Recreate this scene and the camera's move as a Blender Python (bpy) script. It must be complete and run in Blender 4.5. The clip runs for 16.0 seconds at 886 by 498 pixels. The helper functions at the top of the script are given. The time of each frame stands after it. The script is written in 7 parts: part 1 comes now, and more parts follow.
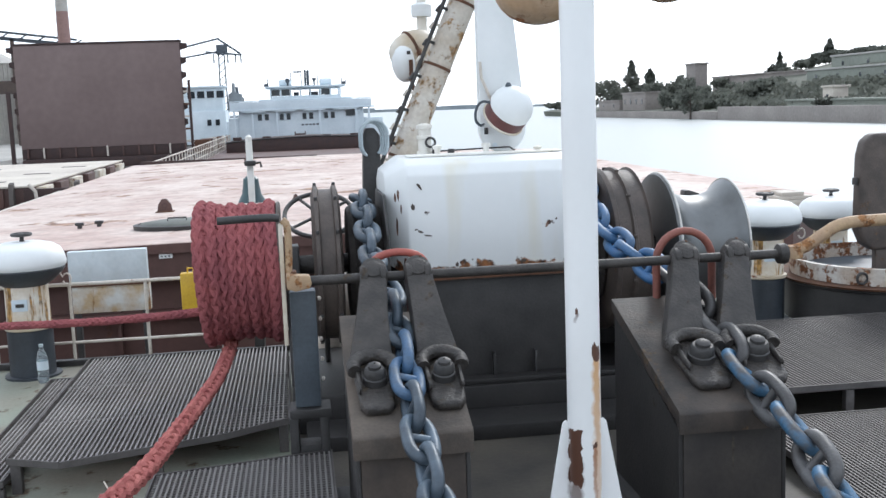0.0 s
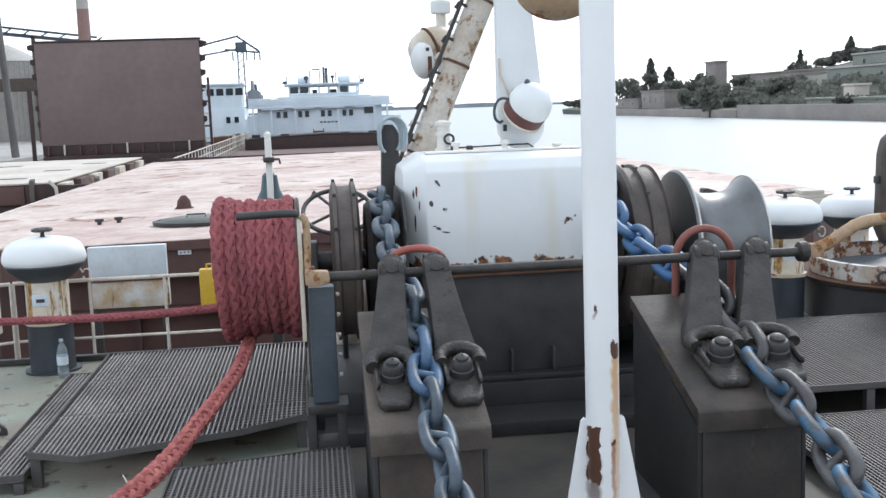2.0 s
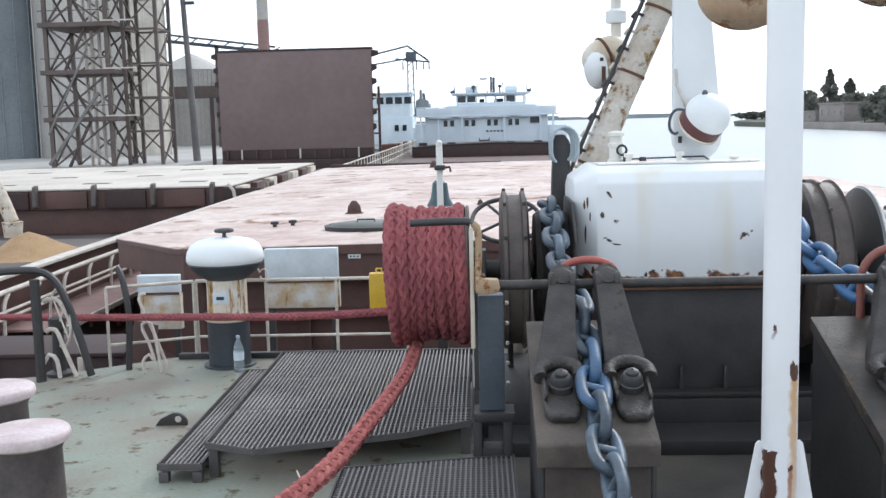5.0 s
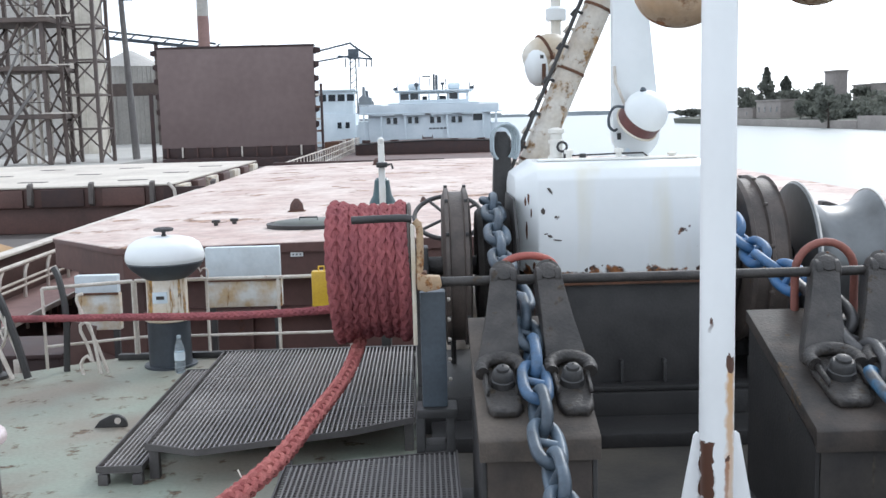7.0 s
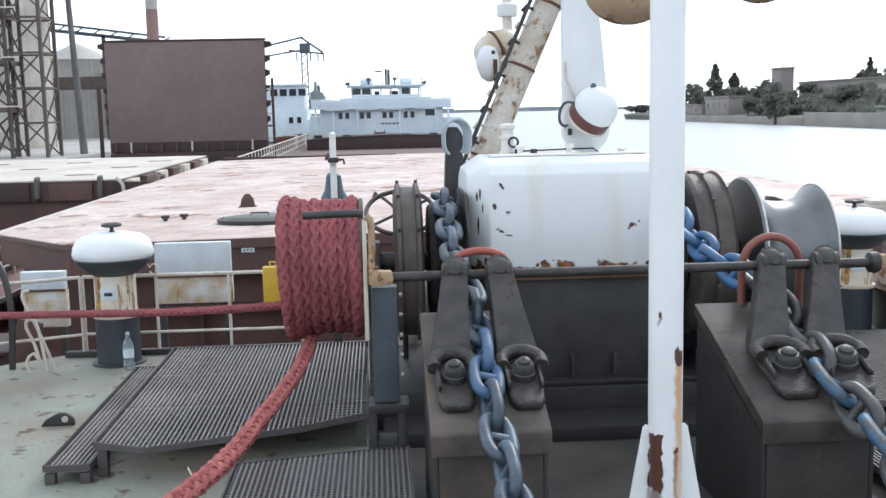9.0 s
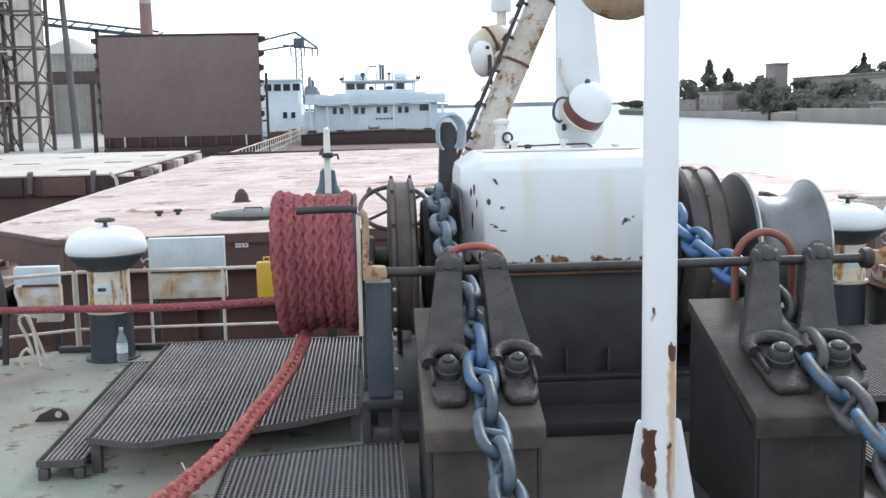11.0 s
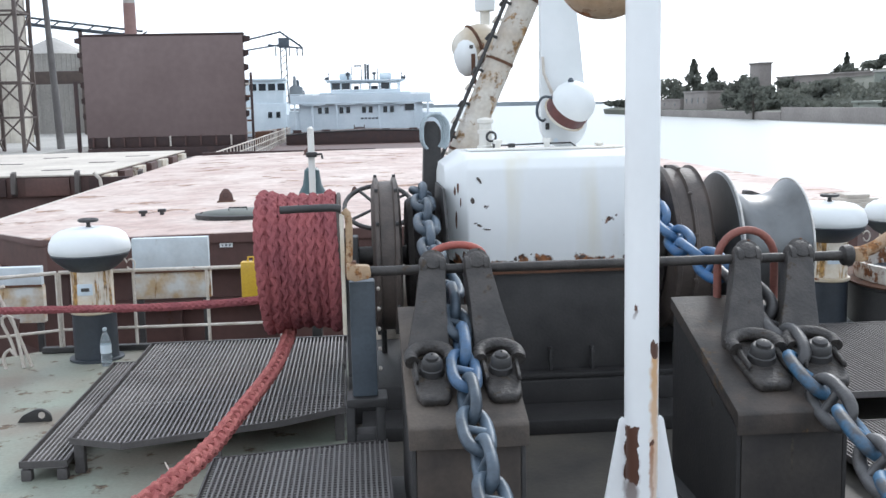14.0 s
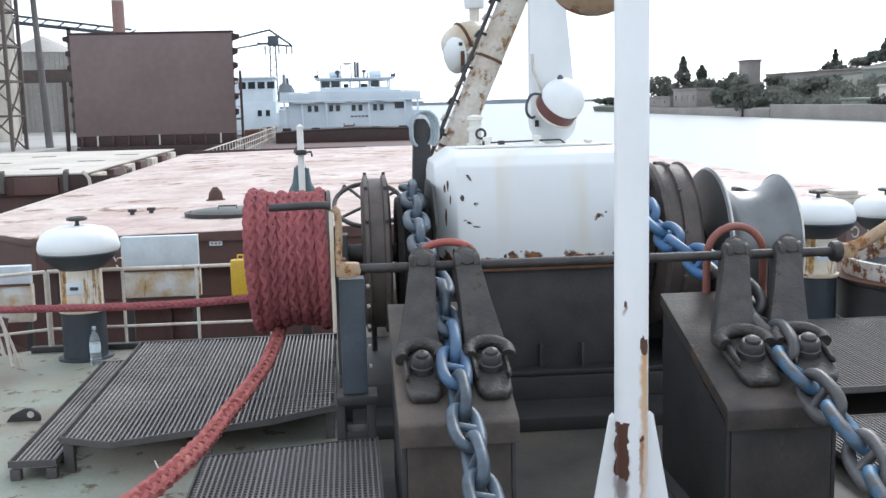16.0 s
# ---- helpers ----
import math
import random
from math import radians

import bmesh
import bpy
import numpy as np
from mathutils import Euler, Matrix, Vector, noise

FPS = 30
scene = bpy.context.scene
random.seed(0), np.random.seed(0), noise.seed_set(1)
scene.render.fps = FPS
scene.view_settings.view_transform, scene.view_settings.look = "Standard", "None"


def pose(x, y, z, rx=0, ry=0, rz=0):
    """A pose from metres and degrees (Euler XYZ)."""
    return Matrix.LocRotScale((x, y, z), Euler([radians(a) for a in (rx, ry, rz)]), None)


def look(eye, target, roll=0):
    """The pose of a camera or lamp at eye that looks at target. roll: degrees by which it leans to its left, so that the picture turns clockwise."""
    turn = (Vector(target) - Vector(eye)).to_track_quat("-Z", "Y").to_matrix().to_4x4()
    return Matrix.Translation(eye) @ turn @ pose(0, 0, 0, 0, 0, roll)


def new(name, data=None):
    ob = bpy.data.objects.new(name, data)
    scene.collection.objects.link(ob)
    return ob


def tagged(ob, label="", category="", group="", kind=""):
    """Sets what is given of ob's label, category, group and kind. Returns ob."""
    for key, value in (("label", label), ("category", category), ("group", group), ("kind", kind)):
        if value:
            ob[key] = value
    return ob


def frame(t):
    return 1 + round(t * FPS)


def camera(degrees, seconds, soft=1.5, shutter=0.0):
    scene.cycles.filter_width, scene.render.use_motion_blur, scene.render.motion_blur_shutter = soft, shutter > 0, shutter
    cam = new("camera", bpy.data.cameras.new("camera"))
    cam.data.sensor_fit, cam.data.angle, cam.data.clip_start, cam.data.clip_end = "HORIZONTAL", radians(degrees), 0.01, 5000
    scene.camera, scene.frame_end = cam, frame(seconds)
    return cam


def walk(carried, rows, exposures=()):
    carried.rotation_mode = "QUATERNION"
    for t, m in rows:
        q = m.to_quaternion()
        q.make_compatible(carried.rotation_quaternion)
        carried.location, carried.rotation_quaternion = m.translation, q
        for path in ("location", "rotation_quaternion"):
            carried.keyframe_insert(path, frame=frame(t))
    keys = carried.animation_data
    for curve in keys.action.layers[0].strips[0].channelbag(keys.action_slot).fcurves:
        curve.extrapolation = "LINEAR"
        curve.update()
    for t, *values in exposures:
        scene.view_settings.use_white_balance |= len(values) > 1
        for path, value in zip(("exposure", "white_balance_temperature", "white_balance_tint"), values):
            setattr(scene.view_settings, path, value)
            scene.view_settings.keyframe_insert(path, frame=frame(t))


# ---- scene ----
PATH = [
    (0.0, 0.0000, -0.0000, 2.2000, -7.900, -7.800, 2.100),
    (0.5, 0.0048, 0.0048, 2.1985, -7.729, -7.774, 1.959),
    (1.0, -0.0027, 0.0064, 2.1979, -7.298, -7.533, 1.578),
    (1.5, -0.0080, 0.0080, 2.1968, -7.100, -7.451, 1.680),
    (2.0, -0.0038, 0.0050, 2.1915, -6.911, -7.882, 2.009),
    (2.5, 0.0056, 0.0183, 2.1881, -6.835, -8.302, 1.913),
    (3.0, 0.0053, 0.0297, 2.1889, -6.294, -8.096, 1.718),
    (3.5, -0.0203, 0.0290, 2.1950, -3.242, -7.568, 1.760),
    (4.0, -0.0503, 0.0333, 2.1945, 1.168, -7.053, 1.325),
    (4.2, -0.0606, 0.0251, 2.1952, 2.305, -7.042, 1.328),
    (6.5, -0.0422, -0.0011, 2.1896, -0.048, -7.231, 1.582),
    (7.0, -0.0412, 0.0002, 2.1912, -1.013, -7.318, 1.449),
    (7.5, -0.0456, 0.0058, 2.1891, -1.270, -7.462, 1.154),
    (8.0, -0.0381, -0.0070, 2.1905, -2.053, -7.243, 1.263),
    (8.5, -0.0338, -0.0049, 2.1910, -3.347, -7.551, 1.194),
    (9.0, -0.0359, -0.0031, 2.1906, -3.604, -7.634, 1.229),
    (11.5, -0.0344, -0.0042, 2.1913, -4.091, -7.931, 1.182),
    (12.0, -0.0272, 0.0029, 2.1890, -4.300, -7.864, 1.272),
    (12.5, -0.0248, 0.0058, 2.1874, -4.485, -7.946, 1.333),
    (13.0, -0.0284, 0.0005, 2.1881, -4.646, -7.802, 1.229),
    (13.5, -0.0229, -0.0052, 2.1882, -4.592, -7.793, 1.280),
    (14.0, -0.0233, -0.0161, 2.1879, -4.706, -7.939, 1.220),
    (14.5, -0.0205, -0.0107, 2.1866, -4.790, -7.965, 1.263),
    (15.0, -0.0236, -0.0124, 2.1866, -5.041, -7.968, 1.339),
    (15.5, -0.0212, -0.0159, 2.1832, -5.171, -7.964, 1.365),
    (16.0, -0.0197, -0.0142, 2.1838, -5.254, -8.066, 1.341),
]
cam = camera(45.93, 16.0, soft=1.5)
walk(cam, [(t, pose(x, y, z, 90 + pitch, roll, yaw)) for t, x, y, z, yaw, pitch, roll in PATH],
     exposures=[(0.0, 0.0, 6200, 10), (3.2, 0.0, 6200, 10), (6.5, 0.06, 6150, 10), (16.0, 0.07, 6150, 10)])

# ---------------------------------------------------------------- daylight
SUN_EL, SUN_AZ = 34.0, 30.0          # elevation, degrees to the right of straight aft
world = bpy.data.worlds.new("sky")
scene.world = world
world.use_nodes = True
wn, wl = world.node_tree.nodes, world.node_tree.links
wn.clear()
sky = wn.new("ShaderNodeTexSky")
sky.sky_type = "NISHITA"
sky.sun_disc = False
sky.sun_elevation = radians(SUN_EL)
sky.sun_rotation = radians(SUN_AZ)
sky.air_density, sky.dust_density, sky.ozone_density = 1.0, 1.0, 1.0
pale = wn.new("ShaderNodeHueSaturation")
pale.inputs["Saturation"].default_value = 0.30
back = wn.new("ShaderNodeBackground")
back.inputs["Strength"].default_value = 0.165
wout = wn.new("ShaderNodeOutputWorld")
wl.new(sky.outputs[0], pale.inputs["Color"])
cloud = wn.new("ShaderNodeMix")          # a bright even overcast over the clear sky
cloud.data_type = "RGBA"
cloud.inputs["Factor"].default_value = 0.70
cloud.inputs["B"].default_value = (9.4, 10.1, 11.0, 1)
wl.new(pale.outputs[0], cloud.inputs["A"])
wl.new(cloud.outputs["Result"], back.inputs["Color"])
wl.new(back.outputs[0], wout.inputs["Surface"])

sun_data = bpy.data.lights.new("sun", "SUN")
sun_data.energy, sun_data.angle, sun_data.color = 1.5, radians(14), (1.0, 0.97, 0.92)
sun = new("sun", sun_data)
az, el = radians(SUN_AZ), radians(SUN_EL)
sun.matrix_world = look(Vector((math.sin(az) * math.cos(el), math.cos(az) * math.cos(el), math.sin(el))) * 50, (0, 0, 0))


# ---------------------------------------------------------------- materials
def translucent(m, col, share):
    """Let thin leaves pass part of the light."""
    n, l = m.node_tree.nodes, m.node_tree.links
    tr, mx = n.new("ShaderNodeBsdfTranslucent"), n.new("ShaderNodeMixShader")
    tr.inputs["Color"].default_value = (*col, 1)
    mx.inputs["Fac"].default_value = share
    l.new(n["Principled BSDF"].outputs["BSDF"], mx.inputs[1])
    l.new(tr.outputs["BSDF"], mx.inputs[2])
    l.new(mx.outputs["Shader"], n["Material Output"].inputs["Surface"])


def surface(name, base, second=None, rough=0.6, metal=0.0, scale=3.0, fine=60.0, bump=0.15, rust=0.0, rust_col=(0.16, 0.055, 0.022),
            rust_scale=5.0, streak=False, grain=0.25, vary=0.0, spec=0.5, hard=0.18):
    """Painted or bare surface: two-scale colour variation, optional rust patches and relief."""
    m = bpy.data.materials.new(name)
    m.use_nodes = True
    n, l = m.node_tree.nodes, m.node_tree.links
    bsdf = n["Principled BSDF"]
    bsdf.inputs["Metallic"].default_value = metal
    bsdf.inputs["Specular IOR Level"].default_value = spec
    co = n.new("ShaderNodeTexCoord")
    second = second or tuple(c * 0.72 for c in base)
    big = n.new("ShaderNodeTexNoise")
    big.inputs["Scale"].default_value, big.inputs["Detail"].default_value = scale, 6
    l.new(co.outputs["Object"], big.inputs["Vector"])
    ramp = n.new("ShaderNodeValToRGB")
    ramp.color_ramp.elements[0].position, ramp.color_ramp.elements[1].position = 0.5 - hard, 0.5 + hard
    ramp.color_ramp.elements[0].color, ramp.color_ramp.elements[1].color = (*second, 1), (*base, 1)
    l.new(big.outputs["Fac"], ramp.inputs["Fac"])
    col = ramp.outputs["Color"]
    small = n.new("ShaderNodeTexNoise")
    small.inputs["Scale"].default_value, small.inputs["Detail"].default_value = fine, 4
    l.new(co.outputs["Object"], small.inputs["Vector"])
    gr = n.new("ShaderNodeMix")
    gr.data_type, gr.blend_type = "RGBA", "OVERLAY"
    gr.inputs["Factor"].default_value = grain
    l.new(col, gr.inputs["A"])
    l.new(small.outputs["Fac"], gr.inputs["B"])
    col = gr.outputs["Result"]
    if vary:
        info = n.new("ShaderNodeObjectInfo")
        hsv = n.new("ShaderNodeHueSaturation")
        mr = n.new("ShaderNodeMapRange")
        mr.inputs["To Min"].default_value, mr.inputs["To Max"].default_value = 1 - vary, 1 + vary
        l.new(info.outputs["Random"], mr.inputs["Value"])
        l.new(mr.outputs["Result"], hsv.inputs["Value"])
        l.new(col, hsv.inputs["Color"])
        col = hsv.outputs["Color"]
    rough_out = None
    if rust > 0:
        rv = co.outputs["Object"]
        if streak:
            mp = n.new("ShaderNodeMapping")
            mp.inputs["Scale"].default_value = (1, 1, 0.22 if streak is True else streak)
            l.new(rv, mp.inputs["Vector"])
            rv = mp.outputs["Vector"]
        rn = n.new("ShaderNodeTexNoise")
        rn.inputs["Scale"].default_value, rn.inputs["Detail"].default_value, rn.inputs["Roughness"].default_value = rust_scale, 9, 0.68
        l.new(rv, rn.inputs["Vector"])
        th = n.new("ShaderNodeValToRGB")
        edge = 0.72 - 0.36 * rust
        th.color_ramp.elements[0].position, th.color_ramp.elements[1].position = edge, edge + 0.06
        l.new(rn.outputs["Fac"], th.inputs["Fac"])
        rc = n.new("ShaderNodeValToRGB")
        rc.color_ramp.elements[0].color = (*[c * 0.35 for c in rust_col], 1)
        rc.color_ramp.elements[1].color = (min(rust_col[0] * 2.1, 1), rust_col[1] * 2.3, rust_col[2] * 2.0, 1)
        rc.color_ramp.elements[0].position, rc.color_ramp.elements[1].position = 0.3, 0.75
        l.new(small.outputs["Fac"], rc.inputs["Fac"])
        rm = n.new("ShaderNodeMix")
        rm.data_type = "RGBA"
        l.new(th.outputs["Color"], rm.inputs["Factor"])
        l.new(col, rm.inputs["A"])
        l.new(rc.outputs["Color"], rm.inputs["B"])
        col = rm.outputs["Result"]
        ro = n.new("ShaderNodeMapRange")
        ro.inputs["To Min"].default_value, ro.inputs["To Max"].default_value = rough, 0.9
        l.new(th.outputs["Color"], ro.inputs["Value"])
        rough_out = ro.outputs["Result"]
    l.new(col, bsdf.inputs["Base Color"])
    if rough_out:
        l.new(rough_out, bsdf.inputs["Roughness"])
    else:
        rr = n.new("ShaderNodeMapRange")
        rr.inputs["To Min"].default_value, rr.inputs["To Max"].default_value = max(rough - 0.15, 0.05), min(rough + 0.15, 1)
        l.new(big.outputs["Fac"], rr.inputs["Value"])
        l.new(rr.outputs["Result"], bsdf.inputs["Roughness"])
    bp = n.new("ShaderNodeBump")
    bp.inputs["Strength"].default_value, bp.inputs["Distance"].default_value = bump, 0.01
    l.new(small.outputs["Fac"], bp.inputs["Height"])
    l.new(bp.outputs["Normal"], bsdf.inputs["Normal"])
    return m


WHITE = surface("white_paint", (0.80, 0.82, 0.82), (0.68, 0.71, 0.71), 0.45, scale=1.6, fine=25, bump=0.06, rust=0.10, rust_scale=3.0, grain=0.06)
# distance haze is mixed into this base colour
HAZE_SHORE = surface("far_shore_with_haze_colour", (0.30, 0.335, 0.35), (0.24, 0.27, 0.29), 0.95, scale=0.01, fine=0.1, bump=0.0)
WHITE_RUSTY = surface("white_paint_rust_runs", (0.78, 0.79, 0.77), (0.66, 0.62, 0.54), 0.5, scale=2.2, fine=25, bump=0.1, rust=0.30, rust_scale=4, streak=True, grain=0.1)
CREAM_RUST = surface("cream_paint_rusted", (0.68, 0.65, 0.58), (0.50, 0.41, 0.29), 0.55, scale=3.0, fine=30, bump=0.15, rust=0.42, rust_scale=4, grain=0.15)
LEG_RUST = surface("cream_leg_rust_stained", (0.60, 0.575, 0.53), (0.40, 0.325, 0.24), 0.55, scale=3.2, fine=30, bump=0.2, rust=0.50, rust_scale=5.5, grain=0.25, rust_col=(0.22, 0.12, 0.06))
RUST = surface("rusted_steel", (0.15, 0.07, 0.038), (0.07, 0.035, 0.022), 0.85, scale=9, fine=60, bump=0.35)
YELLOW_RUST = surface("ochre_paint_rusted", (0.44, 0.31, 0.18), (0.33, 0.22, 0.14), 0.6, scale=7, fine=50, bump=0.25, rust=0.58, rust_scale=9, rust_col=(0.20, 0.085, 0.035))
BLACK = surface("black_greasy_steel", (0.046, 0.044, 0.043), (0.028, 0.027, 0.027), 0.5, scale=5, fine=50, bump=0.2, rust=0.2, rust_col=(0.05, 0.032, 0.022))
CAST = surface("dark_cast_steel", (0.050, 0.044, 0.040), (0.029, 0.026, 0.024), 0.55, scale=9, fine=60, bump=0.45, rust=0.30, rust_scale=8, rust_col=(0.045, 0.030, 0.022), spec=0.5, hard=0.12)
BROWN_BLACK = surface("brown_black_brake_steel", (0.100, 0.078, 0.066), (0.052, 0.042, 0.037), 0.55, scale=6, fine=60, bump=0.3, rust=0.3, rust_col=(0.10, 0.055, 0.036))
PLINTH = surface("worn_brown_grey_steel", (0.120, 0.096, 0.076), (0.058, 0.048, 0.041), 0.7, scale=5, fine=60, bump=0.3, rust=0.15, rust_col=(0.13, 0.07, 0.035))
SLATE = surface("slate_blue_paint", (0.075, 0.095, 0.115), (0.05, 0.06, 0.072), 0.5, scale=4, fine=50, bump=0.1, rust=0.1)
GRATE = surface("grey_grating_steel", (0.255, 0.240, 0.235), (0.180, 0.165, 0.158), 0.55, scale=1.6, fine=50, bump=0.1, vary=0.10)
GRATE_FRAME = surface("grey_angle_steel", (0.105, 0.096, 0.093), (0.07, 0.063, 0.062), 0.65, scale=4, fine=50, bump=0.15, rust=0.2)
DECK = surface("grey_green_deck_paint", (0.248, 0.285, 0.232), (0.215, 0.188, 0.150), 0.6, scale=1.1, fine=35, bump=0.12, rust=0.42, rust_scale=4.2, rust_col=(0.105, 0.068, 0.052), grain=0.22, hard=0.15)
HATCH = surface("worn_pink_hatch_paint", (0.585, 0.495, 0.445), (0.455, 0.335, 0.295), 0.7, scale=0.9, fine=7, bump=0.08, rust=0.44, rust_scale=1.1, rust_col=(0.23, 0.13, 0.10), grain=0.4, hard=0.11)
HULL_BROWN = surface("red_brown_ship_paint", (0.115, 0.058, 0.048), (0.075, 0.040, 0.034), 0.6, scale=1.2, fine=12, bump=0.1, rust=0.2, rust_scale=2, rust_col=(0.10, 0.04, 0.025))
PANEL_BROWN = surface("brown_hatch_cover_paint", (0.185, 0.135, 0.127), (0.155, 0.110, 0.103), 0.65, scale=0.25, fine=2.0, bump=0.05, grain=0.15, rust=0.1, rust_scale=0.5, rust_col=(0.10, 0.06, 0.05))
PANEL_DARK = surface("dark_brown_fittings", (0.055, 0.03, 0.026), (0.035, 0.02, 0.02), 0.7, scale=2, fine=8, bump=0.1)
COVER_TOP = surface("pale_hatch_cover_paint", (0.60, 0.55, 0.48), (0.46, 0.41, 0.36), 0.7, scale=0.4, fine=6, bump=0.05, rust=0.16, rust_scale=1.0, rust_col=(0.2, 0.11, 0.08))
HOLD_GREY = surface("grey_brown_hold_plating", (0.115, 0.100, 0.092), (0.085, 0.072, 0.066), 0.75, scale=0.4, fine=5, bump=0.06)
SAND = surface("tan_cargo", (0.38, 0.25, 0.13), (0.30, 0.19, 0.10), 0.95, scale=2, fine=20, bump=0.3)
CHAIN = surface("worn_blue_grey_chain", (0.100, 0.140, 0.182), (0.045, 0.057, 0.072), 0.45, metal=0.2, scale=6, fine=70, bump=0.2, rust=0.12, rust_col=(0.10, 0.06, 0.04), vary=0.25)
CHAIN_MIX = surface("grey_chain_with_blue_paint_remains", (0.045, 0.125, 0.22), (0.070, 0.072, 0.076), 0.5, scale=7, fine=70, bump=0.25, rust=0.2, rust_col=(0.07, 0.05, 0.04), hard=0.06)
CHAIN_GREY = surface("brown_grey_chain", (0.095, 0.095, 0.098), (0.050, 0.046, 0.044), 0.42, metal=0.2, scale=7, fine=70, bump=0.25, rust=0.25, rust_col=(0.08, 0.055, 0.04), vary=0.2)
CHAIN_BLUE = surface("bright_blue_chain_paint", (0.030, 0.125, 0.30), (0.05, 0.10, 0.17), 0.5, scale=6, fine=70, bump=0.2, rust=0.08, vary=0.15)
ROPE = surface("faded_red_rope", (0.33, 0.105, 0.108), (0.235, 0.076, 0.085), 0.9, scale=5, fine=160, bump=0.5, grain=0.5, spec=0.15)
ROPE_PALE = surface("sunbleached_red_rope", (0.45, 0.165, 0.145), (0.30, 0.088, 0.085), 0.9, scale=14, fine=160, bump=0.5, grain=0.5, spec=0.15)
RED_HOOP = surface("red_lead_paint", (0.38, 0.095, 0.07), (0.27, 0.07, 0.055), 0.5, scale=7, fine=60, bump=0.1, rust=0.2)
YELLOW = surface("yellow_paint", (0.66, 0.43, 0.03), (0.55, 0.34, 0.03), 0.45, scale=5, fine=50, bump=0.05)
TEAL = surface("blue_green_bell_paint", (0.055, 0.105, 0.115), (0.035, 0.07, 0.08), 0.45, scale=5, fine=50, bump=0.08)
SHIP_WHITE = surface("pale_blue_white_ship_paint", (0.68, 0.755, 0.80), (0.56, 0.64, 0.69), 0.5, scale=0.5, fine=4, bump=0.03, rust=0.12, rust_scale=0.6, grain=0.12)
GREY_RAIL = surface("dirty_white_rail_paint", (0.62, 0.58, 0.52), (0.48, 0.42, 0.36), 0.55, scale=5, fine=40, bump=0.1, rust=0.25, rust_scale=7)
DARK_GLASS = surface("dark_window_glass", (0.03, 0.04, 0.05), (0.02, 0.025, 0.03), 0.12, scale=2, fine=10, bump=0.0)
HOSE = surface("pale_blue_hose", (0.42, 0.49, 0.52), (0.32, 0.38, 0.41), 0.5, scale=6, fine=60)
CONCRETE = surface("weathered_concrete", (0.62, 0.58, 0.50), (0.40, 0.36, 0.31), 0.85, scale=0.3, fine=2, bump=0.1)
SILO = surface("pale_beige_silo_sheet", (0.48, 0.46, 0.425), (0.36, 0.34, 0.315), 0.6, scale=0.2, fine=3, bump=0.05, rust=0.2, rust_scale=0.3, streak=0.1, rust_col=(0.20, 0.17, 0.15))
SILO_DARK = surface("blue_grey_silo_sheet", (0.21, 0.235, 0.25), (0.16, 0.18, 0.195), 0.6, scale=0.2, fine=3, bump=0.05)
LATTICE = surface("brown_lattice_steel", (0.125, 0.095, 0.082), (0.085, 0.066, 0.06), 0.7, scale=1, fine=8, bump=0.1)
# leaf colour lifted and greyed to carry the haze over the bank
LEAF = surface("tree_leaves_greyed_for_haze", (0.170, 0.178, 0.150), (0.125, 0.135, 0.115), 0.8, scale=0.3, fine=3, bump=0.1, vary=0.25)
translucent(LEAF, (0.30, 0.31, 0.26), 0.5)
BARK = surface("tree_bark", (0.07, 0.055, 0.045), None, 0.9, scale=3, fine=20)
GRASS = surface("dry_grass_bank", (0.125, 0.13, 0.10), (0.085, 0.092, 0.072), 0.95, scale=0.04, fine=0.6, bump=0.2, grain=0.3)
MASONRY = surface("grey_brown_masonry", (0.31, 0.28, 0.255), (0.23, 0.205, 0.19), 0.85, scale=0.1, fine=1.5, bump=0.2)
GREEN_WALL = surface("faded_green_sheet", (0.24, 0.265, 0.225), (0.19, 0.205, 0.175), 0.7, scale=0.1, fine=1)
QUAY = surface("pale_quay_concrete", (0.46, 0.45, 0.42), (0.36, 0.35, 0.33), 0.9, scale=0.08, fine=1.5, bump=0.1)


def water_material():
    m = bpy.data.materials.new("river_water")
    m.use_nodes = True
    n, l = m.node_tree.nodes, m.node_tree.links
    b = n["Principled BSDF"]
    # base colour raised to stand in for white glare on the water
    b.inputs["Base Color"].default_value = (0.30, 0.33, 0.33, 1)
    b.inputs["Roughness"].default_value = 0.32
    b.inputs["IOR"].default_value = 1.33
    co = n.new("ShaderNodeTexCoord")
    mp = n.new("ShaderNodeMapping")
    mp.inputs["Scale"].default_value = (0.5, 0.16, 1)
    nz = n.new("ShaderNodeTexNoise")
    nz.inputs["Scale"].default_value, nz.inputs["Detail"].default_value = 1.6, 4
    bp = n.new("ShaderNodeBump")
    bp.inputs["Strength"].default_value, bp.inputs["Distance"].default_value = 0.25, 0.12
    l.new(co.outputs["Object"], mp.inputs["Vector"])
    l.new(mp.outputs["Vector"], nz.inputs["Vector"])
    l.new(nz.outputs["Fac"], bp.inputs["Height"])
    l.new(bp.outputs["Normal"], b.inputs["Normal"])
    return m


def bottle_material():
    m = bpy.data.materials.new("clear_plastic")
    m.use_nodes = True
    b = m.node_tree.nodes["Principled BSDF"]
    b.inputs["Base Color"].default_value = (0.85, 0.92, 0.95, 1)
    b.inputs["Roughness"].default_value = 0.12
    b.inputs["Transmission Weight"].default_value = 0.85
    b.inputs["IOR"].default_value = 1.2
    return m


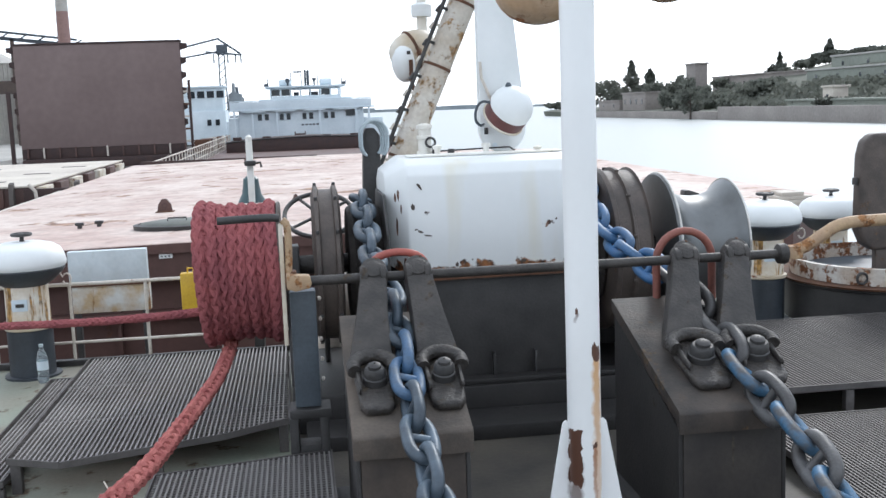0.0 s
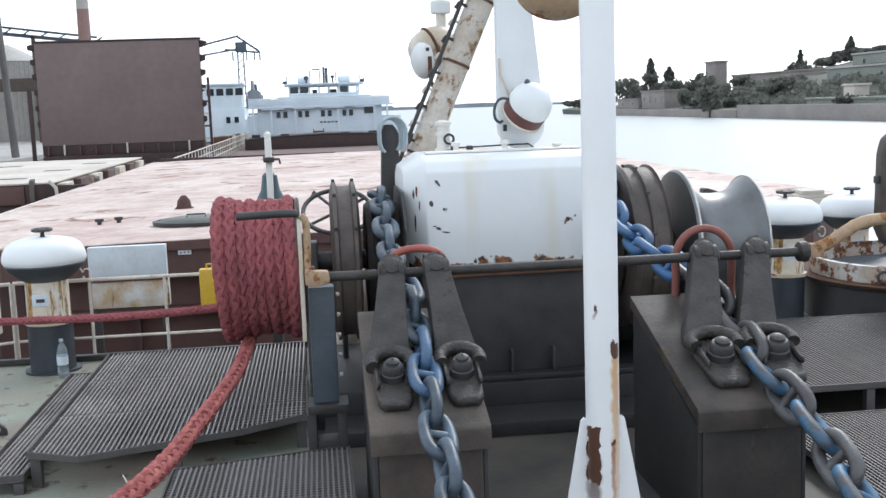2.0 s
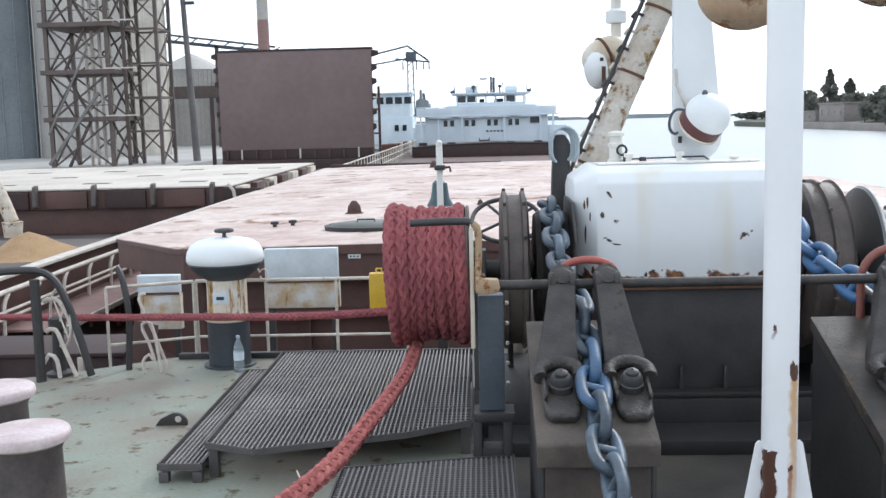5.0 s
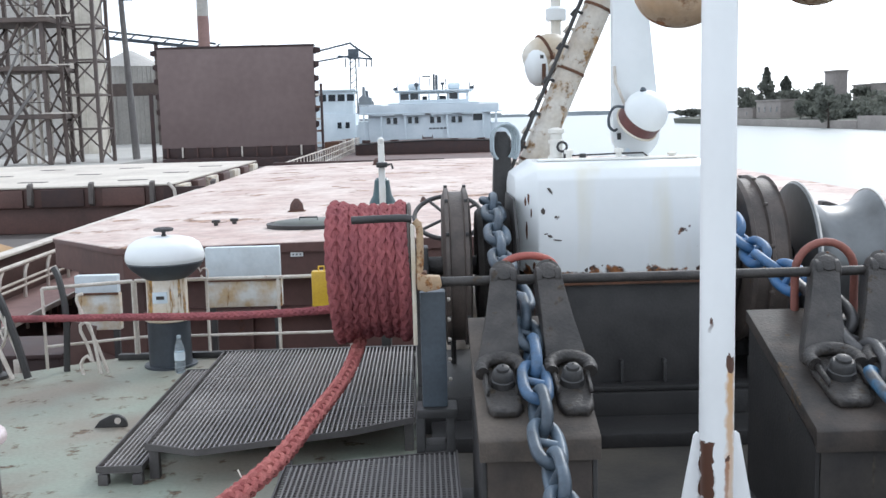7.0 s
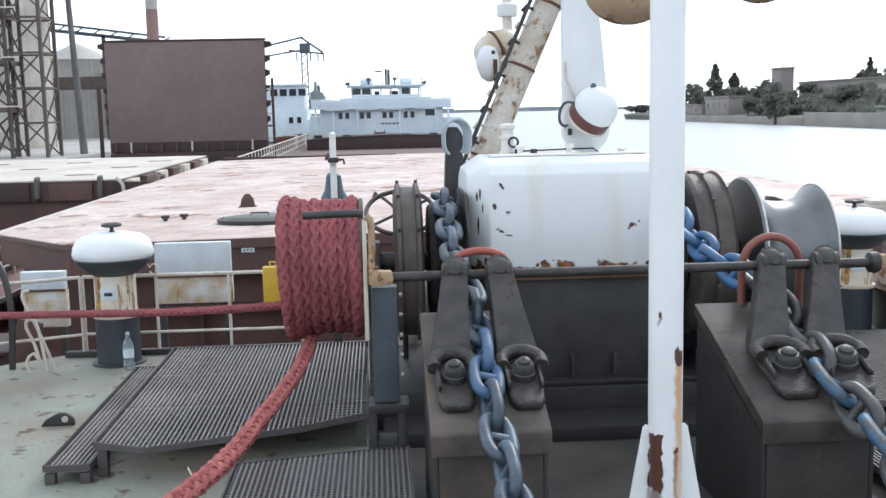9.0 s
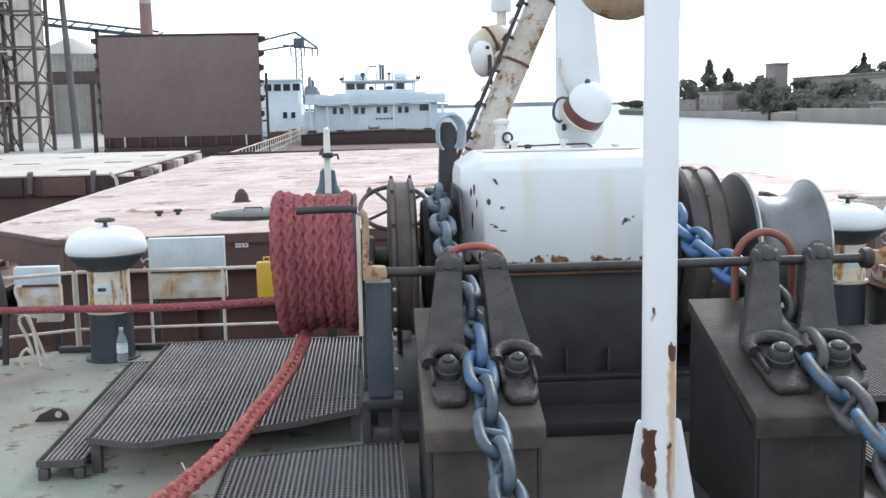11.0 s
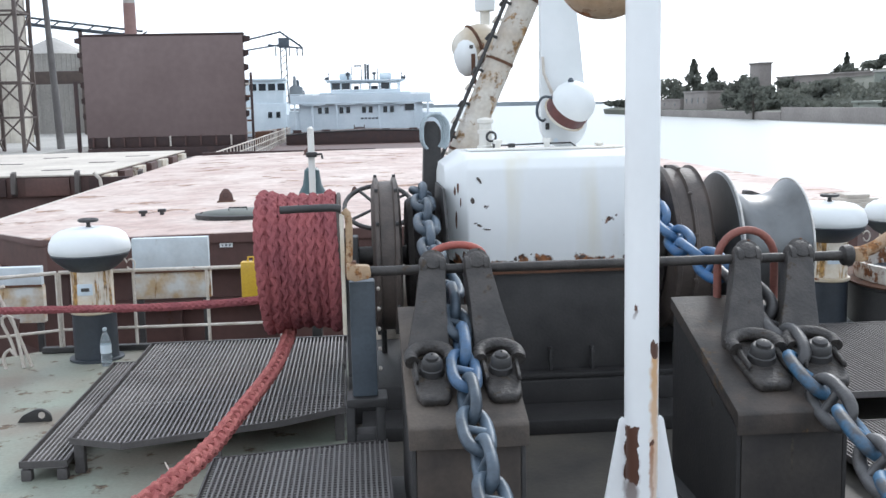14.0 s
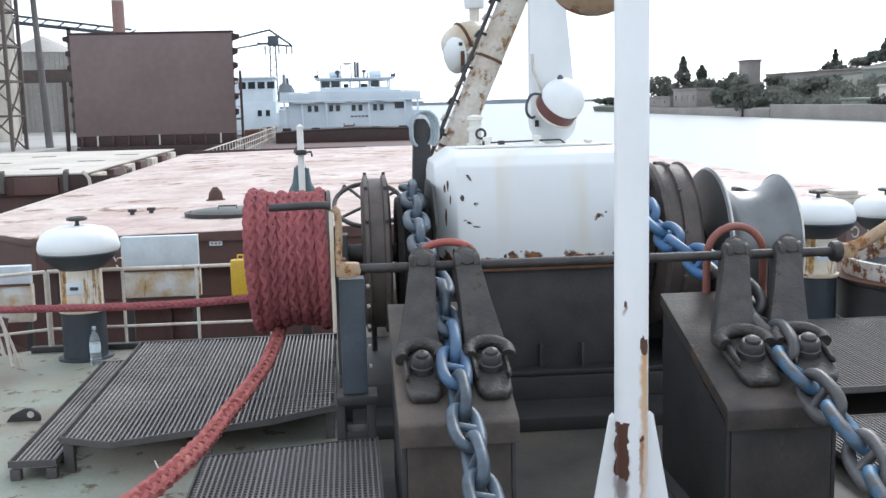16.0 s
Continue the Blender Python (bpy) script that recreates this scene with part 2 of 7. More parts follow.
def leafy(mat):
    """Leaves let part of the light through."""
    n, l = mat.node_tree.nodes, mat.node_tree.links
    bsdf = n["Principled BSDF"]
    tr = n.new("ShaderNodeBsdfTranslucent")
    l.new(bsdf.inputs["Base Color"].links[0].from_socket, tr.inputs["Color"])
    mx = n.new("ShaderNodeMixShader")
    mx.inputs[0].default_value = 0.45
    l.new(bsdf.outputs[0], mx.inputs[1])
    l.new(tr.outputs[0], mx.inputs[2])
    l.new(mx.outputs[0], n["Material Output"].inputs["Surface"])


leafy(LEAF)
COVER_WHITE = surface("white_cover_paint", (0.80, 0.82, 0.82), (0.72, 0.745, 0.745), 0.42, scale=1.3, fine=20, bump=0.05, rust=0.0, grain=0.05)
DRUM_STEEL = surface("worn_bright_drum_steel", (0.185, 0.195, 0.20), (0.125, 0.128, 0.128), 0.36, metal=0.6, scale=3, fine=25, bump=0.05, rust=0.08, rust_col=(0.12, 0.075, 0.05), grain=0.1)
SHADED_DIRTY_DECK = surface("dirty_brown_deck_with_shade", (0.074, 0.064, 0.051), (0.036, 0.032, 0.028), 0.65, scale=2.2, fine=30, bump=0.2, rust=0.2)
FOUND_SIDE = surface("brown_grimy_steel", (0.085, 0.066, 0.052), (0.045, 0.036, 0.031), 0.7, scale=4, fine=40, bump=0.25, rust=0.15, rust_col=(0.09, 0.05, 0.03))
FOUND_DARK = surface("dark_streaked_brown_steel", (0.040, 0.034, 0.029), (0.022, 0.019, 0.018), 0.6, scale=4, fine=40, bump=0.25, rust=0.34, rust_scale=7, streak=0.06, rust_col=(0.055, 0.042, 0.033))
TOP_DARK = surface("dark_brown_top_plate", (0.066, 0.051, 0.041), (0.024, 0.021, 0.019), 0.6, scale=6, fine=60, bump=0.3, rust=0.3, rust_col=(0.085, 0.052, 0.032))
FOOT_GRIME = surface("grease_caked_cast_steel", (0.044, 0.038, 0.034), (0.027, 0.024, 0.022), 0.55, scale=14, fine=45, bump=0.9, rust=0.4, rust_scale=12, rust_col=(0.04, 0.028, 0.021), hard=0.12)
CHAIN_WORN = surface("worn_blue_chain_paint", (0.055, 0.125, 0.235), (0.07, 0.10, 0.14), 0.5, scale=9, fine=70, bump=0.25, rust=0.15, rust_col=(0.08, 0.06, 0.05))
VENT_WHITE = surface("white_paint_heavy_rust_streaks", (0.74, 0.72, 0.66), (0.62, 0.52, 0.38), 0.5, scale=5, fine=30, bump=0.1, rust=0.52, rust_scale=11, streak=0.12, rust_col=(0.30, 0.16, 0.06))
MAST_WHITE = surface("white_mast_paint", (0.80, 0.81, 0.81), (0.73, 0.735, 0.73), 0.4, scale=1.5, fine=22, bump=0.04, rust=0.10, rust_scale=3.4, streak=True, grain=0.05, rust_col=(0.22, 0.10, 0.035))
RED_BROWN = surface("dark_red_brown_paint", (0.13, 0.045, 0.04), (0.08, 0.03, 0.028), 0.5, scale=6, fine=40)
BOLLARD_TOP = surface("scuffed_pinkish_white", (0.62, 0.54, 0.54), (0.48, 0.37, 0.36), 0.5, scale=5, fine=40, bump=0.1, rust=0.15)
BOLLARD_SIDE = surface("dark_bollard_paint", (0.11, 0.09, 0.085), (0.06, 0.05, 0.05), 0.6, scale=5, fine=40, bump=0.15, rust=0.2)
RIM_CHIPPED = surface("chipped_white_over_rust", (0.60, 0.58, 0.54), (0.45, 0.36, 0.28), 0.6, scale=5, fine=40, bump=0.2, rust=0.62, rust_scale=7, rust_col=(0.15, 0.055, 0.025))
BOWL_RUST = surface("cream_bowl_rust", (0.70, 0.60, 0.46), (0.48, 0.30, 0.17), 0.55, scale=4, fine=30, bump=0.2, rust=0.62, rust_scale=4, rust_col=(0.22, 0.08, 0.035))
POLE_GREY = surface("weathered_grey_pole", (0.20, 0.19, 0.18), (0.14, 0.13, 0.125), 0.7, scale=0.5, fine=5)
FADED_RED = surface("faded_red_brick", (0.33, 0.21, 0.19), (0.26, 0.16, 0.145), 0.8, scale=0.3, fine=4)
PANEL_PALE = surface("chalky_pale_blue_paint", (0.60, 0.665, 0.70), (0.51, 0.56, 0.58), 0.55, scale=4, fine=30, bump=0.08, rust=0.26, rust_scale=5, streak=True, rust_col=(0.26, 0.14, 0.07), grain=0.15)
PANEL_STAINED = surface("pale_paint_ochre_stained", (0.60, 0.61, 0.58), (0.46, 0.34, 0.20), 0.55, scale=6, fine=30, bump=0.1, rust=0.46, rust_scale=9, streak=0.15, rust_col=(0.24, 0.12, 0.05), grain=0.2, hard=0.14)
DEEP_BLACK = surface("deep_black_steel", (0.024, 0.022, 0.021), (0.014, 0.013, 0.013), 0.6, scale=5, fine=50, bump=0.25, rust=0.2, rust_col=(0.03, 0.021, 0.016))
GRATE_MID = surface("worn_mid_grey_grating_steel", (0.185, 0.175, 0.172), (0.125, 0.116, 0.112), 0.55, scale=2, fine=50, bump=0.1, vary=0.12)
HOOP_DULL = surface("dull_brown_red_paint", (0.27, 0.095, 0.07), (0.19, 0.07, 0.055), 0.6, scale=7, fine=60, bump=0.15, rust=0.3)
BRIGHT_EDGE = surface("rubbed_bright_steel", (0.62, 0.62, 0.60), (0.42, 0.40, 0.37), 0.35, metal=0.8, scale=6, fine=50, bump=0.1)
VENT_DARK = surface("blue_black_cowl_paint", (0.045, 0.055, 0.068), (0.03, 0.035, 0.042), 0.45, scale=4, fine=40, bump=0.12, rust=0.12)
OLIVE = surface("olive_grey_paint", (0.115, 0.125, 0.105), (0.07, 0.078, 0.066), 0.5, scale=4, fine=30)
GRATE_DARK = surface("dark_grey_grating_steel", (0.100, 0.090, 0.086), (0.070, 0.063, 0.060), 0.6, scale=3, fine=50, bump=0.1, vary=0.12)

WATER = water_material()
CLEAR = bottle_material()


# ---------------------------------------------------------------- mesh tools
ROOTS = {}


def thing(name, base, label, category, group="", kind=""):
    """A top-level thing: an Empty at its base."""
    ob = new(name)
    ob.location = base
    ob.empty_display_size = 0.1
    ROOTS[ob.name] = Vector(base)
    return tagged(ob, label, category, group, kind)


def finish(bm, name, smooth):
    bmesh.ops.recalc_face_normals(bm, faces=bm.faces)
    me = bpy.data.meshes.new(name)
    bm.to_mesh(me)
    bm.free()
    if smooth:
        for p in me.polygons:
            p.use_smooth = True
        me.set_sharp_from_angle(angle=radians(smooth if smooth > 1 else 38))
    return me


def origin_of(ob):
    while ob.parent:
        ob = ob.parent
    return ROOTS.get(ob.name, Vector((0, 0, 0)))


def part(name, bm, material, parent, label="", smooth=38):
    """One bmesh, built in world metres, as one mesh object under a thing or a part."""
    bmesh.ops.translate(bm, verts=bm.verts, vec=-origin_of(parent))
    me = finish(bm, name, smooth)
    me.materials.append(material)
    ob = new(name, me)
    ob.parent = parent
    return tagged(ob, label)


def solo(name, bm, material, label, category, group="", kind="", smooth=38, base=None):
    """A thing that is one mesh."""
    base = Vector(base) if base is not None else Vector((0, 0, 0))
    bmesh.ops.translate(bm, verts=bm.verts, vec=-base)
    me = finish(bm, name, smooth)
    me.materials.append(material)
    ob = new(name, me)
    ob.location = base
    ROOTS[ob.name] = base
    return tagged(ob, label, category, group, kind)


def BM():
    return bmesh.new()


def box(bm, lo, hi, bevel=0.0, m=None):
    """An axis-aligned box, with bevelled edges if asked for, turned by m about its centre."""
    lo, hi = Vector(lo), Vector(hi)
    size, mid = hi - lo, (lo + hi) / 2
    t = Matrix.Translation(mid) @ (m or Matrix()) @ Matrix.Diagonal((*size, 1))
    made = bmesh.ops.create_cube(bm, size=1, matrix=t)["verts"]
    if bevel:
        edges = list({e for v in made for e in v.link_edges})
        bmesh.ops.bevel(bm, geom=edges, offset=bevel, segments=2, profile=0.6, affect="EDGES")
    return bm


def lathe(bm, profile, centre=(0, 0, 0), axis="z", seg=28, closed=True):
    """Turns a list of (radius, height) round an axis through centre."""
    c = Vector(centre)
    rings = []
    for r, h in profile:
        ring = []
        for i in range(seg):
            a = 2 * math.pi * i / seg
            u, v = r * math.cos(a), r * math.sin(a)
            p = {"z": (u, v, h), "x": (h, u, v), "y": (u, h, v)}[axis]
            ring.append(bm.verts.new(c + Vector(p)))
        rings.append(ring)
    for a, b in zip(rings, rings[1:]):
        for i in range(seg):
            j = (i + 1) % seg
            bm.faces.new((a[i], a[j], b[j], b[i]))
    if closed:
        bm.faces.new(rings[0][::-1])
        bm.faces.new(rings[-1])
    return bm


def frames(points, closed=False):
    """Points with a steady sideways and upward direction along a path."""
    pts = [Vector(p) for p in points]
    n = len(pts)
    out, up = [], None
    for i, p in enumerate(pts):
        a = pts[(i - 1) % n] if closed or i > 0 else p
        b = pts[(i + 1) % n] if closed or i < n - 1 else p
        d = (b - a).normalized()
        if up is None:
            up = Vector((0, 0, 1)) if abs(d.z) < 0.9 else Vector((1, 0, 0))
        up = (up - d * up.dot(d)).normalized()
        out.append((p, d.cross(up).normalized(), up.copy()))
    return out


def tube(bm, points, r, seg=10, closed=False, taper=None):
    """A round bar along a path."""
    rings = []
    fr = frames(points, closed)
    for k, (p, s, u) in enumerate(fr):
        rad = r if taper is None else r + (taper - r) * k / (len(fr) - 1)
        rings.append([bm.verts.new(p + (s * math.cos(2 * math.pi * i / seg) + u * math.sin(2 * math.pi * i / seg)) * rad) for i in range(seg)])
    pairs = list(zip(rings, rings[1:])) + ([(rings[-1], rings[0])] if closed else [])
    for a, b in pairs:
        for i in range(seg):
            j = (i + 1) % seg
            bm.faces.new((a[i], a[j], b[j], b[i]))
    if not closed:
        bm.faces.new(rings[0][::-1])
        bm.faces.new(rings[-1])
    return bm


def prism(bm, outline, axis, a, b):
    """Extrudes an outline of 2D points along an axis from a to b."""
    def place(u, v, h):
        return {"x": (h, u, v), "y": (u, h, v), "z": (u, v, h)}[axis]
    lo = [bm.verts.new(place(u, v, a)) for u, v in outline]
    hi = [bm.verts.new(place(u, v, b)) for u, v in outline]
    n = len(outline)
    for i in range(n):
        bm.faces.new((lo[i], lo[(i + 1) % n], hi[(i + 1) % n], hi[i]))
    bm.faces.new(lo[::-1])
    bm.faces.new(hi)
    return bm


def bevel_all(bm, width, segments=2, angle=35):
    bm.normal_update()
    edges = [e for e in bm.edges if e.is_manifold and e.calc_face_angle(0) > radians(angle)]
    bmesh.ops.bevel(bm, geom=edges, offset=width, segments=segments, profile=0.6, affect="EDGES")
    return bm


def arc(c, r, a0, a1, n, plane="xz"):
    """Points on an arc, degrees, in a plane."""
    out = []
    for i in range(n + 1):
        a = radians(a0 + (a1 - a0) * i / n)
        u, v = r * math.cos(a), r * math.sin(a)
        out.append(Vector(c) + Vector({"xz": (u, 0, v), "yz": (0, u, v), "xy": (u, v, 0)}[plane]))
    return out


def smooth_path(points, step):
    """Resamples a path evenly through a Catmull-Rom curve."""
    p = [Vector(q) for q in points]
    p = [p[0] * 2 - p[1]] + p + [p[-1] * 2 - p[-2]]
    raw = []
    for i in range(1, len(p) - 2):
        for k in range(24):
            t = k / 24
            raw.append(0.5 * ((2 * p[i]) + (p[i + 1] - p[i - 1]) * t + (2 * p[i - 1] - 5 * p[i] + 4 * p[i + 1] - p[i + 2]) * t * t
                              + (3 * p[i] - p[i - 1] - 3 * p[i + 1] + p[i + 2]) * t ** 3))
    raw.append(p[-2])
    out, left = [raw[0]], step
    for a, b in zip(raw, raw[1:]):
        seg = (b - a).length
        pos = 0.0
        while seg - pos >= left:
            pos += left
            out.append(a.lerp(b, pos / seg))
            left = step
        left -= seg - pos
    return out


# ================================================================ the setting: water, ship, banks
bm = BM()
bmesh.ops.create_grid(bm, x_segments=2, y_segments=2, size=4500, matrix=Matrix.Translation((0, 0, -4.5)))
solo("water", bm, WATER, "river water, its colour paled for glare under a bright white sky", "water", kind="structure")

FOC = 9.66                     # aft edge of the forecastle deck
bm = prism(BM(), [(-4.6, 8.75), (-3.9, 9.05), (-3.0, FOC), (3.7, FOC), (4.0, 10.6), (9.0, 10.6), (8.6, 2.0), (5.0, -5.0), (-2.5, -5.0), (-4.6, 3.0)], "z", -0.12, 0.0)
solo("forecastle_deck", bm, DECK, "grey-green painted steel deck with rust stains", "deck", kind="structure", smooth=0)
bm = prism(BM(), [(-4.3, 8.6), (-3.8, 8.95), (-2.95, FOC - 0.08), (3.72, FOC - 0.08), (4.05, 10.55), (8.9, 10.55), (8.5, 2.0), (4.9, -4.9), (-2.4, -4.9), (-4.3, 3.0)], "z", -1.02, -0.125)
solo("forecastle_bulkhead", bm, HULL_BROWN, "red-brown steel bulkhead below the forecastle deck", "bulkhead", kind="structure", smooth=0)
bm = prism(BM(), [(-6.7, 9.0), (-6.7, 112), (9.3, 112), (9.3, 9.0), (5.0, -6.0), (-2.5, -6.0)], "z", -5.4, -1.0)
solo("ship_hull", bm, HULL_BROWN, "red-brown hull and main deck of the cargo ship", "ship hull", kind="structure", smooth=0)


def fence_run(name, a, b, z0, heights, spacing, r, material, label, group, post_r=None):
    """A rail of round bars on posts between two points on the deck."""
    a, b = Vector((*a, z0)), Vector((*b, z0))
    f = thing(name, a, label, "railing", group)
    for h in heights:
        d = Vector((0, 0, h))
        part("rail", tube(BM(), [a + d, b + d], r * (1.15 if h == heights[-1] else 0.9), 8), material, f)
    n = max(1, round((b - a).length / spacing))
    for i in range(n + 1):
        p = a.lerp(b, i / n)
        part("post", tube(BM(), [p - Vector((0, 0, 0.004)), p + Vector((0, 0, heights[-1]))], post_r or r, 8), material, f)
    return f


bm = prism(BM(), [(4.06, 10.605), (4.3, 11.7), (9.0, 11.7), (9.0, 10.605)], "z", -0.22, -0.12)
solo("side_deck_step", bm, DECK, "lower grey-green deck step behind the hatch", "deck", kind="structure", smooth=0)


fence_run("railing", (-3.5, 9.28), (-2.78, 9.585), 0, (0.21, 0.74), 0.9, 0.015, GREY_RAIL, "short dirty white pipe railing across the deck corner", "deck railings")
fence_run("railing", (-2.76, 9.6), (-0.12, 9.6), 0, (0.21, 0.74), 0.66, 0.015, GREY_RAIL, "dirty white pipe railing at the deck's aft edge, rusted", "deck railings")
fence_run("railing", (1.9, 9.6), (3.65, 9.6), 0, (0.21, 0.74), 0.66, 0.020, GREY_RAIL, "dirty white pipe railing at the deck's aft edge, rusted", "deck railings")
fence_run("railing", (-6.55, 31.0), (-6.55, 104.0), -1.0, (0.38, 0.76, 1.16), 1.5, 0.032, GREY_RAIL, "long dirty white side railing of the main deck", "side railings")


def side_bulwark():
    b = thing("side_bulwark", (-6.6, 20.0, -1.0), "brown ship's bulwark with a broad cream cap and arched stays", "bulwark")
    part("plating", box(BM(), (-6.70, 10.0, -1.0), (-6.66, 30.5, 0.18), 0.0), HULL_BROWN, b)
    part("cap", box(BM(), (-6.72, 10.0, 0.184), (-6.50, 30.5, 0.235), 0.012), GREY_RAIL, b, "broad cream cap rail")
    part("rail", tube(BM(), [(-6.42, 10.0, 0.05), (-6.42, 30.5, 0.05)], 0.035, 8), GREY_RAIL, b)
    for z in (-0.20, -0.29):
        part("lower_rail", tube(BM(), [(-6.38, 10.0, z), (-6.38, 30.5, z)], 0.022, 8), GREY_RAIL, b)
    for i in range(20):
        y = 10.6 + i * 1.0
        part("stay", tube(BM(), smooth_path([(-6.38, y - 0.30, -0.98), (-6.38, y - 0.28, -0.30), (-6.40, y - 0.18, -0.08), (-6.42, y, 0.02), (-6.42, y + 0.04, 0.05)], 0.08), 0.03, 6), GREY_RAIL, b)
    part("ledge", box(BM(), (-6.60, 13.6, -0.52), (-5.75, 30.5, -0.48), 0.01), FADED_RED, b, "worn reddish walkway ledge")
    part("ledge_edge", box(BM(), (-5.745, 13.6, -0.55), (-5.71, 30.5, -0.47), 0.006), GREY_RAIL, b)
    for i in range(7):
        part("ledge_foot", box(BM(), (-6.0, 13.7 + i * 2.7, -1.0), (-5.94, 13.8 + i * 2.7, -0.524)), HULL_BROWN, b)
    return b


side_bulwark()


# ---- the hatch of this ship
def HZ(x):
    """Height of the cambered hatch top."""
    return 0.585 + 0.085 * (1 - ((x - 1.3) / 6.8) ** 2)


def hatch_top():
    b = BM()
    rows = []
    for i in range(29):
        x = -5.5 + 13.7 * i / 28 - 0.05 * (i == 0)
        d = max(0.0, abs(x - 1.3) - 5.2)
        y0_ = 13.10 + d * 1.12
        xa = x + 0.14 * max(0, (-x - 3.9)) / 1.6
        rows.append([b.verts.new(p) for p in ((xa, y0_, 0.524), (xa, y0_, HZ(x) - 0.012), (xa, y0_ + 0.012, HZ(x)), (x, 36.45, HZ(x)), (x, 36.45, 0.524))])
    for a, c in zip(rows, rows[1:]):
        for k in range(5):
            b.faces.new((a[k], a[(k + 1) % 5], c[(k + 1) % 5], c[k]))
    b.faces.new(rows[0])
    b.faces.new(rows[-1][::-1])
    return b


def hatch():
    h = thing("cargo_hatch", (1.3, 13.2, -1.0), "broad cargo hatch with worn pink top and red-brown sides", "hatch")
    outline = [(-3.9, 13.15), (6.5, 13.15), (8.1, 14.9), (8.1, 36.4), (-5.5, 36.4), (-5.36, 14.9)]
    inner = [(-3.75, 13.45), (6.35, 13.45), (7.8, 15.05), (7.8, 36.2), (-5.2, 36.2), (-5.1, 15.05)]
    part("coaming", prism(BM(), inner, "z", -1.0, 0.28), HULL_BROWN, h, "red-brown hatch coaming", smooth=0)
    part("cover_side", prism(BM(), outline, "z", 0.18, 0.52), HULL_BROWN, h, "red-brown cover edge", smooth=0)
    top = part("cover_top", hatch_top(), HATCH, h, "worn pink cover top")
    top.data.materials.append(HULL_BROWN)
    for p in top.data.polygons:
        p.material_index = 1 if abs(p.normal.z) < 0.3 else 0
    part("far_bar", box(BM(), (-5.3, 36.25, 0.585), (0.6, 36.4, 0.70), 0.01), PANEL_DARK, h)
    for i in range(9):
        x = -3.6 + i * 1.25
        part("stiffener", box(BM(), (x - 0.02, 13.33, -0.9), (x + 0.02, 13.46, 0.17)), HULL_BROWN, h)
    part("ledge", box(BM(), (-3.7, 13.2, -0.28), (6.3, 13.448, -0.22), 0.01), HULL_BROWN, h)
    return h


hatch()


t = thing("name_plate", (-1.7, 13.13, 0.46), "small white plate with dark marks on the hatch edge", "plate")
part("plate", box(BM(), (-1.78, 13.125, 0.46), (-1.62, 13.149, 0.515), 0.003), WHITE, t)
for k in range(3):
    part("mark", box(BM(), (-1.755 + 0.045 * k, 13.119, 0.478), (-1.735 + 0.045 * k, 13.124, 0.497)), SLATE, t)
bm = box(BM(), (-2.95, FOC - 0.10, 0.0), (3.6, FOC - 0.02, 0.055), 0.008)
solo("trim", bm, BLACK, "black low steel kerb along the deck edge", "kerb", kind="structure")


def hatch_lug(x, y, s=1.0):
    z = HZ(x)
    b = prism(BM(), [(x - 0.17 * s, z), (x + 0.17 * s, z), (x + 0.14 * s, z + 0.18 * s), (x + 0.05 * s, z + 0.30 * s), (x - 0.05 * s, z + 0.30 * s), (x - 0.14 * s, z + 0.18 * s)], "y", y - 0.04, y + 0.04)
    t = thing("lifting_lug", (x, y, z), "rusty red lifting lug welded on the hatch top", "lug", "hatch lugs")
    part("plate", bevel_all(b, 0.012), HULL_BROWN, t)
    part("eye", tube(BM(), arc((x, y - 0.03, z + 0.15 * s), 0.055 * s, 0, 360, 14)[:-1], 0.018 * s, 6, closed=True), PANEL_DARK, t)
    part("foot", box(BM(), (x - 0.2 * s, y - 0.1, z - 0.004), (x + 0.2 * s, y + 0.1, z + 0.015), 0.004), RUST, t)


for x, y, s in ((-2.22, 17.5, 0.72), (-1.5, 17.9, 0.3), (-1.6, 33.5, 0.75), (-0.1, 18.6, 0.3), (5.6, 26.0, 0.6)):
    hatch_lug(x, y, s)
for x, y in ((-3.2, 15.62), (-2.95, 15.75), (3.6, 19.0)):
    z = HZ(x)
    t = thing("cleat", (x, y, z), "small dark steel cleat on the hatch top", "cleat", "hatch cleats")
    part("foot", box(BM(), (x - 0.03, y - 0.03, z - 0.004), (x + 0.03, y + 0.03, z + 0.04), 0.006), BLACK, t)
    part("head", box(BM(), (x - 0.06, y - 0.04, z + 0.04), (x + 0.06, y + 0.04, z + 0.085), 0.012), BLACK, t)
t = thing("access_lid", (-1.75, 14.75, 0.65), "low dark oval access lid on the hatch top", "lid")
for nm, pr, mt in (("rim", [(0.55, 0.0), (0.56, 0.06), (0.50, 0.075), (0.49, 0.0)], BLACK), ("lid", [(0.0, 0.115), (0.30, 0.11), (0.46, 0.085), (0.50, 0.05), (0.50, 0.0), (0.0, 0.0)][::-1], OLIVE)):
    b = lathe(BM(), pr, (0, 0, 0), "z", 28, closed=False)
    bmesh.ops.transform(b, matrix=Matrix.Translation((-1.65, 14.95, 0.648)) @ Matrix.Diagonal((1.25, 0.9, 1, 1)), verts=b.verts)
    part(nm, b, mt, t)
part("handle", tube(BM(), [(-1.85, 14.8, 0.74), (-1.85, 14.8, 0.80), (-1.6, 14.8, 0.80), (-1.6, 14.8, 0.74)], 0.012, 6), BLACK, t)

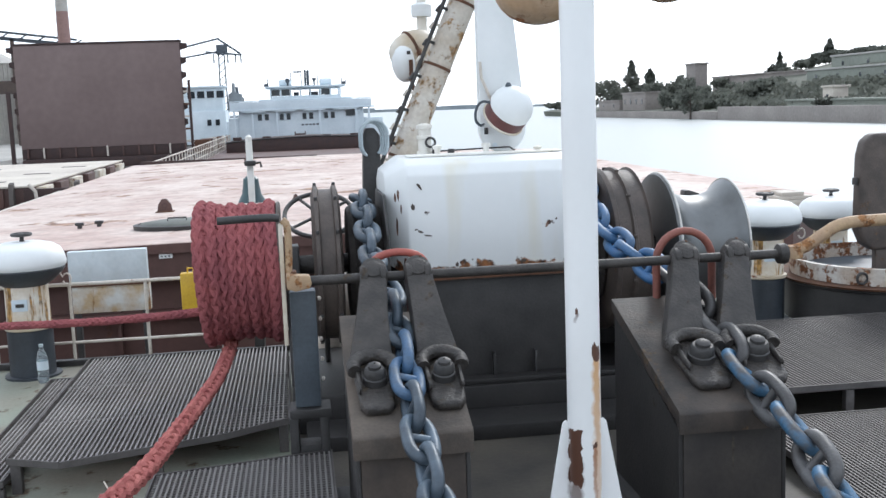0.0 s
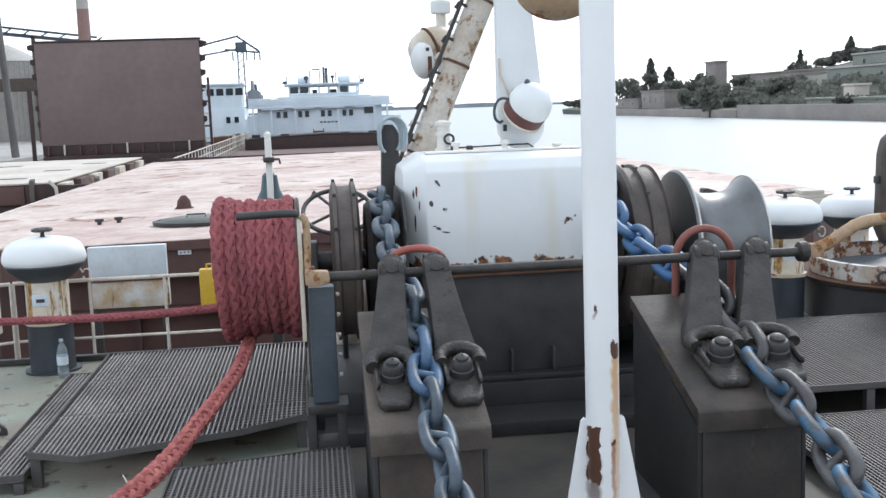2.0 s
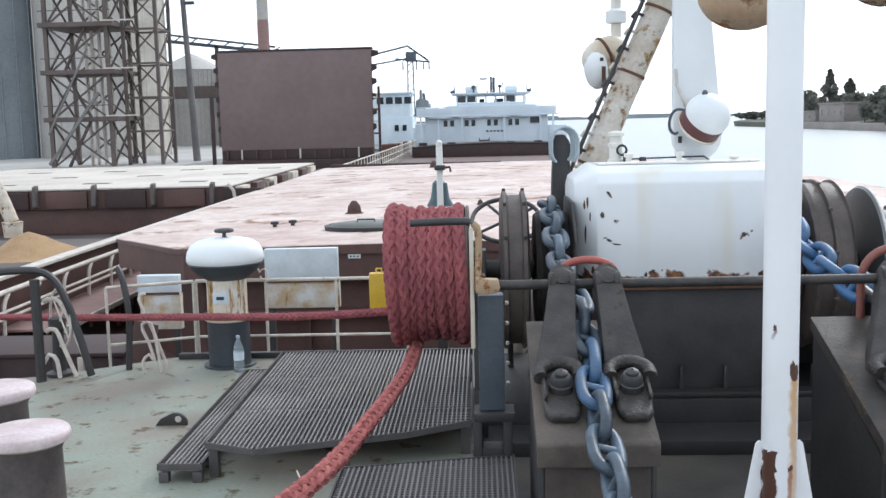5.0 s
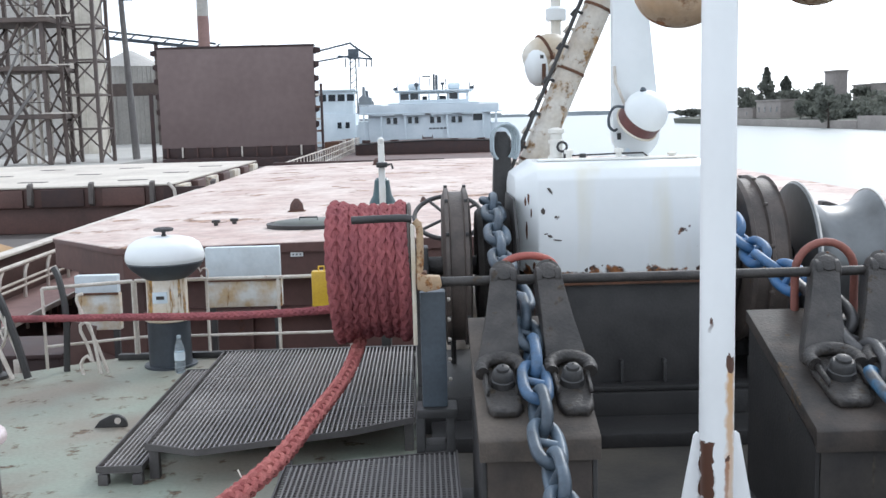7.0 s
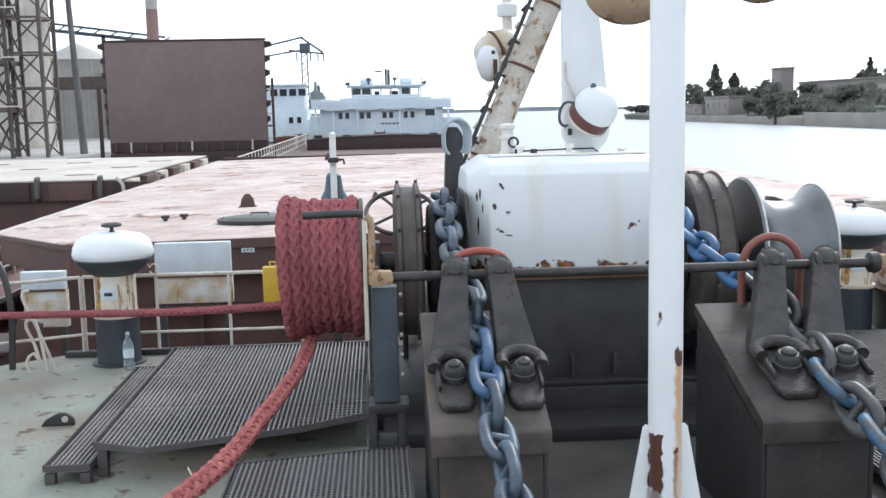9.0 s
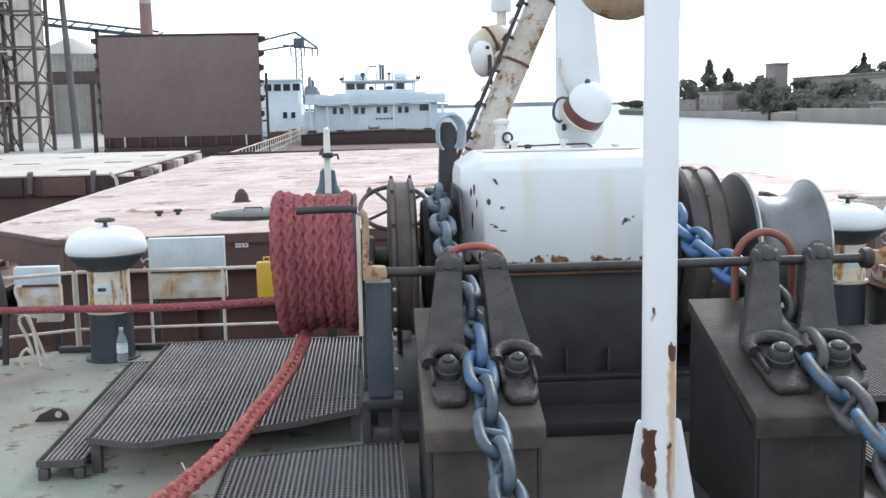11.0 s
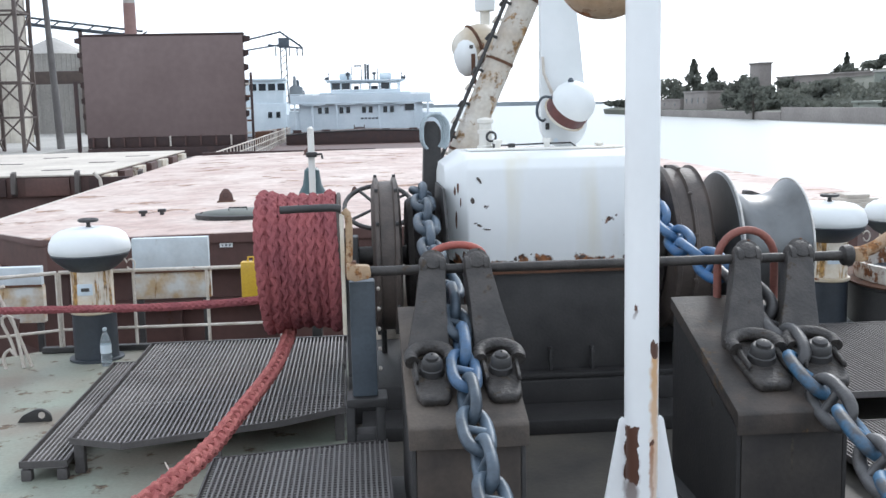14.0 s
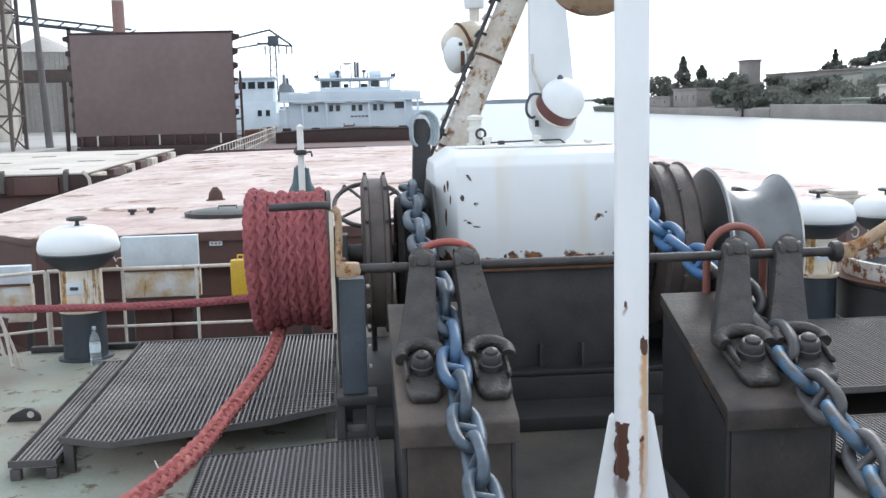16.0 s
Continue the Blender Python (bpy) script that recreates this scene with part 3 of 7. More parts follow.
# handle bar on the right part of the hatch
t = thing("grab_bar", (4.1, 15.6, 0.65), "thin white grab bar on the hatch top", "grab bar")
part("bar", tube(BM(), [(3.95, 15.6, 0.645), (3.95, 15.6, 0.80), (4.0, 15.6, 0.84), (4.6, 15.6, 0.86), (4.65, 15.6, 0.84), (4.65, 15.6, 0.64)], 0.017, 8), GREY_RAIL, t)


# ---- the poop block and white superstructure of this ship
def window(parent, x, y, z, w, h, frame_mat=None):
    o = part("window", box(BM(), (x - w / 2, y - 0.05, z - h / 2), (x + w / 2, y + 0.03, z + h / 2), 0.02), frame_mat or SHIP_WHITE, parent)
    part("pane", box(BM(), (x - w / 2 + 0.06, y - 0.075, z - h / 2 + 0.06), (x + w / 2 - 0.06, y - 0.052, z + h / 2 - 0.06)), DARK_GLASS, o)


def superstructure():
    s = thing("deckhouse", (0.6, 100, -1.0), "white ship deckhouse with bridge windows and mast", "deckhouse")
    Y = 104.0
    part("breakwater", bevel_all(prism(BM(), [(-5.9, -1.0), (8.4, -1.0), (8.4, -0.25), (5.5, -0.02), (1.0, 0.10), (-3.5, -0.02), (-5.9, -0.2)], "y", 88.0, 96.0), 0.05), PANEL_DARK, s, "dark brown bulwark")
    part("lower_house", box(BM(), (-5.6, Y, -1.0), (6.5, Y + 7, 2.36), 0.05), SHIP_WHITE, s)
    part("boat_deck", box(BM(), (-6.6, Y - 0.6, 2.36), (7.6, Y + 7.5, 2.50), 0.03), SHIP_WHITE, s)
    part("bulwark", box(BM(), (-6.4, Y - 0.5, 2.50), (7.3, Y - 0.38, 3.22), 0.03), SHIP_WHITE, s)
    part("bulwark_rail", tube(BM(), [(-6.4, Y - 0.44, 3.30), (7.3, Y - 0.44, 3.30)], 0.05, 6), SHIP_WHITE, s)
    part("upper_house", box(BM(), (-3.6, Y + 0.4, 2.50), (5.4, Y + 6.5, 3.45), 0.05), SHIP_WHITE, s)
    part("bridge_sill", box(BM(), (-2.5, Y + 0.8, 3.45), (4.4, Y + 5.5, 3.72), 0.03), SHIP_WHITE, s)
    part("bridge_head", box(BM(), (-2.5, Y + 0.8, 4.36), (4.4, Y + 5.5, 4.50), 0.03), SHIP_WHITE, s)
    part("bridge_roof", box(BM(), (-2.95, Y + 0.4, 4.50), (4.85, Y + 6.0, 4.68), 0.04), SHIP_WHITE, s)
    for i in range(8):
        x = -2.44 + i * 0.97
        part("window_post", box(BM(), (x - 0.07, Y + 0.8, 3.72), (x + 0.07, Y + 1.0, 4.36)), SHIP_WHITE, s)
        part("window_post", box(BM(), (x - 0.07, Y + 5.3, 3.72), (x + 0.07, Y + 5.5, 4.36)), SHIP_WHITE, s)
    for i in (0, 1, 5):
        part("pane", box(BM(), (-2.36 + i * 0.97, Y + 0.88, 3.74), (-1.55 + i * 0.97, Y + 0.92, 4.35)), DARK_GLASS, s)
    for x, wd in ((-0.2, 0.5), (1.3, 0.9), (2.9, 0.35)):
        part("console", box(BM(), (x, Y + 2.0, 3.72), (x + wd, Y + 2.6, 4.08), 0.04), SLATE, s)
    for x in (-5.2, -2.2, 0.6, 3.6):
        part("deck_beam", box(BM(), (x, Y - 0.58, 2.22), (x + 2.2, Y - 0.40, 2.355), 0.02), SHIP_WHITE, s)
    part("life_raft", lathe(BM(), [(0.10, -0.7), (0.36, -0.62), (0.40, 0), (0.36, 0.62), (0.10, 0.7)], (-4.9, Y + 0.6, 2.92), "x", 14), WHITE, s)
    for x in (-3.25, -1.15, 1.05, 3.15):
        for d in (-0.33, 0.33):
            window(s, x + d, Y - 0.02, 1.72, 0.50, 0.72)
    window(s, 5.3, Y - 0.02, 1.9, 1.2, 0.75)
    for x in (-4.3, -1.95, 2.2, 5.75, 7.0, -6.0):
        part("column", box(BM(), (x - 0.09, Y - 0.5, -1.0), (x + 0.09, Y - 0.32, 2.355), 0.02), SHIP_WHITE, s)
    for i in range(5):
        part("name_mark", box(BM(), (0.4 + i * 0.36, Y - 0.03, 0.80), (0.66 + i * 0.36, Y + 0.01, 0.96)), SLATE, s)
    part("mast", tube(BM(), [(1.0, Y + 3, 4.68), (1.0, Y + 3, 6.3)], 0.10, 8), SLATE, s)
    for x, h in ((0.6, 5.9), (1.35, 6.25), (2.2, 5.8), (-0.4, 6.0), (-2.7, 5.5), (4.6, 5.4)):
        part("aerial", tube(BM(), [(x, Y + 2.6, 4.66), (x, Y + 2.6, h)], 0.05, 6), SLATE, s)
    for x in (-1.0, 3.0):
        part("raft_case", lathe(BM(), [(0.10, -0.62), (0.33, -0.56), (0.36, 0), (0.33, 0.56), (0.10, 0.62)], (x, Y + 2.4, 5.03), "x", 14), SHIP_WHITE, s)
    part("side_wing", box(BM(), (6.5, Y + 0.3, -1.0), (8.4, Y + 6, 1.35), 0.05), SHIP_WHITE, s)
    part("left_wing", box(BM(), (-6.6, Y + 0.2, -1.0), (-5.6, Y + 6, 1.7), 0.05), SHIP_WHITE, s)
    part("coaming_edge", tube(BM(), [(-5.9, 88.0, -0.18), (-3.5, 88.0, 0.0), (1.0, 88.0, 0.12), (5.5, 88.0, 0.0), (8.4, 88.0, -0.23)], 0.07, 6), BLACK, s)
    for x in (-5.0, -2.6, 2.4, 4.7):
        part("coaming_cleat", box(BM(), (x - 0.35, 88.4, -0.05), (x + 0.35, 88.9, 0.22), 0.04), PANEL_DARK, s)
    part("radar", box(BM(), (-0.15, Y + 2.5, 6.0), (0.65, Y + 2.7, 6.14), 0.03), SLATE, s)
    for x in (-2.85, 4.7):
        part("side_light", bevel_all(prism(BM(), [(x - 0.25, 4.68), (x + 0.25, 4.68), (x + 0.22, 5.15), (x + 0.1, 4.95), (x - 0.15, 4.95)], "y", Y + 0.6, Y + 1.1), 0.03), SLATE, s)
    part("searchlight", lathe(BM(), [(0.10, 4.68), (0.10, 5.0), (0.22, 5.07), (0.22, 5.35), (0.05, 5.45)], (-0.75, Y + 1.4, 0), "z", 12), SLATE, s)
    part("loudhailer", lathe(BM(), [(0.08, 4.68), (0.08, 5.15), (0.2, 5.2), (0.2, 5.4)], (1.85, Y + 1.4, 0), "z", 12), SLATE, s)
    part("twin_aerial", tube(BM(), [(1.22, Y + 3, 4.68), (1.22, Y + 3, 6.2)], 0.09, 8), SLATE, s)
    part("funnel", bevel_all(prism(BM(), [(-6.75, 2.51), (-5.2, 2.51), (-5.4, 4.1), (-6.0, 4.3), (-6.05, 5.2), (-6.25, 5.2), (-6.3, 4.3), (-6.65, 4.1)], "y", Y + 3, Y + 5), 0.05), SILO_DARK, s, "blue-grey funnel block")
    part("winch", lathe(BM(), [(0.45, -0.5), (0.45, -0.42), (0.25, -0.4), (0.25, 0.4), (0.45, 0.42), (0.45, 0.5)], (0.2, 97.0, -0.05), "x", 16), PANEL_DARK, s)
    return s


superstructure()


# ---- the ship moored alongside
def neighbour():
    s = thing("moored_ship", (-16, 40, -1.5), "brown cargo ship moored alongside with pale hatch covers", "ship")
    part("hull", prism(BM(), [(-7.7, 8), (-7.7, 150), (-25, 150), (-25, 8), (-16, -20)], "z", -5.4, -1.5), HOLD_GREY, s, smooth=0)
    part("side_deck", box(BM(), (-8.6, 12, -1.504), (-7.75, 148, -1.40)), HOLD_GREY, s)
    part("hold_lining", box(BM(), (-24.4, 24.0, -1.49), (-9.4, 31.5, -1.2), 0.03), HOLD_GREY, s)
    part("hatch_coaming", box(BM(), (-24.0, 35.7, -1.49), (-8.95, 53.2, -0.6), 0.03), HULL_BROWN, s)
    part("hatch_cover", box(BM(), (-24.3, 35.5, -0.6), (-8.7, 53.5, 0.05), 0.04), HULL_BROWN, s)
    part("cover_top", box(BM(), (-24.32, 35.45, 0.054), (-8.66, 53.55, 0.12), 0.03), COVER_TOP, s, "pale cover top")
    for i in range(8):
        x = -23.4 + i * 2.05
        part("front_panel", box(BM(), (x + 0.12, 35.4, -0.58), (x + 1.55, 35.52, 0.01), 0.03), (HULL_BROWN, PANEL_DARK)[i % 2], s)
        part("hinge", bevel_all(prism(BM(), [(35.22, -0.48), (35.5, -0.58), (35.5, 0.25), (35.28, 0.19)], "x", x + 1.75, x + 1.90), 0.02), HOLD_GREY, s)
    for i in range(7):
        y = 36.2 + i * 2.5
        part("side_block", box(BM(), (-8.72, y, -0.6), (-8.45, y + 1.4, 0.02), 0.03), (CREAM_RUST, HULL_BROWN)[i % 2], s)
    for i in range(12):
        part("top_mark", box(BM(), (-22 + (i % 4) * 3.6 + 0.4 * (i // 4), 38 + (i // 4) * 5, 0.116), (-21 + (i % 4) * 3.6 + 0.4 * (i // 4), 38.4 + (i // 4) * 5, 0.135), 0.005), HOLD_GREY, s)
    part("white_eye", tube(BM(), [(-8.7, 35.25, 0.17), (-8.5, 35.2, -0.05), (-8.45, 35.2, -0.55)], 0.06, 8), GREY_RAIL, s)
    # wheelhouse
    Y = 131.0
    part("house", box(BM(), (-14.5, Y, -1.4), (-8.6, Y + 8, 2.6), 0.05), SHIP_WHITE, s)
    part("wheelhouse", box(BM(), (-13.6, Y + 0.3, 2.6), (-8.9, Y + 6, 5.4), 0.05), SHIP_WHITE, s)
    part("wheelhouse_roof", box(BM(), (-13.9, Y - 0.1, 5.4), (-8.5, Y + 6.4, 5.62), 0.04), SHIP_WHITE, s)
    for i in range(4):
        window(s, -12.6 + i * 1.15, Y + 0.28, 4.6, 0.98, 0.95)
    for x in (-10.6, -9.6):
        window(s, x, Y - 0.02, 1.2, 0.62, 0.85)
    part("house_wing", box(BM(), (-8.7, Y + 0.2, -1.4), (-7.9, Y + 3, 1.2), 0.05), SHIP_WHITE, s)
    for i in range(7):
        part("bin", box(BM(), (-9.6 + 0.3 * i, 100 + i * 3.0, -1.4), (-8.2 + 0.05 * i, 101.6 + i * 3.0, -0.1), 0.05), (RUST, HULL_BROWN, COVER_TOP)[i % 3], s)
    part("funnel", bevel_all(prism(BM(), [(-8.6, 2.6), (-6.6, 2.6), (-6.7, 4.2), (-7.3, 4.4), (-7.4, 5.6), (-7.7, 5.6), (-7.9, 4.6), (-8.5, 4.4)], "y", 139, 140), 0.06), SLATE, s)
    return s


neighbour()
b = lathe(BM(), [(0.0, 0.62), (0.4, 0.50), (0.8, 0.27), (1.2, 0.08), (1.5, 0.0)][::-1], (-12.3, 27.6, -1.2), "z", 30, closed=False)
for v in b.verts:
    v.co += Vector((0, 0, 0.10)) * noise.noise(v.co * 1.1) if v.co.z > -1.15 else Vector((0, 0, 0))
solo("cargo_mound", b, SAND, "small tan heap of loose cargo in the hold", "heap", base=(-12.3, 27.6, -1.2))


def raised_cover():
    c = thing("raised_hatch_cover", (-14.8, 84, -1.5), "big brown steel hatch cover standing upright", "hatch cover")
    Y = 84.0
    part("panel", box(BM(), (-21.0, Y, 0.05), (-8.7, Y + 0.7, 7.85), 0.04), PANEL_BROWN, c)
    part("top_edge", box(BM(), (-21.1, Y - 0.06, 7.854), (-8.6, Y + 0.76, 8.0), 0.03), PANEL_DARK, c)
    part("lower_beam", box(BM(), (-21.0, Y + 0.05, -0.75), (-8.7, Y + 0.8, 0.046), 0.03), PANEL_DARK, c)
    for i in range(11):
        x = -20.6 + i * 1.18
        part("bracket", box(BM(), (x, Y - 0.12, -0.7), (x + 0.13, Y - 0.004, 0.12), 0.02), (HULL_BROWN, GREY_RAIL)[i % 4 == 1], c)
    for side in (-21.0, -8.7):
        sg = -1 if side < -15 else 1
        for z, w in ((1.7, 0.25), (2.9, 0.3), (4.1, 0.3), (5.3, 0.35), (6.4, 0.4), (7.5, 0.55)):
            part("lug", bevel_all(prism(BM(), [(side + sg * 0.004, z - 0.28), (side + sg * w, z - 0.12), (side + sg * w, z + 0.22), (side + sg * 0.004, z + 0.3)], "y", Y + 0.1, Y + 0.5), 0.03), PANEL_DARK, c)
    part("guide_post", box(BM(), (-8.25, Y - 0.4, -1.5), (-8.05, Y - 0.2, 4.9), 0.03), PANEL_DARK, c)
    part("guide_post", box(BM(), (-21.75, Y - 0.2, -1.5), (-21.45, Y, 4.4), 0.03), PANEL_DARK, c)
    for i in range(6):
        part("rung", box(BM(), (-8.6, Y - 0.35, -0.8 + i * 0.95), (-8.26, Y - 0.25, -0.65 + i * 0.95), 0.02), (RUST, GREY_RAIL)[i % 2], c)
    part("stand", box(BM(), (-20.8, Y - 0.9, -1.5), (-8.9, Y + 1.4, -0.754), 0.04), PANEL_DARK, c)
    return c


raised_cover()

t = thing("dunnage_pile", (6.75, 13.6, 0.6), "pale weathered pile of dunnage planks on the hatch corner", "timber pile")
for i in range(5):
    for k in range(3 if i < 3 else 2):
        part("plank", box(BM(), (6.25 + 0.06 * i + 0.03 * k, 13.35 + 0.22 * k + 0.03 * i, 0.60 + 0.052 * i), (7.25 - 0.11 * i - 0.05 * k, 13.55 + 0.22 * k + 0.03 * i, 0.648 + 0.052 * i), 0.006, Matrix.Rotation(radians(4 * (i % 3) - 3), 4, "Z")), COVER_TOP, t)

# ================================================================ quay and port
bm = prism(BM(), [(-26.5, -200), (-26.5, 700), (-1500, 700), (-1500, -200)], "z", -6.0, -1.3)
solo("quay", bm, QUAY, "pale concrete quay apron", "quay", kind="structure", smooth=0)


def strut(bm, a, b, w):
    """A square steel member between two points."""
    a, b = Vector(a), Vector(b)
    d = b - a
    m = Matrix.Translation((a + b) / 2) @ d.to_track_quat("Z", "Y").to_matrix().to_4x4() @ Matrix.Diagonal((w, w, d.length, 1))
    bmesh.ops.create_cube(bm, size=1, matrix=m)
    return bm


def lattice_tower(x0, x1, y0, y1, top, bays, w, label, decks=True):
    t = thing("lattice_tower", ((x0 + x1) / 2, (y0 + y1) / 2, -1.3), label, "tower", "port towers")
    corners = [(x0, y0), (x1, y0), (x1, y1), (x0, y1)]
    for x, y in corners:
        part("leg", strut(BM(), (x, y, -1.3), (x, y, top), w), LATTICE, t, smooth=0)
    hgt = (top + 1.3) / bays
    for k in range(bays):
        za, zb = -1.3 + k * hgt, -1.3 + (k + 1) * hgt
        for i in range(4):
            (xa, ya), (xb, yb) = corners[i], corners[(i + 1) % 4]
            part("brace", strut(BM(), (xa, ya, za), (xb, yb, zb), w * 0.45), LATTICE, t, smooth=0)
            if decks:
                part("brace", strut(BM(), (xb, yb, za), (xa, ya, zb), w * 0.45), LATTICE, t, smooth=0)
            part("girt", strut(BM(), (xa, ya, zb), (xb, yb, zb), w * 0.6), LATTICE, t, smooth=0)
        if decks:
            part("floor_plate", box(BM(), (x0 - 0.5, y0 - 0.5, zb - 0.1), (x1 + 0.7, y1, zb + 0.30), 0.03), LATTICE, t)
            part("white_rail", box(BM(), (x1 - 0.3, y0 - 0.62, zb + 0.31), (x1 + 2.6, y0 - 0.5, zb + 0.42)), GREY_RAIL, t)
            part("rail", strut(BM(), (x0 - 0.4, y0 - 0.45, zb + 1.3), (x1 + 0.6, y0 - 0.45, zb + 1.3), 0.08), LATTICE, t, smooth=0)
            part("ladder", strut(BM(), (x0 + 1.2 + (k % 2) * 2.4, y0 + 0.5, za), (x0 + 3.4 - (k % 2) * 2.0, y0 + 0.5, zb), 0.22), LATTICE, t, smooth=0)
    return t


lattice_tower(-38.1, -32.7, 92, 98, 27.5, 7, 0.33, "brown riveted steel loading tower with floors")
tw = bpy.data.objects["lattice_tower"]
for x in (-36.1, -35.5, -34.8, -33.9):
    part("riser_pipe", tube(BM(), [(x, 96.0, -1.3), (x, 96.0, 27.0)], 0.16, 8), GREY_RAIL, tw)
part("chute", strut(BM(), (-33.4, 91.2, 5.2), (-38.0, 90.8, -1.0), 0.24), POLE_GREY, tw, smooth=0)
part("chute", strut(BM(), (-34.2, 91.2, 9.0), (-38.0, 91.0, 1.6), 0.16), POLE_GREY, tw, smooth=0)
lattice_tower(-31.9, -28.9, 94, 98, 29.0, 10, 0.29, "slender brown lattice tower", decks=False)


def silo(x, y, r, h, mat, label, ribs=24, roof=True):
    t = thing("silo", (x, y, -1.3), label, "silo", "port silos")
    part("shell", lathe(BM(), [(r, 0), (r, h)], (x, y, -1.3), "z", 32), mat, t)
    if roof:
        part("roof", lathe(BM(), [(r * 1.03, 0), (r * 0.5, r * 0.3), (r * 0.08, r * 0.5)], (x, y, -1.3 + h + 0.004), "z", 32), mat, t)
    for i in range(ribs):
        a = math.pi + math.pi * i / (ribs - 1)
        px, py = x + (r + 0.05) * math.cos(a), y + (r + 0.05) * math.sin(a)
        part("rib", box(BM(), (px - 0.08, py - 0.08, -1.3), (px + 0.08, py + 0.08, -1.3 + h), 0.0), mat, t)
    return t


silo(-62.0, 128, 9.5, 60, SILO_DARK, "tall blue-grey sheet-metal grain silo", roof=False, ribs=16)
silo(-47.0, 128, 7.0, 48, SILO, "tall pale concrete grain silo", roof=False, ribs=6)
silo(-40.9, 126, 3.2, 60, CONCRETE, "slim pale elevator shaft", roof=False, ribs=4)
silo(-49.0, 178, 5.6, 12.6, SILO, "pale round ribbed silo with a cone roof")
silo(-61.0, 178, 5.6, 12.6, SILO, "pale round ribbed silo with a cone roof")
silo(-37.6, 178, 5.4, 12.6, SILO, "pale round ribbed silo with a cone roof")

t = thing("conveyor_bridge", (-40, 160, -1.3), "long dark conveyor gallery above the silos", "conveyor")
part("gallery", box(BM(), (-62, 164, 6.3), (-26, 166, 8.2), 0.05), LATTICE, t)
for x in (-58, -49, -41, -33, -27):
    part("trestle", strut(BM(), (x, 165, -1.3), (x, 165, 6.3), 0.6), LATTICE, t, smooth=0)
part("truss", strut(BM(), (-50, 160, 15.2), (-31, 160, 12.8), 0.5), SLATE, t, smooth=0)
part("truss", strut(BM(), (-50, 160, 16.2), (-31, 160, 13.6), 0.3), SLATE, t, smooth=0)
for i in range(8):
    x = -49 + i * 2.5
    part("truss_web", strut(BM(), (x, 160, 15.1 - i * 0.31), (x + 1.2, 160, 15.9 - i * 0.33), 0.18), SLATE, t, smooth=0)
for x in (-50, -40, -31):
    part("trestle", strut(BM(), (x, 160, -1.3), (x, 160, 12.9 + (-31 - x) * 0.12), 0.5), LATTICE, t, smooth=0)

t = thing("lamp_pole", (-21.9, 80, -1.3), "tall grey leaning lamp pole", "lamp pole")
part("pole", tube(BM(), [(-27.7, 101, -1.3), (-28.4, 101, 16.5)], 0.36, 10, taper=0.22), POLE_GREY, t)
part("lamp_arm", box(BM(), (-28.4, 100.8, 13.6), (-27.2, 101.2, 13.9), 0.04), SLATE, t)

t = thing("chimney", (-30.5, 150, -1.3), "tall thin chimney, grey above and red-brown below", "chimney")
part("lower_shaft", lathe(BM(), [(0.95, 0), (0.82, 18.0)], (-30.7, 150, -1.3), "z", 16), FADED_RED, t)
part("upper_shaft", lathe(BM(), [(0.82, 18.004), (0.70, 40.0)], (-30.7, 150, -1.3), "z", 16), SILO, t)

# luffing crane behind the upright cover
t = thing("portal_crane", (-9.4, 142, -1.5), "distant slim portal crane with a jointed jib", "crane")
for dx in (-0.5, 0.5):
    part("mast_leg", strut(BM(), (-9.4 + dx, 142, -1.5), (-9.4 + dx * 0.7, 142, 10.2), 0.16), SLATE, t, smooth=0)
for i in range(9):
    z = 2.0 + i * 0.9
    part("mast_brace", strut(BM(), (-9.9, 142, z), (-8.9, 142, z + 0.9), 0.10), SLATE, t, smooth=0)
part("jib", strut(BM(), (-14.5, 142, 10.9), (-9.6, 142, 12.0), 0.22), SLATE, t, smooth=0)
part("jib", strut(BM(), (-14.5, 142, 9.6), (-9.2, 142, 10.4), 0.2), SLATE, t, smooth=0)
part("jib_head", strut(BM(), (-9.8, 142, 12.0), (-7.0, 142, 10.0), 0.25), SLATE, t, smooth=0)
part("counter_arm", strut(BM(), (-11.4, 142, 10.3), (-6.8, 142, 9.8), 0.22), SLATE, t, smooth=0)
part("cabin", box(BM(), (-10.0, 141.6, 9.9), (-8.6, 142.6, 11.2), 0.1), SLATE, t)
for dx in (-1.2, 0.6, 1.6, 2.3):
    part("hook_line", strut(BM(), (-9.2 + dx, 142, 10.0), (-9.2 + dx, 142, 8.8), 0.16), SLATE, t, smooth=0)

# loading spout hanging at the quay side
t = thing("loading_spout", (-15.2, 33.5, -1.0), "cream-coloured hanging grain loading spout", "spout")
part("pipe", tube(BM(), [(-15.3, 30.6, 9.0), (-15.2, 30.6, 3.4), (-15.05, 30.6, 2.0), (-14.1, 30.6, -0.55)], 0.20, 12), CREAM_RUST, t)
part("mouth", lathe(BM(), [(0.26, 0), (0.30, 0.45)], (-14.1, 30.6, -1.0), "z", 14), CREAM_RUST, t)

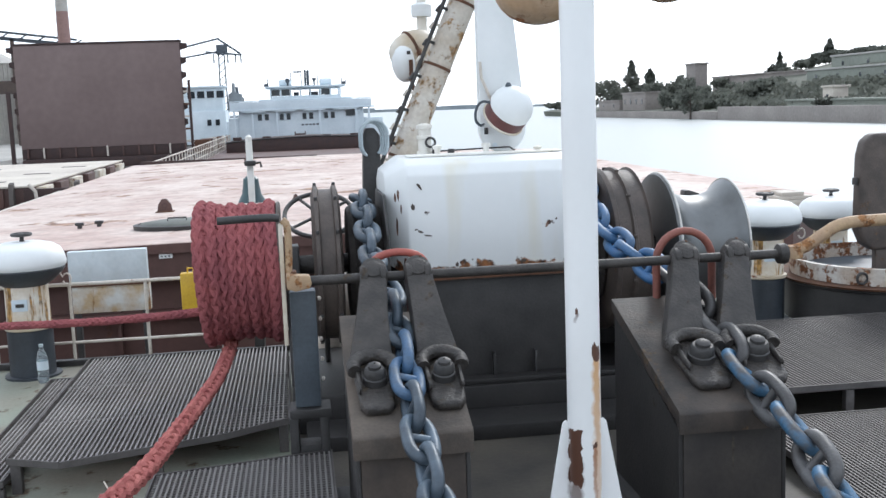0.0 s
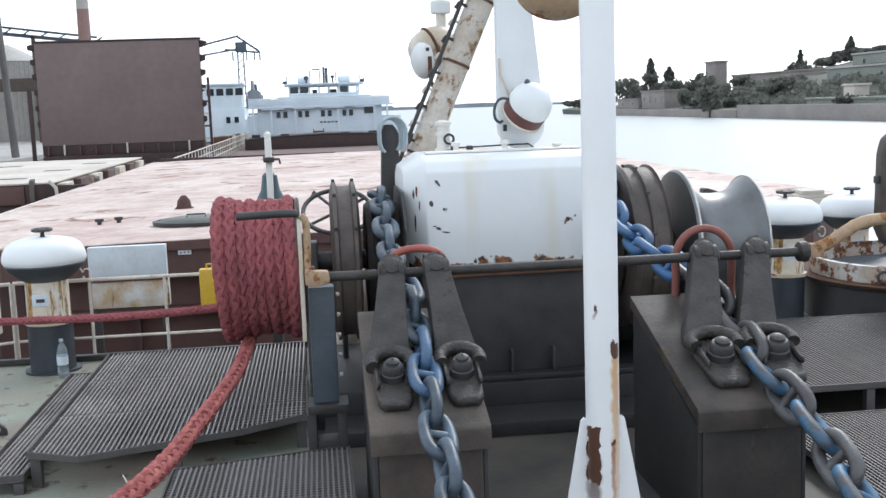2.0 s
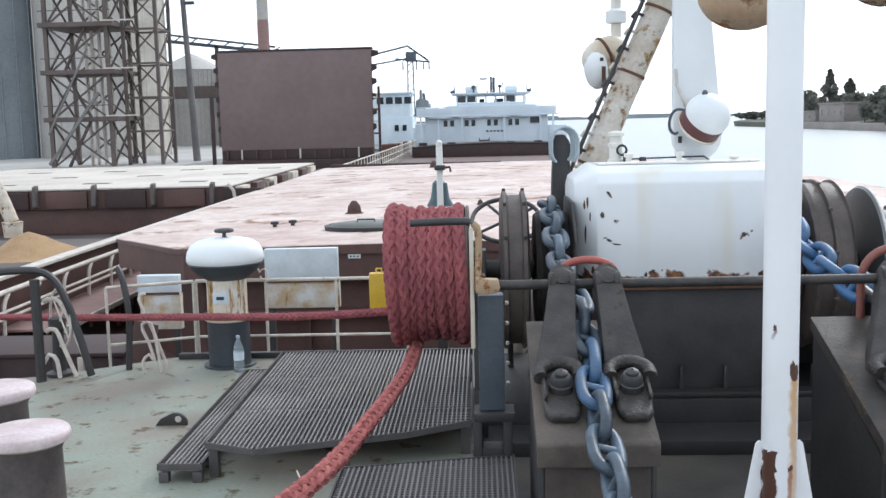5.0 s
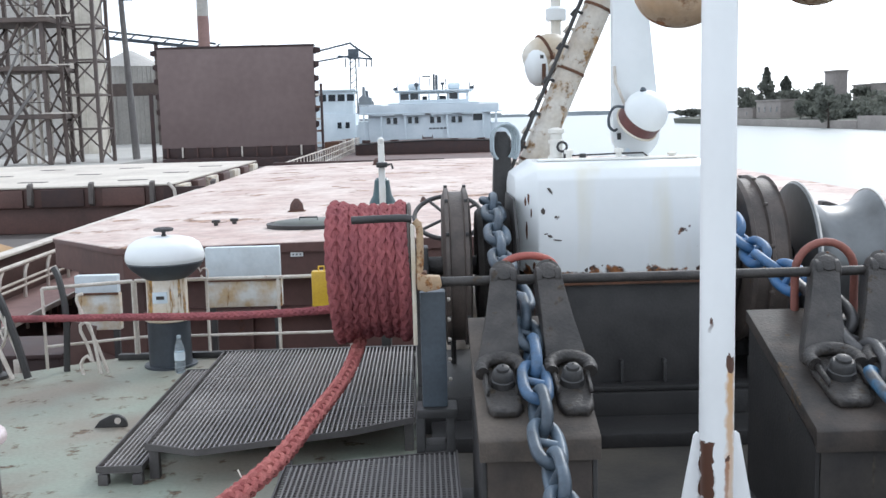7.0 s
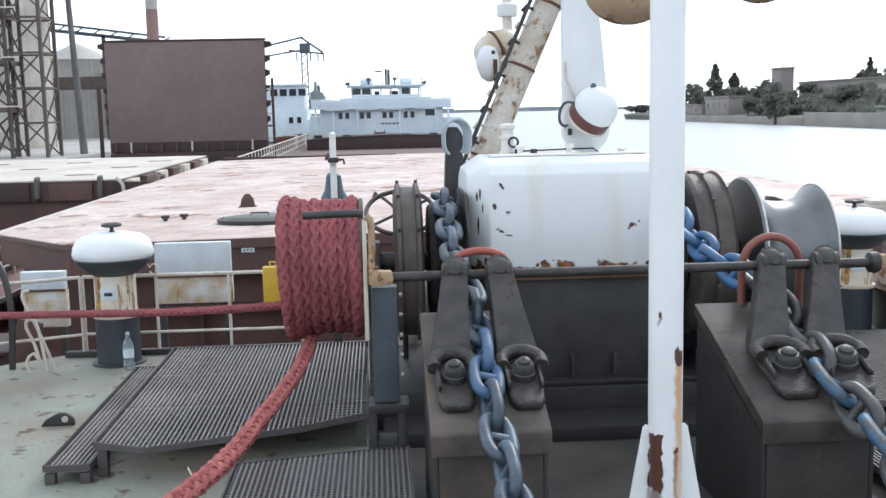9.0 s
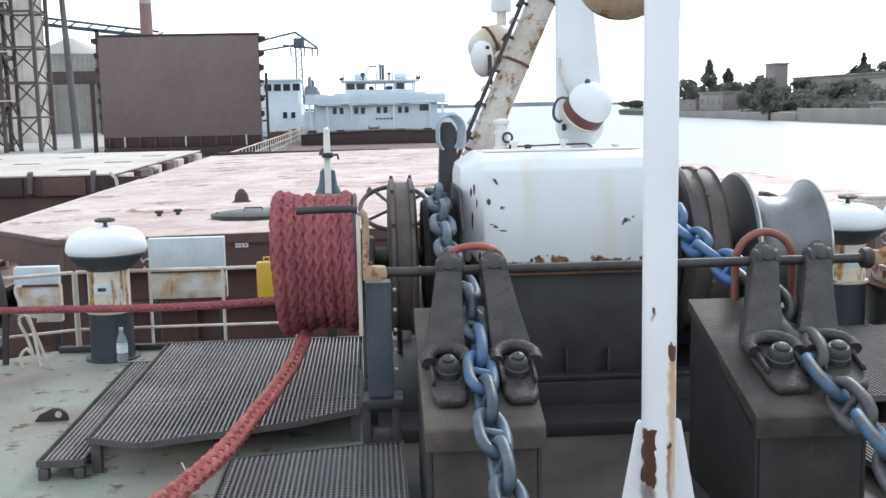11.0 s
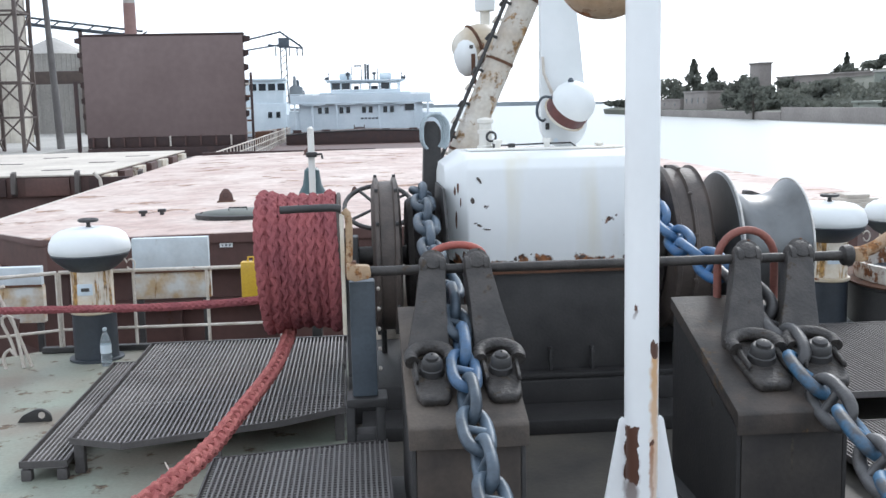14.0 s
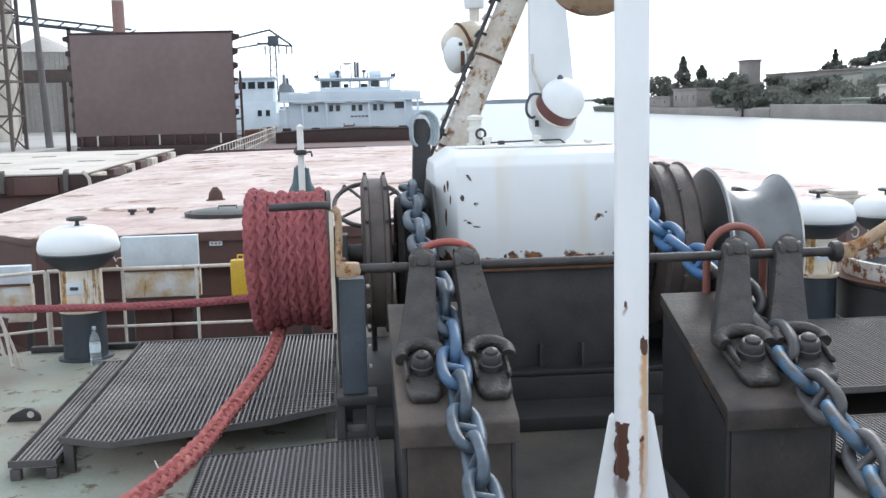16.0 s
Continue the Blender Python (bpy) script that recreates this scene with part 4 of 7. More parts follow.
# ================================================================ the far banks
bm = BM()
strip = [(118.0, -5.2), (118.0, -2.4), (121.0, -2.0), (132.0, -1.5), (141.0, 3.5), (152.0, 8.0), (175.0, 12.5), (260.0, 16.0), (900.0, 18.0)]
ys = [-60 + 22 * i for i in range(28)]
grid = []
for j, y in enumerate(ys):
    near = 1.0 if y < 330 else max(0.0, 1 - (y - 330) / 60)
    row = []
    for k, (x, z) in enumerate(strip):
        tip = 0 if y < 505 else (y - 505) * 0.5
        zz = z if k < 3 else -1.6 + (z + 1.6) * near
        row.append(bm.verts.new((x + tip * (k < 5) + 2.0 * noise.noise(Vector((k, y * 0.03, 0))), y, zz + (1.0 * noise.noise(Vector((x * 0.05, y * 0.03, 3))) if k > 2 else 0))))
    grid.append(row)
for a, c in zip(grid, grid[1:]):
    for k in range(len(strip) - 1):
        bm.faces.new((a[k], a[k + 1], c[k + 1], c[k]))
solo("river_bank", bm, GRASS, "dull green-brown river bank rising to a hill", "ground", kind="structure")

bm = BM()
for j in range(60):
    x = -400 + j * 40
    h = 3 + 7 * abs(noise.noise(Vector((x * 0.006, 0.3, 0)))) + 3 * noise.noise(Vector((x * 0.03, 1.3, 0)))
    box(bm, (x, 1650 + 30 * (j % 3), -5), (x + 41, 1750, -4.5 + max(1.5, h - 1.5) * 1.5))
solo("backdrop", bm, HAZE_SHORE, "low far shore across the water, haze painted into its colour", "far shore", kind="structure", smooth=0)


def far_tree(x, y, z, h, w, pointed, name="tree", label="dark green bushy bank tree", seed=1):
    rng = random.Random(seed)
    t = thing(name, (x, y, z), label, "tree", "bank trees")
    trunk = BM()
    tube(trunk, [(x, y, z - 0.3), (x + 0.1, y, z + h * 0.35), (x, y, z + h * 0.75)], 0.03 * h, 7, taper=0.008 * h)
    for i in range(6):
        a = rng.uniform(0, 6.28)
        zz = z + h * rng.uniform(0.22, 0.5)
        tube(trunk, [(x, y, zz), (x + math.cos(a) * w * 0.35, y + math.sin(a) * w * 0.35, zz + h * 0.18)], 0.012 * h, 5, taper=0.004 * h)
    part("trunk", trunk, BARK, t)
    crown = BM()
    blobs = [(rng.uniform(-1, 1), rng.uniform(-1, 1), rng.uniform(0, 1)) for _ in range(9)]
    for i in range(520):
        if pointed:
            v = rng.random() ** 1.3
            rad = w * 0.85 * (1 - v) ** 0.9 * (0.75 + 0.25 * math.sin(v * 23 + seed))
            a = rng.uniform(0, 6.28)
            k = math.sqrt(rng.random())
            p = Vector((x + math.cos(a) * rad * k, y + math.sin(a) * rad * k, z + h * (0.08 + 0.92 * v)))
        else:
            bx, by, bz = blobs[i % 9]
            d = Vector((rng.gauss(0, 1), rng.gauss(0, 1), rng.gauss(0, 1))).normalized() * rng.random() ** 0.4
            p = Vector((x + bx * w * 0.30, y + by * w * 0.30, z + h * (0.30 + 0.46 * bz))) + Vector((d.x * w * 0.24, d.y * w * 0.24, d.z * h * 0.20))
        s = rng.uniform(0.35, 0.85) * (0.5 + w / 16) * (1.5 if pointed else 1.0)
        q = Euler((rng.uniform(0, 6.28), rng.uniform(0, 6.28), rng.uniform(0, 6.28))).to_matrix()
        vs = [crown.verts.new(p + q @ Vector(c) * s) for c in ((-0.7, -0.4, 0), (0.5, -0.6, 0.15), (0.8, 0.4, 0), (-0.3, 0.7, 0.2))]
        crown.faces.new(vs)
    part("crown", crown, LEAF, t, smooth=0)
    return t


TREES = [(128, 435, -2.1, 13.6, 10.4, 0), (131, 431, -2.1, 13.9, 10.3, 0), (129, 412, -2.1, 11.6, 8.7, 0), (131, 402, -2.1, 18.7, 10.5, 1), (133, 396, -2.1, 10.1, 7.3, 0),
         (134, 389, -2.1, 15.0, 10.0, 1), (133, 383, -2.0, 12.3, 9.3, 0), (136, 381, -1.8, 10.4, 9.8, 0), (138, 377, -1.4, 8.7, 9.8, 0), (139, 370, -0.8, 9.6, 10.7, 0),
         (130, 340, -2.1, 7.3, 8.9, 0), (126, 324, -2.3, 5.5, 8.0, 0), (130, 329, -2.1, 8.6, 8.1, 0), (124, 310, -2.4, 4.1, 6.8, 0), (132, 323, -2.0, 6.5, 10.8, 0),
         (131, 310, -2.0, 5.6, 11.4, 0), (126, 292, -2.3, 4.4, 9.9, 0), (133, 301, -1.4, 4.1, 11.1, 0), (138, 303, 1.3, 4.0, 12.6, 0), (142, 303, 3.4, 4.0, 12.7, 0),
         (150, 359, 2.4, 6.6, 10.5, 0), (156, 359, 3.2, 6.3, 12.2, 0), (160, 354, 4.6, 5.0, 12.1, 0), (163, 348, 6.1, 4.0, 10.4, 0), (168, 351, 6.3, 10.0, 3.7, 1),
         (166, 349, 6.3, 6.8, 6.3, 0), (168, 345, 7.5, 4.0, 8.8, 0), (170, 336, 9.6, 4.0, 10.2, 0), (172, 331, 11.3, 4.0, 8.6, 0), (172, 326, 11.4, 5.5, 4.0, 1),
         (173, 321, 11.6, 4.0, 8.4, 0), (172, 312, 11.4, 4.0, 8.2, 0), (172, 307, 11.4, 4.0, 6.2, 0), (172, 302, 11.4, 4.2, 7.0, 0), (172, 296, 11.4, 4.2, 7.9, 0),
         (172, 291, 11.4, 4.2, 8.2, 0), (172, 284, 11.4, 4.4, 9.0, 0), (172, 275, 11.4, 4.7, 9.6, 0), (122, 231, -2.5, 4.0, 4.6, 0), (124, 496, -2.1, 4.0, 9.0, 0),
         (124, 507, -2.1, 4.0, 7.8, 0), (122, 330, -2.3, 6.2, 7.0, 0), (122, 320, -2.3, 5.0, 8.5, 0), (129, 341, -2.1, 13.0, 7.5, 0), (128, 333, -2.1, 11.0, 8.0, 0), (127, 345, -2.1, 9.5, 7.0, 0), (120.5, 336, -2.4, 7.5, 5.0, 0), (171, 322, 11.4, 7.5, 4.2, 1), (171, 268, 11.4, 7.0, 4.4, 1), (171, 258, 11.4, 6.0, 5.5, 0), (171, 246, 11.4, 7.4, 6.0, 1), (128, 495, -2.1, 4.7, 10.4, 0), (128, 474, -2.1, 5.5, 10.0, 0), (128, 455, -2.1, 7.3, 10.9, 0)]
for i, (x, y, z, h, w, ptd) in enumerate(TREES):
    far_tree(x, y, z, h, w, bool(ptd), label="tall pointed dark cypress on the bank" if ptd else "dark green bushy tree on the bank", seed=i + 3)


far_tree(116.0, 301, -4.6, 10.5, 7.5, False, label="dark bushy tree overhanging the water", seed=301)


def bank_house(name, x0, y0, x1, y1, z0, h, mat, label, roof=None, wins=4):
    t = thing(name, ((x0 + x1) / 2, (y0 + y1) / 2, z0), label, "building", "bank buildings")
    part("wall", box(BM(), (x0, y0, z0 - 0.6), (x1, y1, z0 + h), 0.05), mat, t)
    part("roof", box(BM(), (x0 - 0.4, y0 - 0.4, z0 + h + 0.004), (x1 + 0.4, y1 + 0.4, z0 + h + 0.5), 0.06), roof or mat, t)
    for i in range(wins):
        y = y0 + (y1 - y0) * (i + 0.5) / wins
        w = part("window", box(BM(), (x0 - 0.12, y - 0.7, z0 + h * 0.35), (x0 - 0.004, y + 0.7, z0 + h * 0.7), 0.02), mat, t)
        part("pane", box(BM(), (x0 - 0.16, y - 0.55, z0 + h * 0.38), (x0 - 0.124, y + 0.55, z0 + h * 0.67)), DARK_GLASS, w)
    return t


bank_house("pump_house", 121.5, 358, 130, 384, -2.0, 6.0, MASONRY, "low grey-brown masonry building at the waterside")
bank_house("shed", 120.5, 385, 127, 412, -2.0, 3.4, MASONRY, "low lean-to beside the masonry building", wins=2)
bank_house("tower_block", 132.5, 338.5, 136.5, 347.5, -1.8, 14.6, MASONRY, "tall plain dark grey tower block above the trees", wins=0)
bank_house("warehouse", 152, 300, 164, 372, 3.0, 5.6, MASONRY, "long low hillside warehouse with a flat roof", wins=9)
bank_house("warehouse", 160, 190, 172, 300, 8.0, 4.4, GREEN_WALL, "long faded green hillside warehouse", roof=QUAY, wins=8)
bank_house("warehouse", 146, 170, 154, 288, 4.6, 3.6, GREEN_WALL, "long low green warehouse on the lower terrace", roof=QUAY, wins=10)
bank_house("store_shed", 122.5, 150, 128, 252, -2.0, 2.1, GREEN_WALL, "long low green sheet-metal store at the waterside", roof=GREEN_WALL, wins=0)
bank_house("gate_house", 129, 241, 133, 246, -1.8, 5.0, COVER_TOP, "small pale house between trees", wins=1)
rng = random.Random(77)
shrubs = BM()
for i in range(900):
    y0_, x0_ = rng.uniform(150, 335), rng.choice((rng.uniform(124, 143), rng.uniform(173, 180)))
    z0_ = np.interp(x0_, [q[0] for q in strip], [q[1] for q in strip])
    for k in range(9):
        p = Vector((x0_ + rng.gauss(0, 1.1), y0_ + rng.gauss(0, 1.1), z0_ + rng.uniform(0.0, 2.2)))
        q = Euler((rng.uniform(0, 6.28), rng.uniform(0, 6.28), rng.uniform(0, 6.28))).to_matrix()
        sz = rng.uniform(0.5, 1.1)
        shrubs.faces.new([shrubs.verts.new(p + q @ Vector(c_) * sz) for c_ in ((-0.7, -0.4, 0), (0.5, -0.6, 0.15), (0.8, 0.4, 0), (-0.3, 0.7, 0.2))])
solo("hillside_scrub", shrubs, LEAF, "muted green scrub covering the hillside", "scrub", kind="stuff", smooth=0)
t = thing("retaining_wall", (118, 200, -5), "grey-brown stone retaining wall along the water", "wall")
part("wall", box(BM(), (116.6, 60, -5.2), (118.4, 282, -0.9), 0.05), MASONRY, t)
part("wall", box(BM(), (116.4, 282.1, -5.2), (118.6, 425, -2.2), 0.05), MASONRY, t)


# ================================================================ the forecastle: windlass
AX_Y, AX_Z = 7.6, 1.09          # main shaft of the windlass


def wheel_profile_part(name, profile, x, material, parent, label="", seg=40, closed=False):
    return part(name, lathe(BM(), profile, (x, AX_Y, AX_Z), "x", seg, closed), material, parent, label)


# bare patches in the cover's paint: x, z, half sizes, slant
CHIPS = [(0.805, 1.655, 0.030, 0.008, -0.9), (0.755, 1.52, 0.016, 0.026, 0.2), (0.80, 1.345, 0.022, 0.010, -0.3), (0.85, 1.315, 0.034, 0.006, -0.15), (0.775, 1.36, 0.016, 0.007, 0.2),
         (0.842, 1.475, 0.012, 0.008, 0.6), (1.28, 1.115, 0.012, 0.010, 0.0), (1.16, 1.13, 0.008, 0.008, 0.0), (1.52, 1.105, 0.030, 0.014, 0.1), (1.05, 1.10, 0.014, 0.022, 0.0)]


def windlass():
    w = thing("anchor_windlass", (1.4, 7.6, 0.0), "black anchor windlass with white gear cover and two brake drums", "windlass")
    # bed and gear case
    part("bed", box(BM(), (-0.1, 7.0, 0.0), (3.2, 8.5, 0.26), 0.02), DEEP_BLACK, w)
    part("bed_toe", box(BM(), (-0.05, 6.58, 0.0), (2.9, 6.996, 0.10), 0.015), DEEP_BLACK, w)
    part("gear_case", box(BM(), (0.80, 7.16, 0.26), (1.93, 8.25, 1.03), 0.02), BLACK, w)
    # added black box that hides the bright deck behind the drum
    part("gap_filler", box(BM(), (1.935, 7.95, 0.262), (3.1, 8.45, 0.98), 0.03), BLACK, w)
    part("case_ledge", box(BM(), (0.70, 7.02, 0.262), (2.36, 7.155, 0.30), 0.01), DEEP_BLACK, w)
    for i in range(5):
        part("case_rib", box(BM(), (0.98 + i * 0.3, 7.10, 0.30), (1.0 + i * 0.3, 7.158, 0.46), 0.004), BLACK, w)
    # white cover: rounded box with a chamfered rear end plate
    cover = BM()
    prof = [(7.13, 1.02), (7.13, 1.62), (7.142, 1.73), (7.185, 1.80), (7.27, 1.837), (7.95, 1.842), (8.20, 1.72), (8.30, 1.45), (8.30, 1.02)]
    near = [(7.34, 1.10), (7.34, 1.56), (7.345, 1.65), (7.375, 1.71), (7.44, 1.745), (7.95, 1.75), (8.12, 1.68), (8.20, 1.43), (8.20, 1.10)]
    rings = [[cover.verts.new((x, y, z)) for y, z in q] for x, q in ((0.583, near), (0.722, prof), (1.93, prof))]
    for p, q in zip(rings, rings[1:]):
        for i in range(len(p)):
            j = (i + 1) % len(p)
            cover.faces.new((p[i], p[j], q[j], q[i]))
    cover.faces.new(rings[0][::-1])
    cover.faces.new(rings[-1])
    bevel_all(cover, 0.014, 2, 22)
    part("cover", cover, COVER_WHITE, w, "white rounded gear cover with rust along its lower edge")
    rng = random.Random(8)
    for u, z, wd, ht in ((0.42, 1.60, 0.012, 0.045), (0.55, 1.575, 0.014, 0.03), (0.50, 1.38, 0.010, 0.06), (0.30, 1.50, 0.008, 0.03), (0.75, 1.20, 0.03, 0.02), (0.2, 1.13, 0.02, 0.03)):
        c, along = Vector((0.722 - 0.139 * u, 7.13 + 0.21 * u, z)), Vector((-0.139, 0.21, 0)).normalized()
        out_ = Vector((-0.21, -0.139, 0)).normalized() * 0.003
        b = BM()
        rim = [c + along * wd * rng.uniform(0.6, 1.2) * math.cos(q) + Vector((0, 0, ht * rng.uniform(0.6, 1.2) * math.sin(q))) for q in [0.7 * k for k in range(9)]]
        lo, hi = [b.verts.new(p - out_) for p in rim], [b.verts.new(p + out_) for p in rim]
        b.faces.new(hi)
        b.faces.new(lo[::-1])
        for i in range(9):
            b.faces.new((lo[i], lo[(i + 1) % 9], hi[(i + 1) % 9], hi[i]))
        part("paint_chip", b, RUST, w, smooth=0)
    part("cover_lip", box(BM(), (0.74, 7.095, 1.0), (1.93, 7.127, 1.045), 0.006), RUST, w, "flaking rust lip")
    rng = random.Random(3)
    for x, z, a, b_, tl in CHIPS:
        out_ = [(x + a * rng.uniform(0.6, 1.1) * math.cos(q) * math.cos(tl) - b_ * math.sin(q) * math.sin(tl), z + a * math.cos(q) * math.sin(tl) + b_ * rng.uniform(0.5, 1.1) * math.sin(q) * math.cos(tl)) for q in [0.7 * k for k in range(9)]]
        part("paint_chip", prism(BM(), out_, "y", 7.127, 7.1315), BROWN_BLACK, w, smooth=0)
    part("cover_hinge", box(BM(), (0.76, 7.45, 1.842), (1.9, 7.62, 1.855), 0.004), WHITE_RUSTY, w)
    # main shaft
    part("shaft", lathe(BM(), [(0.07, -0.70), (0.07, 3.2)], (0, AX_Y, AX_Z), "x", 16), CAST, w)
    # gypsy brake drum on the near side
    wheel_profile_part("brake_drum", [(0.10, -0.10), (0.50, -0.10), (0.555, -0.085), (0.575, -0.08), (0.575, -0.055), (0.545, -0.045), (0.545, 0.045), (0.575, 0.055), (0.575, 0.08), (0.50, 0.10), (0.10, 0.10)], 0.163, BROWN_BLACK, w)
    for i in range(12):
        a = 2 * math.pi * i / 12
        for x in (0.095, 0.231):
            part("rim_bolt", box(BM(), (x - 0.012, AX_Y + 0.58 * math.cos(a) - 0.012, AX_Z + 0.58 * math.sin(a) - 0.012), (x + 0.012, AX_Y + 0.58 * math.cos(a) + 0.012, AX_Z + 0.58 * math.sin(a) + 0.012), 0.003), BLACK, w)
    wheel_profile_part("gypsy_wheel", [(0.10, -0.12), (0.40, -0.12), (0.43, -0.08), (0.34, -0.03), (0.34, 0.03), (0.43, 0.08), (0.40, 0.12), (0.10, 0.12)], 0.43, CAST, w)
    part("gypsy_guard", bevel_all(prism(BM(), [(7.0, 0.6), (7.0, 1.35), (7.25, 1.6), (7.9, 1.6), (8.1, 1.3), (8.1, 0.6)], "x", 0.554, 0.575), 0.008), BLACK, w)
    # far side: gypsy, brake drum, warping drum
    wheel_profile_part("gypsy_wheel", [(0.10, -0.12), (0.40, -0.12), (0.43, -0.08), (0.34, -0.03), (0.34, 0.03), (0.43, 0.08), (0.40, 0.12), (0.10, 0.12)], 2.045, CAST, w)
    wheel_profile_part("brake_drum", [(0.10, -0.15), (0.50, -0.15), (0.60, -0.13), (0.61, -0.10), (0.585, -0.09), (0.585, -0.01), (0.61, 0.0), (0.61, 0.02), (0.585, 0.03), (0.585, 0.12), (0.605, 0.13), (0.50, 0.15), (0.10, 0.15)], 2.30, BROWN_BLACK, w)
    for i in range(12):
        a = 2 * math.pi * (i + 0.5) / 12
        part("rim_bolt", box(BM(), (2.285, AX_Y + 0.61 * math.cos(a) - 0.010, AX_Z + 0.61 * math.sin(a) - 0.010), (2.315, AX_Y + 0.61 * math.cos(a) + 0.010, AX_Z + 0.61 * math.sin(a) + 0.010), 0.003), BROWN_BLACK, w)
    drum = [(0.10, 2.555), (0.46, 2.555), (0.54, 2.57), (0.55, 2.59), (0.54, 2.605), (0.47, 2.625), (0.41, 2.68), (0.375, 2.76), (0.365, 2.86), (0.37, 2.94), (0.395, 3.02), (0.435, 3.08), (0.475, 3.11), (0.485, 3.13), (0.47, 3.142), (0.40, 3.135), (0.1, 3.13)]
    part("warping_drum", lathe(BM(), [(r, x) for r, x in drum], (0.07, AX_Y, AX_Z), "x", 48, closed=False), DRUM_STEEL, w, "dark polished warping drum with flared ends")
    for r, x in ((0.549, 2.663), (0.485, 3.198)):
        part("rim_edge", tube(BM(), [(x, AX_Y + r * math.cos(2 * math.pi * k / 48), AX_Z + r * math.sin(2 * math.pi * k / 48)) for k in range(48)], 0.009, 6, closed=True), BRIGHT_EDGE, w, "rubbed bright rim")
    # near warping head carrying the rope
    part("rope_drum", lathe(BM(), [(0.33, -0.70), (0.33, -0.19), (0.47, -0.185), (0.475, -0.17), (0.46, -0.16), (0.1, -0.155)], (0, AX_Y, AX_Z), "x", 40, closed=False), BROWN_BLACK, w)
    # bearings
    for x in (-0.09, 0.66, 2.52):
        part("bearing", bevel_all(prism(BM(), [(7.3, 0.26), (7.42, 1.12), (7.52, 1.24), (7.68, 1.24), (7.78, 1.12), (7.9, 0.26)], "x", x - 0.05, x + 0.05), 0.012), BLACK, w)
    # brake handwheel behind
    wheel = part("handwheel", tube(BM(), [(0.138 + 0.285 * math.cos(2 * math.pi * k / 36), 8.62 + 0.24 * math.sin(2 * math.pi * k / 36), 1.35 + 0.155 * math.sin(2 * math.pi * k / 36)) for k in range(36)], 0.019, 8, closed=True), BLACK, w, "black spoked brake handwheel")
    for i in range(4):
        a = radians(35 + 90 * i)
        part("spoke", tube(BM(), [(0.138, 8.62, 1.35), (0.138 + 0.28 * math.cos(a), 8.62 + 0.235 * math.sin(a), 1.35 + 0.15 * math.sin(a))], 0.013, 6), BLACK, wheel)
    part("spindle", tube(BM(), [(0.138, 8.72, 1.35), (0.138, 8.1, 1.22), (0.138, 8.0, 0.26)], 0.022, 8), BLACK, w)
    # small fittings on the cover
    for x, y, h in ((1.02, 7.75, 0.07), (1.38, 7.7, 0.075), (1.75, 7.6, 0.04)):
        part("filler_cap", lathe(BM(), [(0.022, 0), (0.022, h * 0.6), (0.035, h * 0.62), (0.035, h), (0.01, h + 0.004)], (x, y, 1.838), "z", 12), WHITE_RUSTY, w)
    part("valve", box(BM(), (1.0, 7.86, 1.838), (1.045, 7.92, 1.90), 0.01), BLACK, w)
    part("valve_wheel", tube(BM(), arc((0.985, 7.86, 1.93), 0.035, 0, 360, 14)[:-1], 0.010, 6, closed=True), BLACK, w)
    part("grease_pipe", tube(BM(), [(1.02, 7.9, 1.86), (1.12, 7.9, 1.862), (1.40, 7.9, 1.868), (1.6, 7.9, 1.87), (1.64, 7.9, 1.84)], 0.007, 6), BLACK, w)
    part("grease_block", box(BM(), (1.12, 7.88, 1.838), (1.17, 7.92, 1.875), 0.008), BLACK, w)
    fit = part("vent_fitting", lathe(BM(), [(0.065, 0), (0.065, 0.02), (0.05, 0.025), (0.05, 0.11), (0.06, 0.115), (0.06, 0.14), (0.045, 0.145), (0.045, 0.19), (0.062, 0.195), (0.062, 0.22), (0.02, 0.235)], (0.955, 7.98, 1.838), "z", 18), WHITE_RUSTY, w, "white vent fitting with rusty flange")
    return w




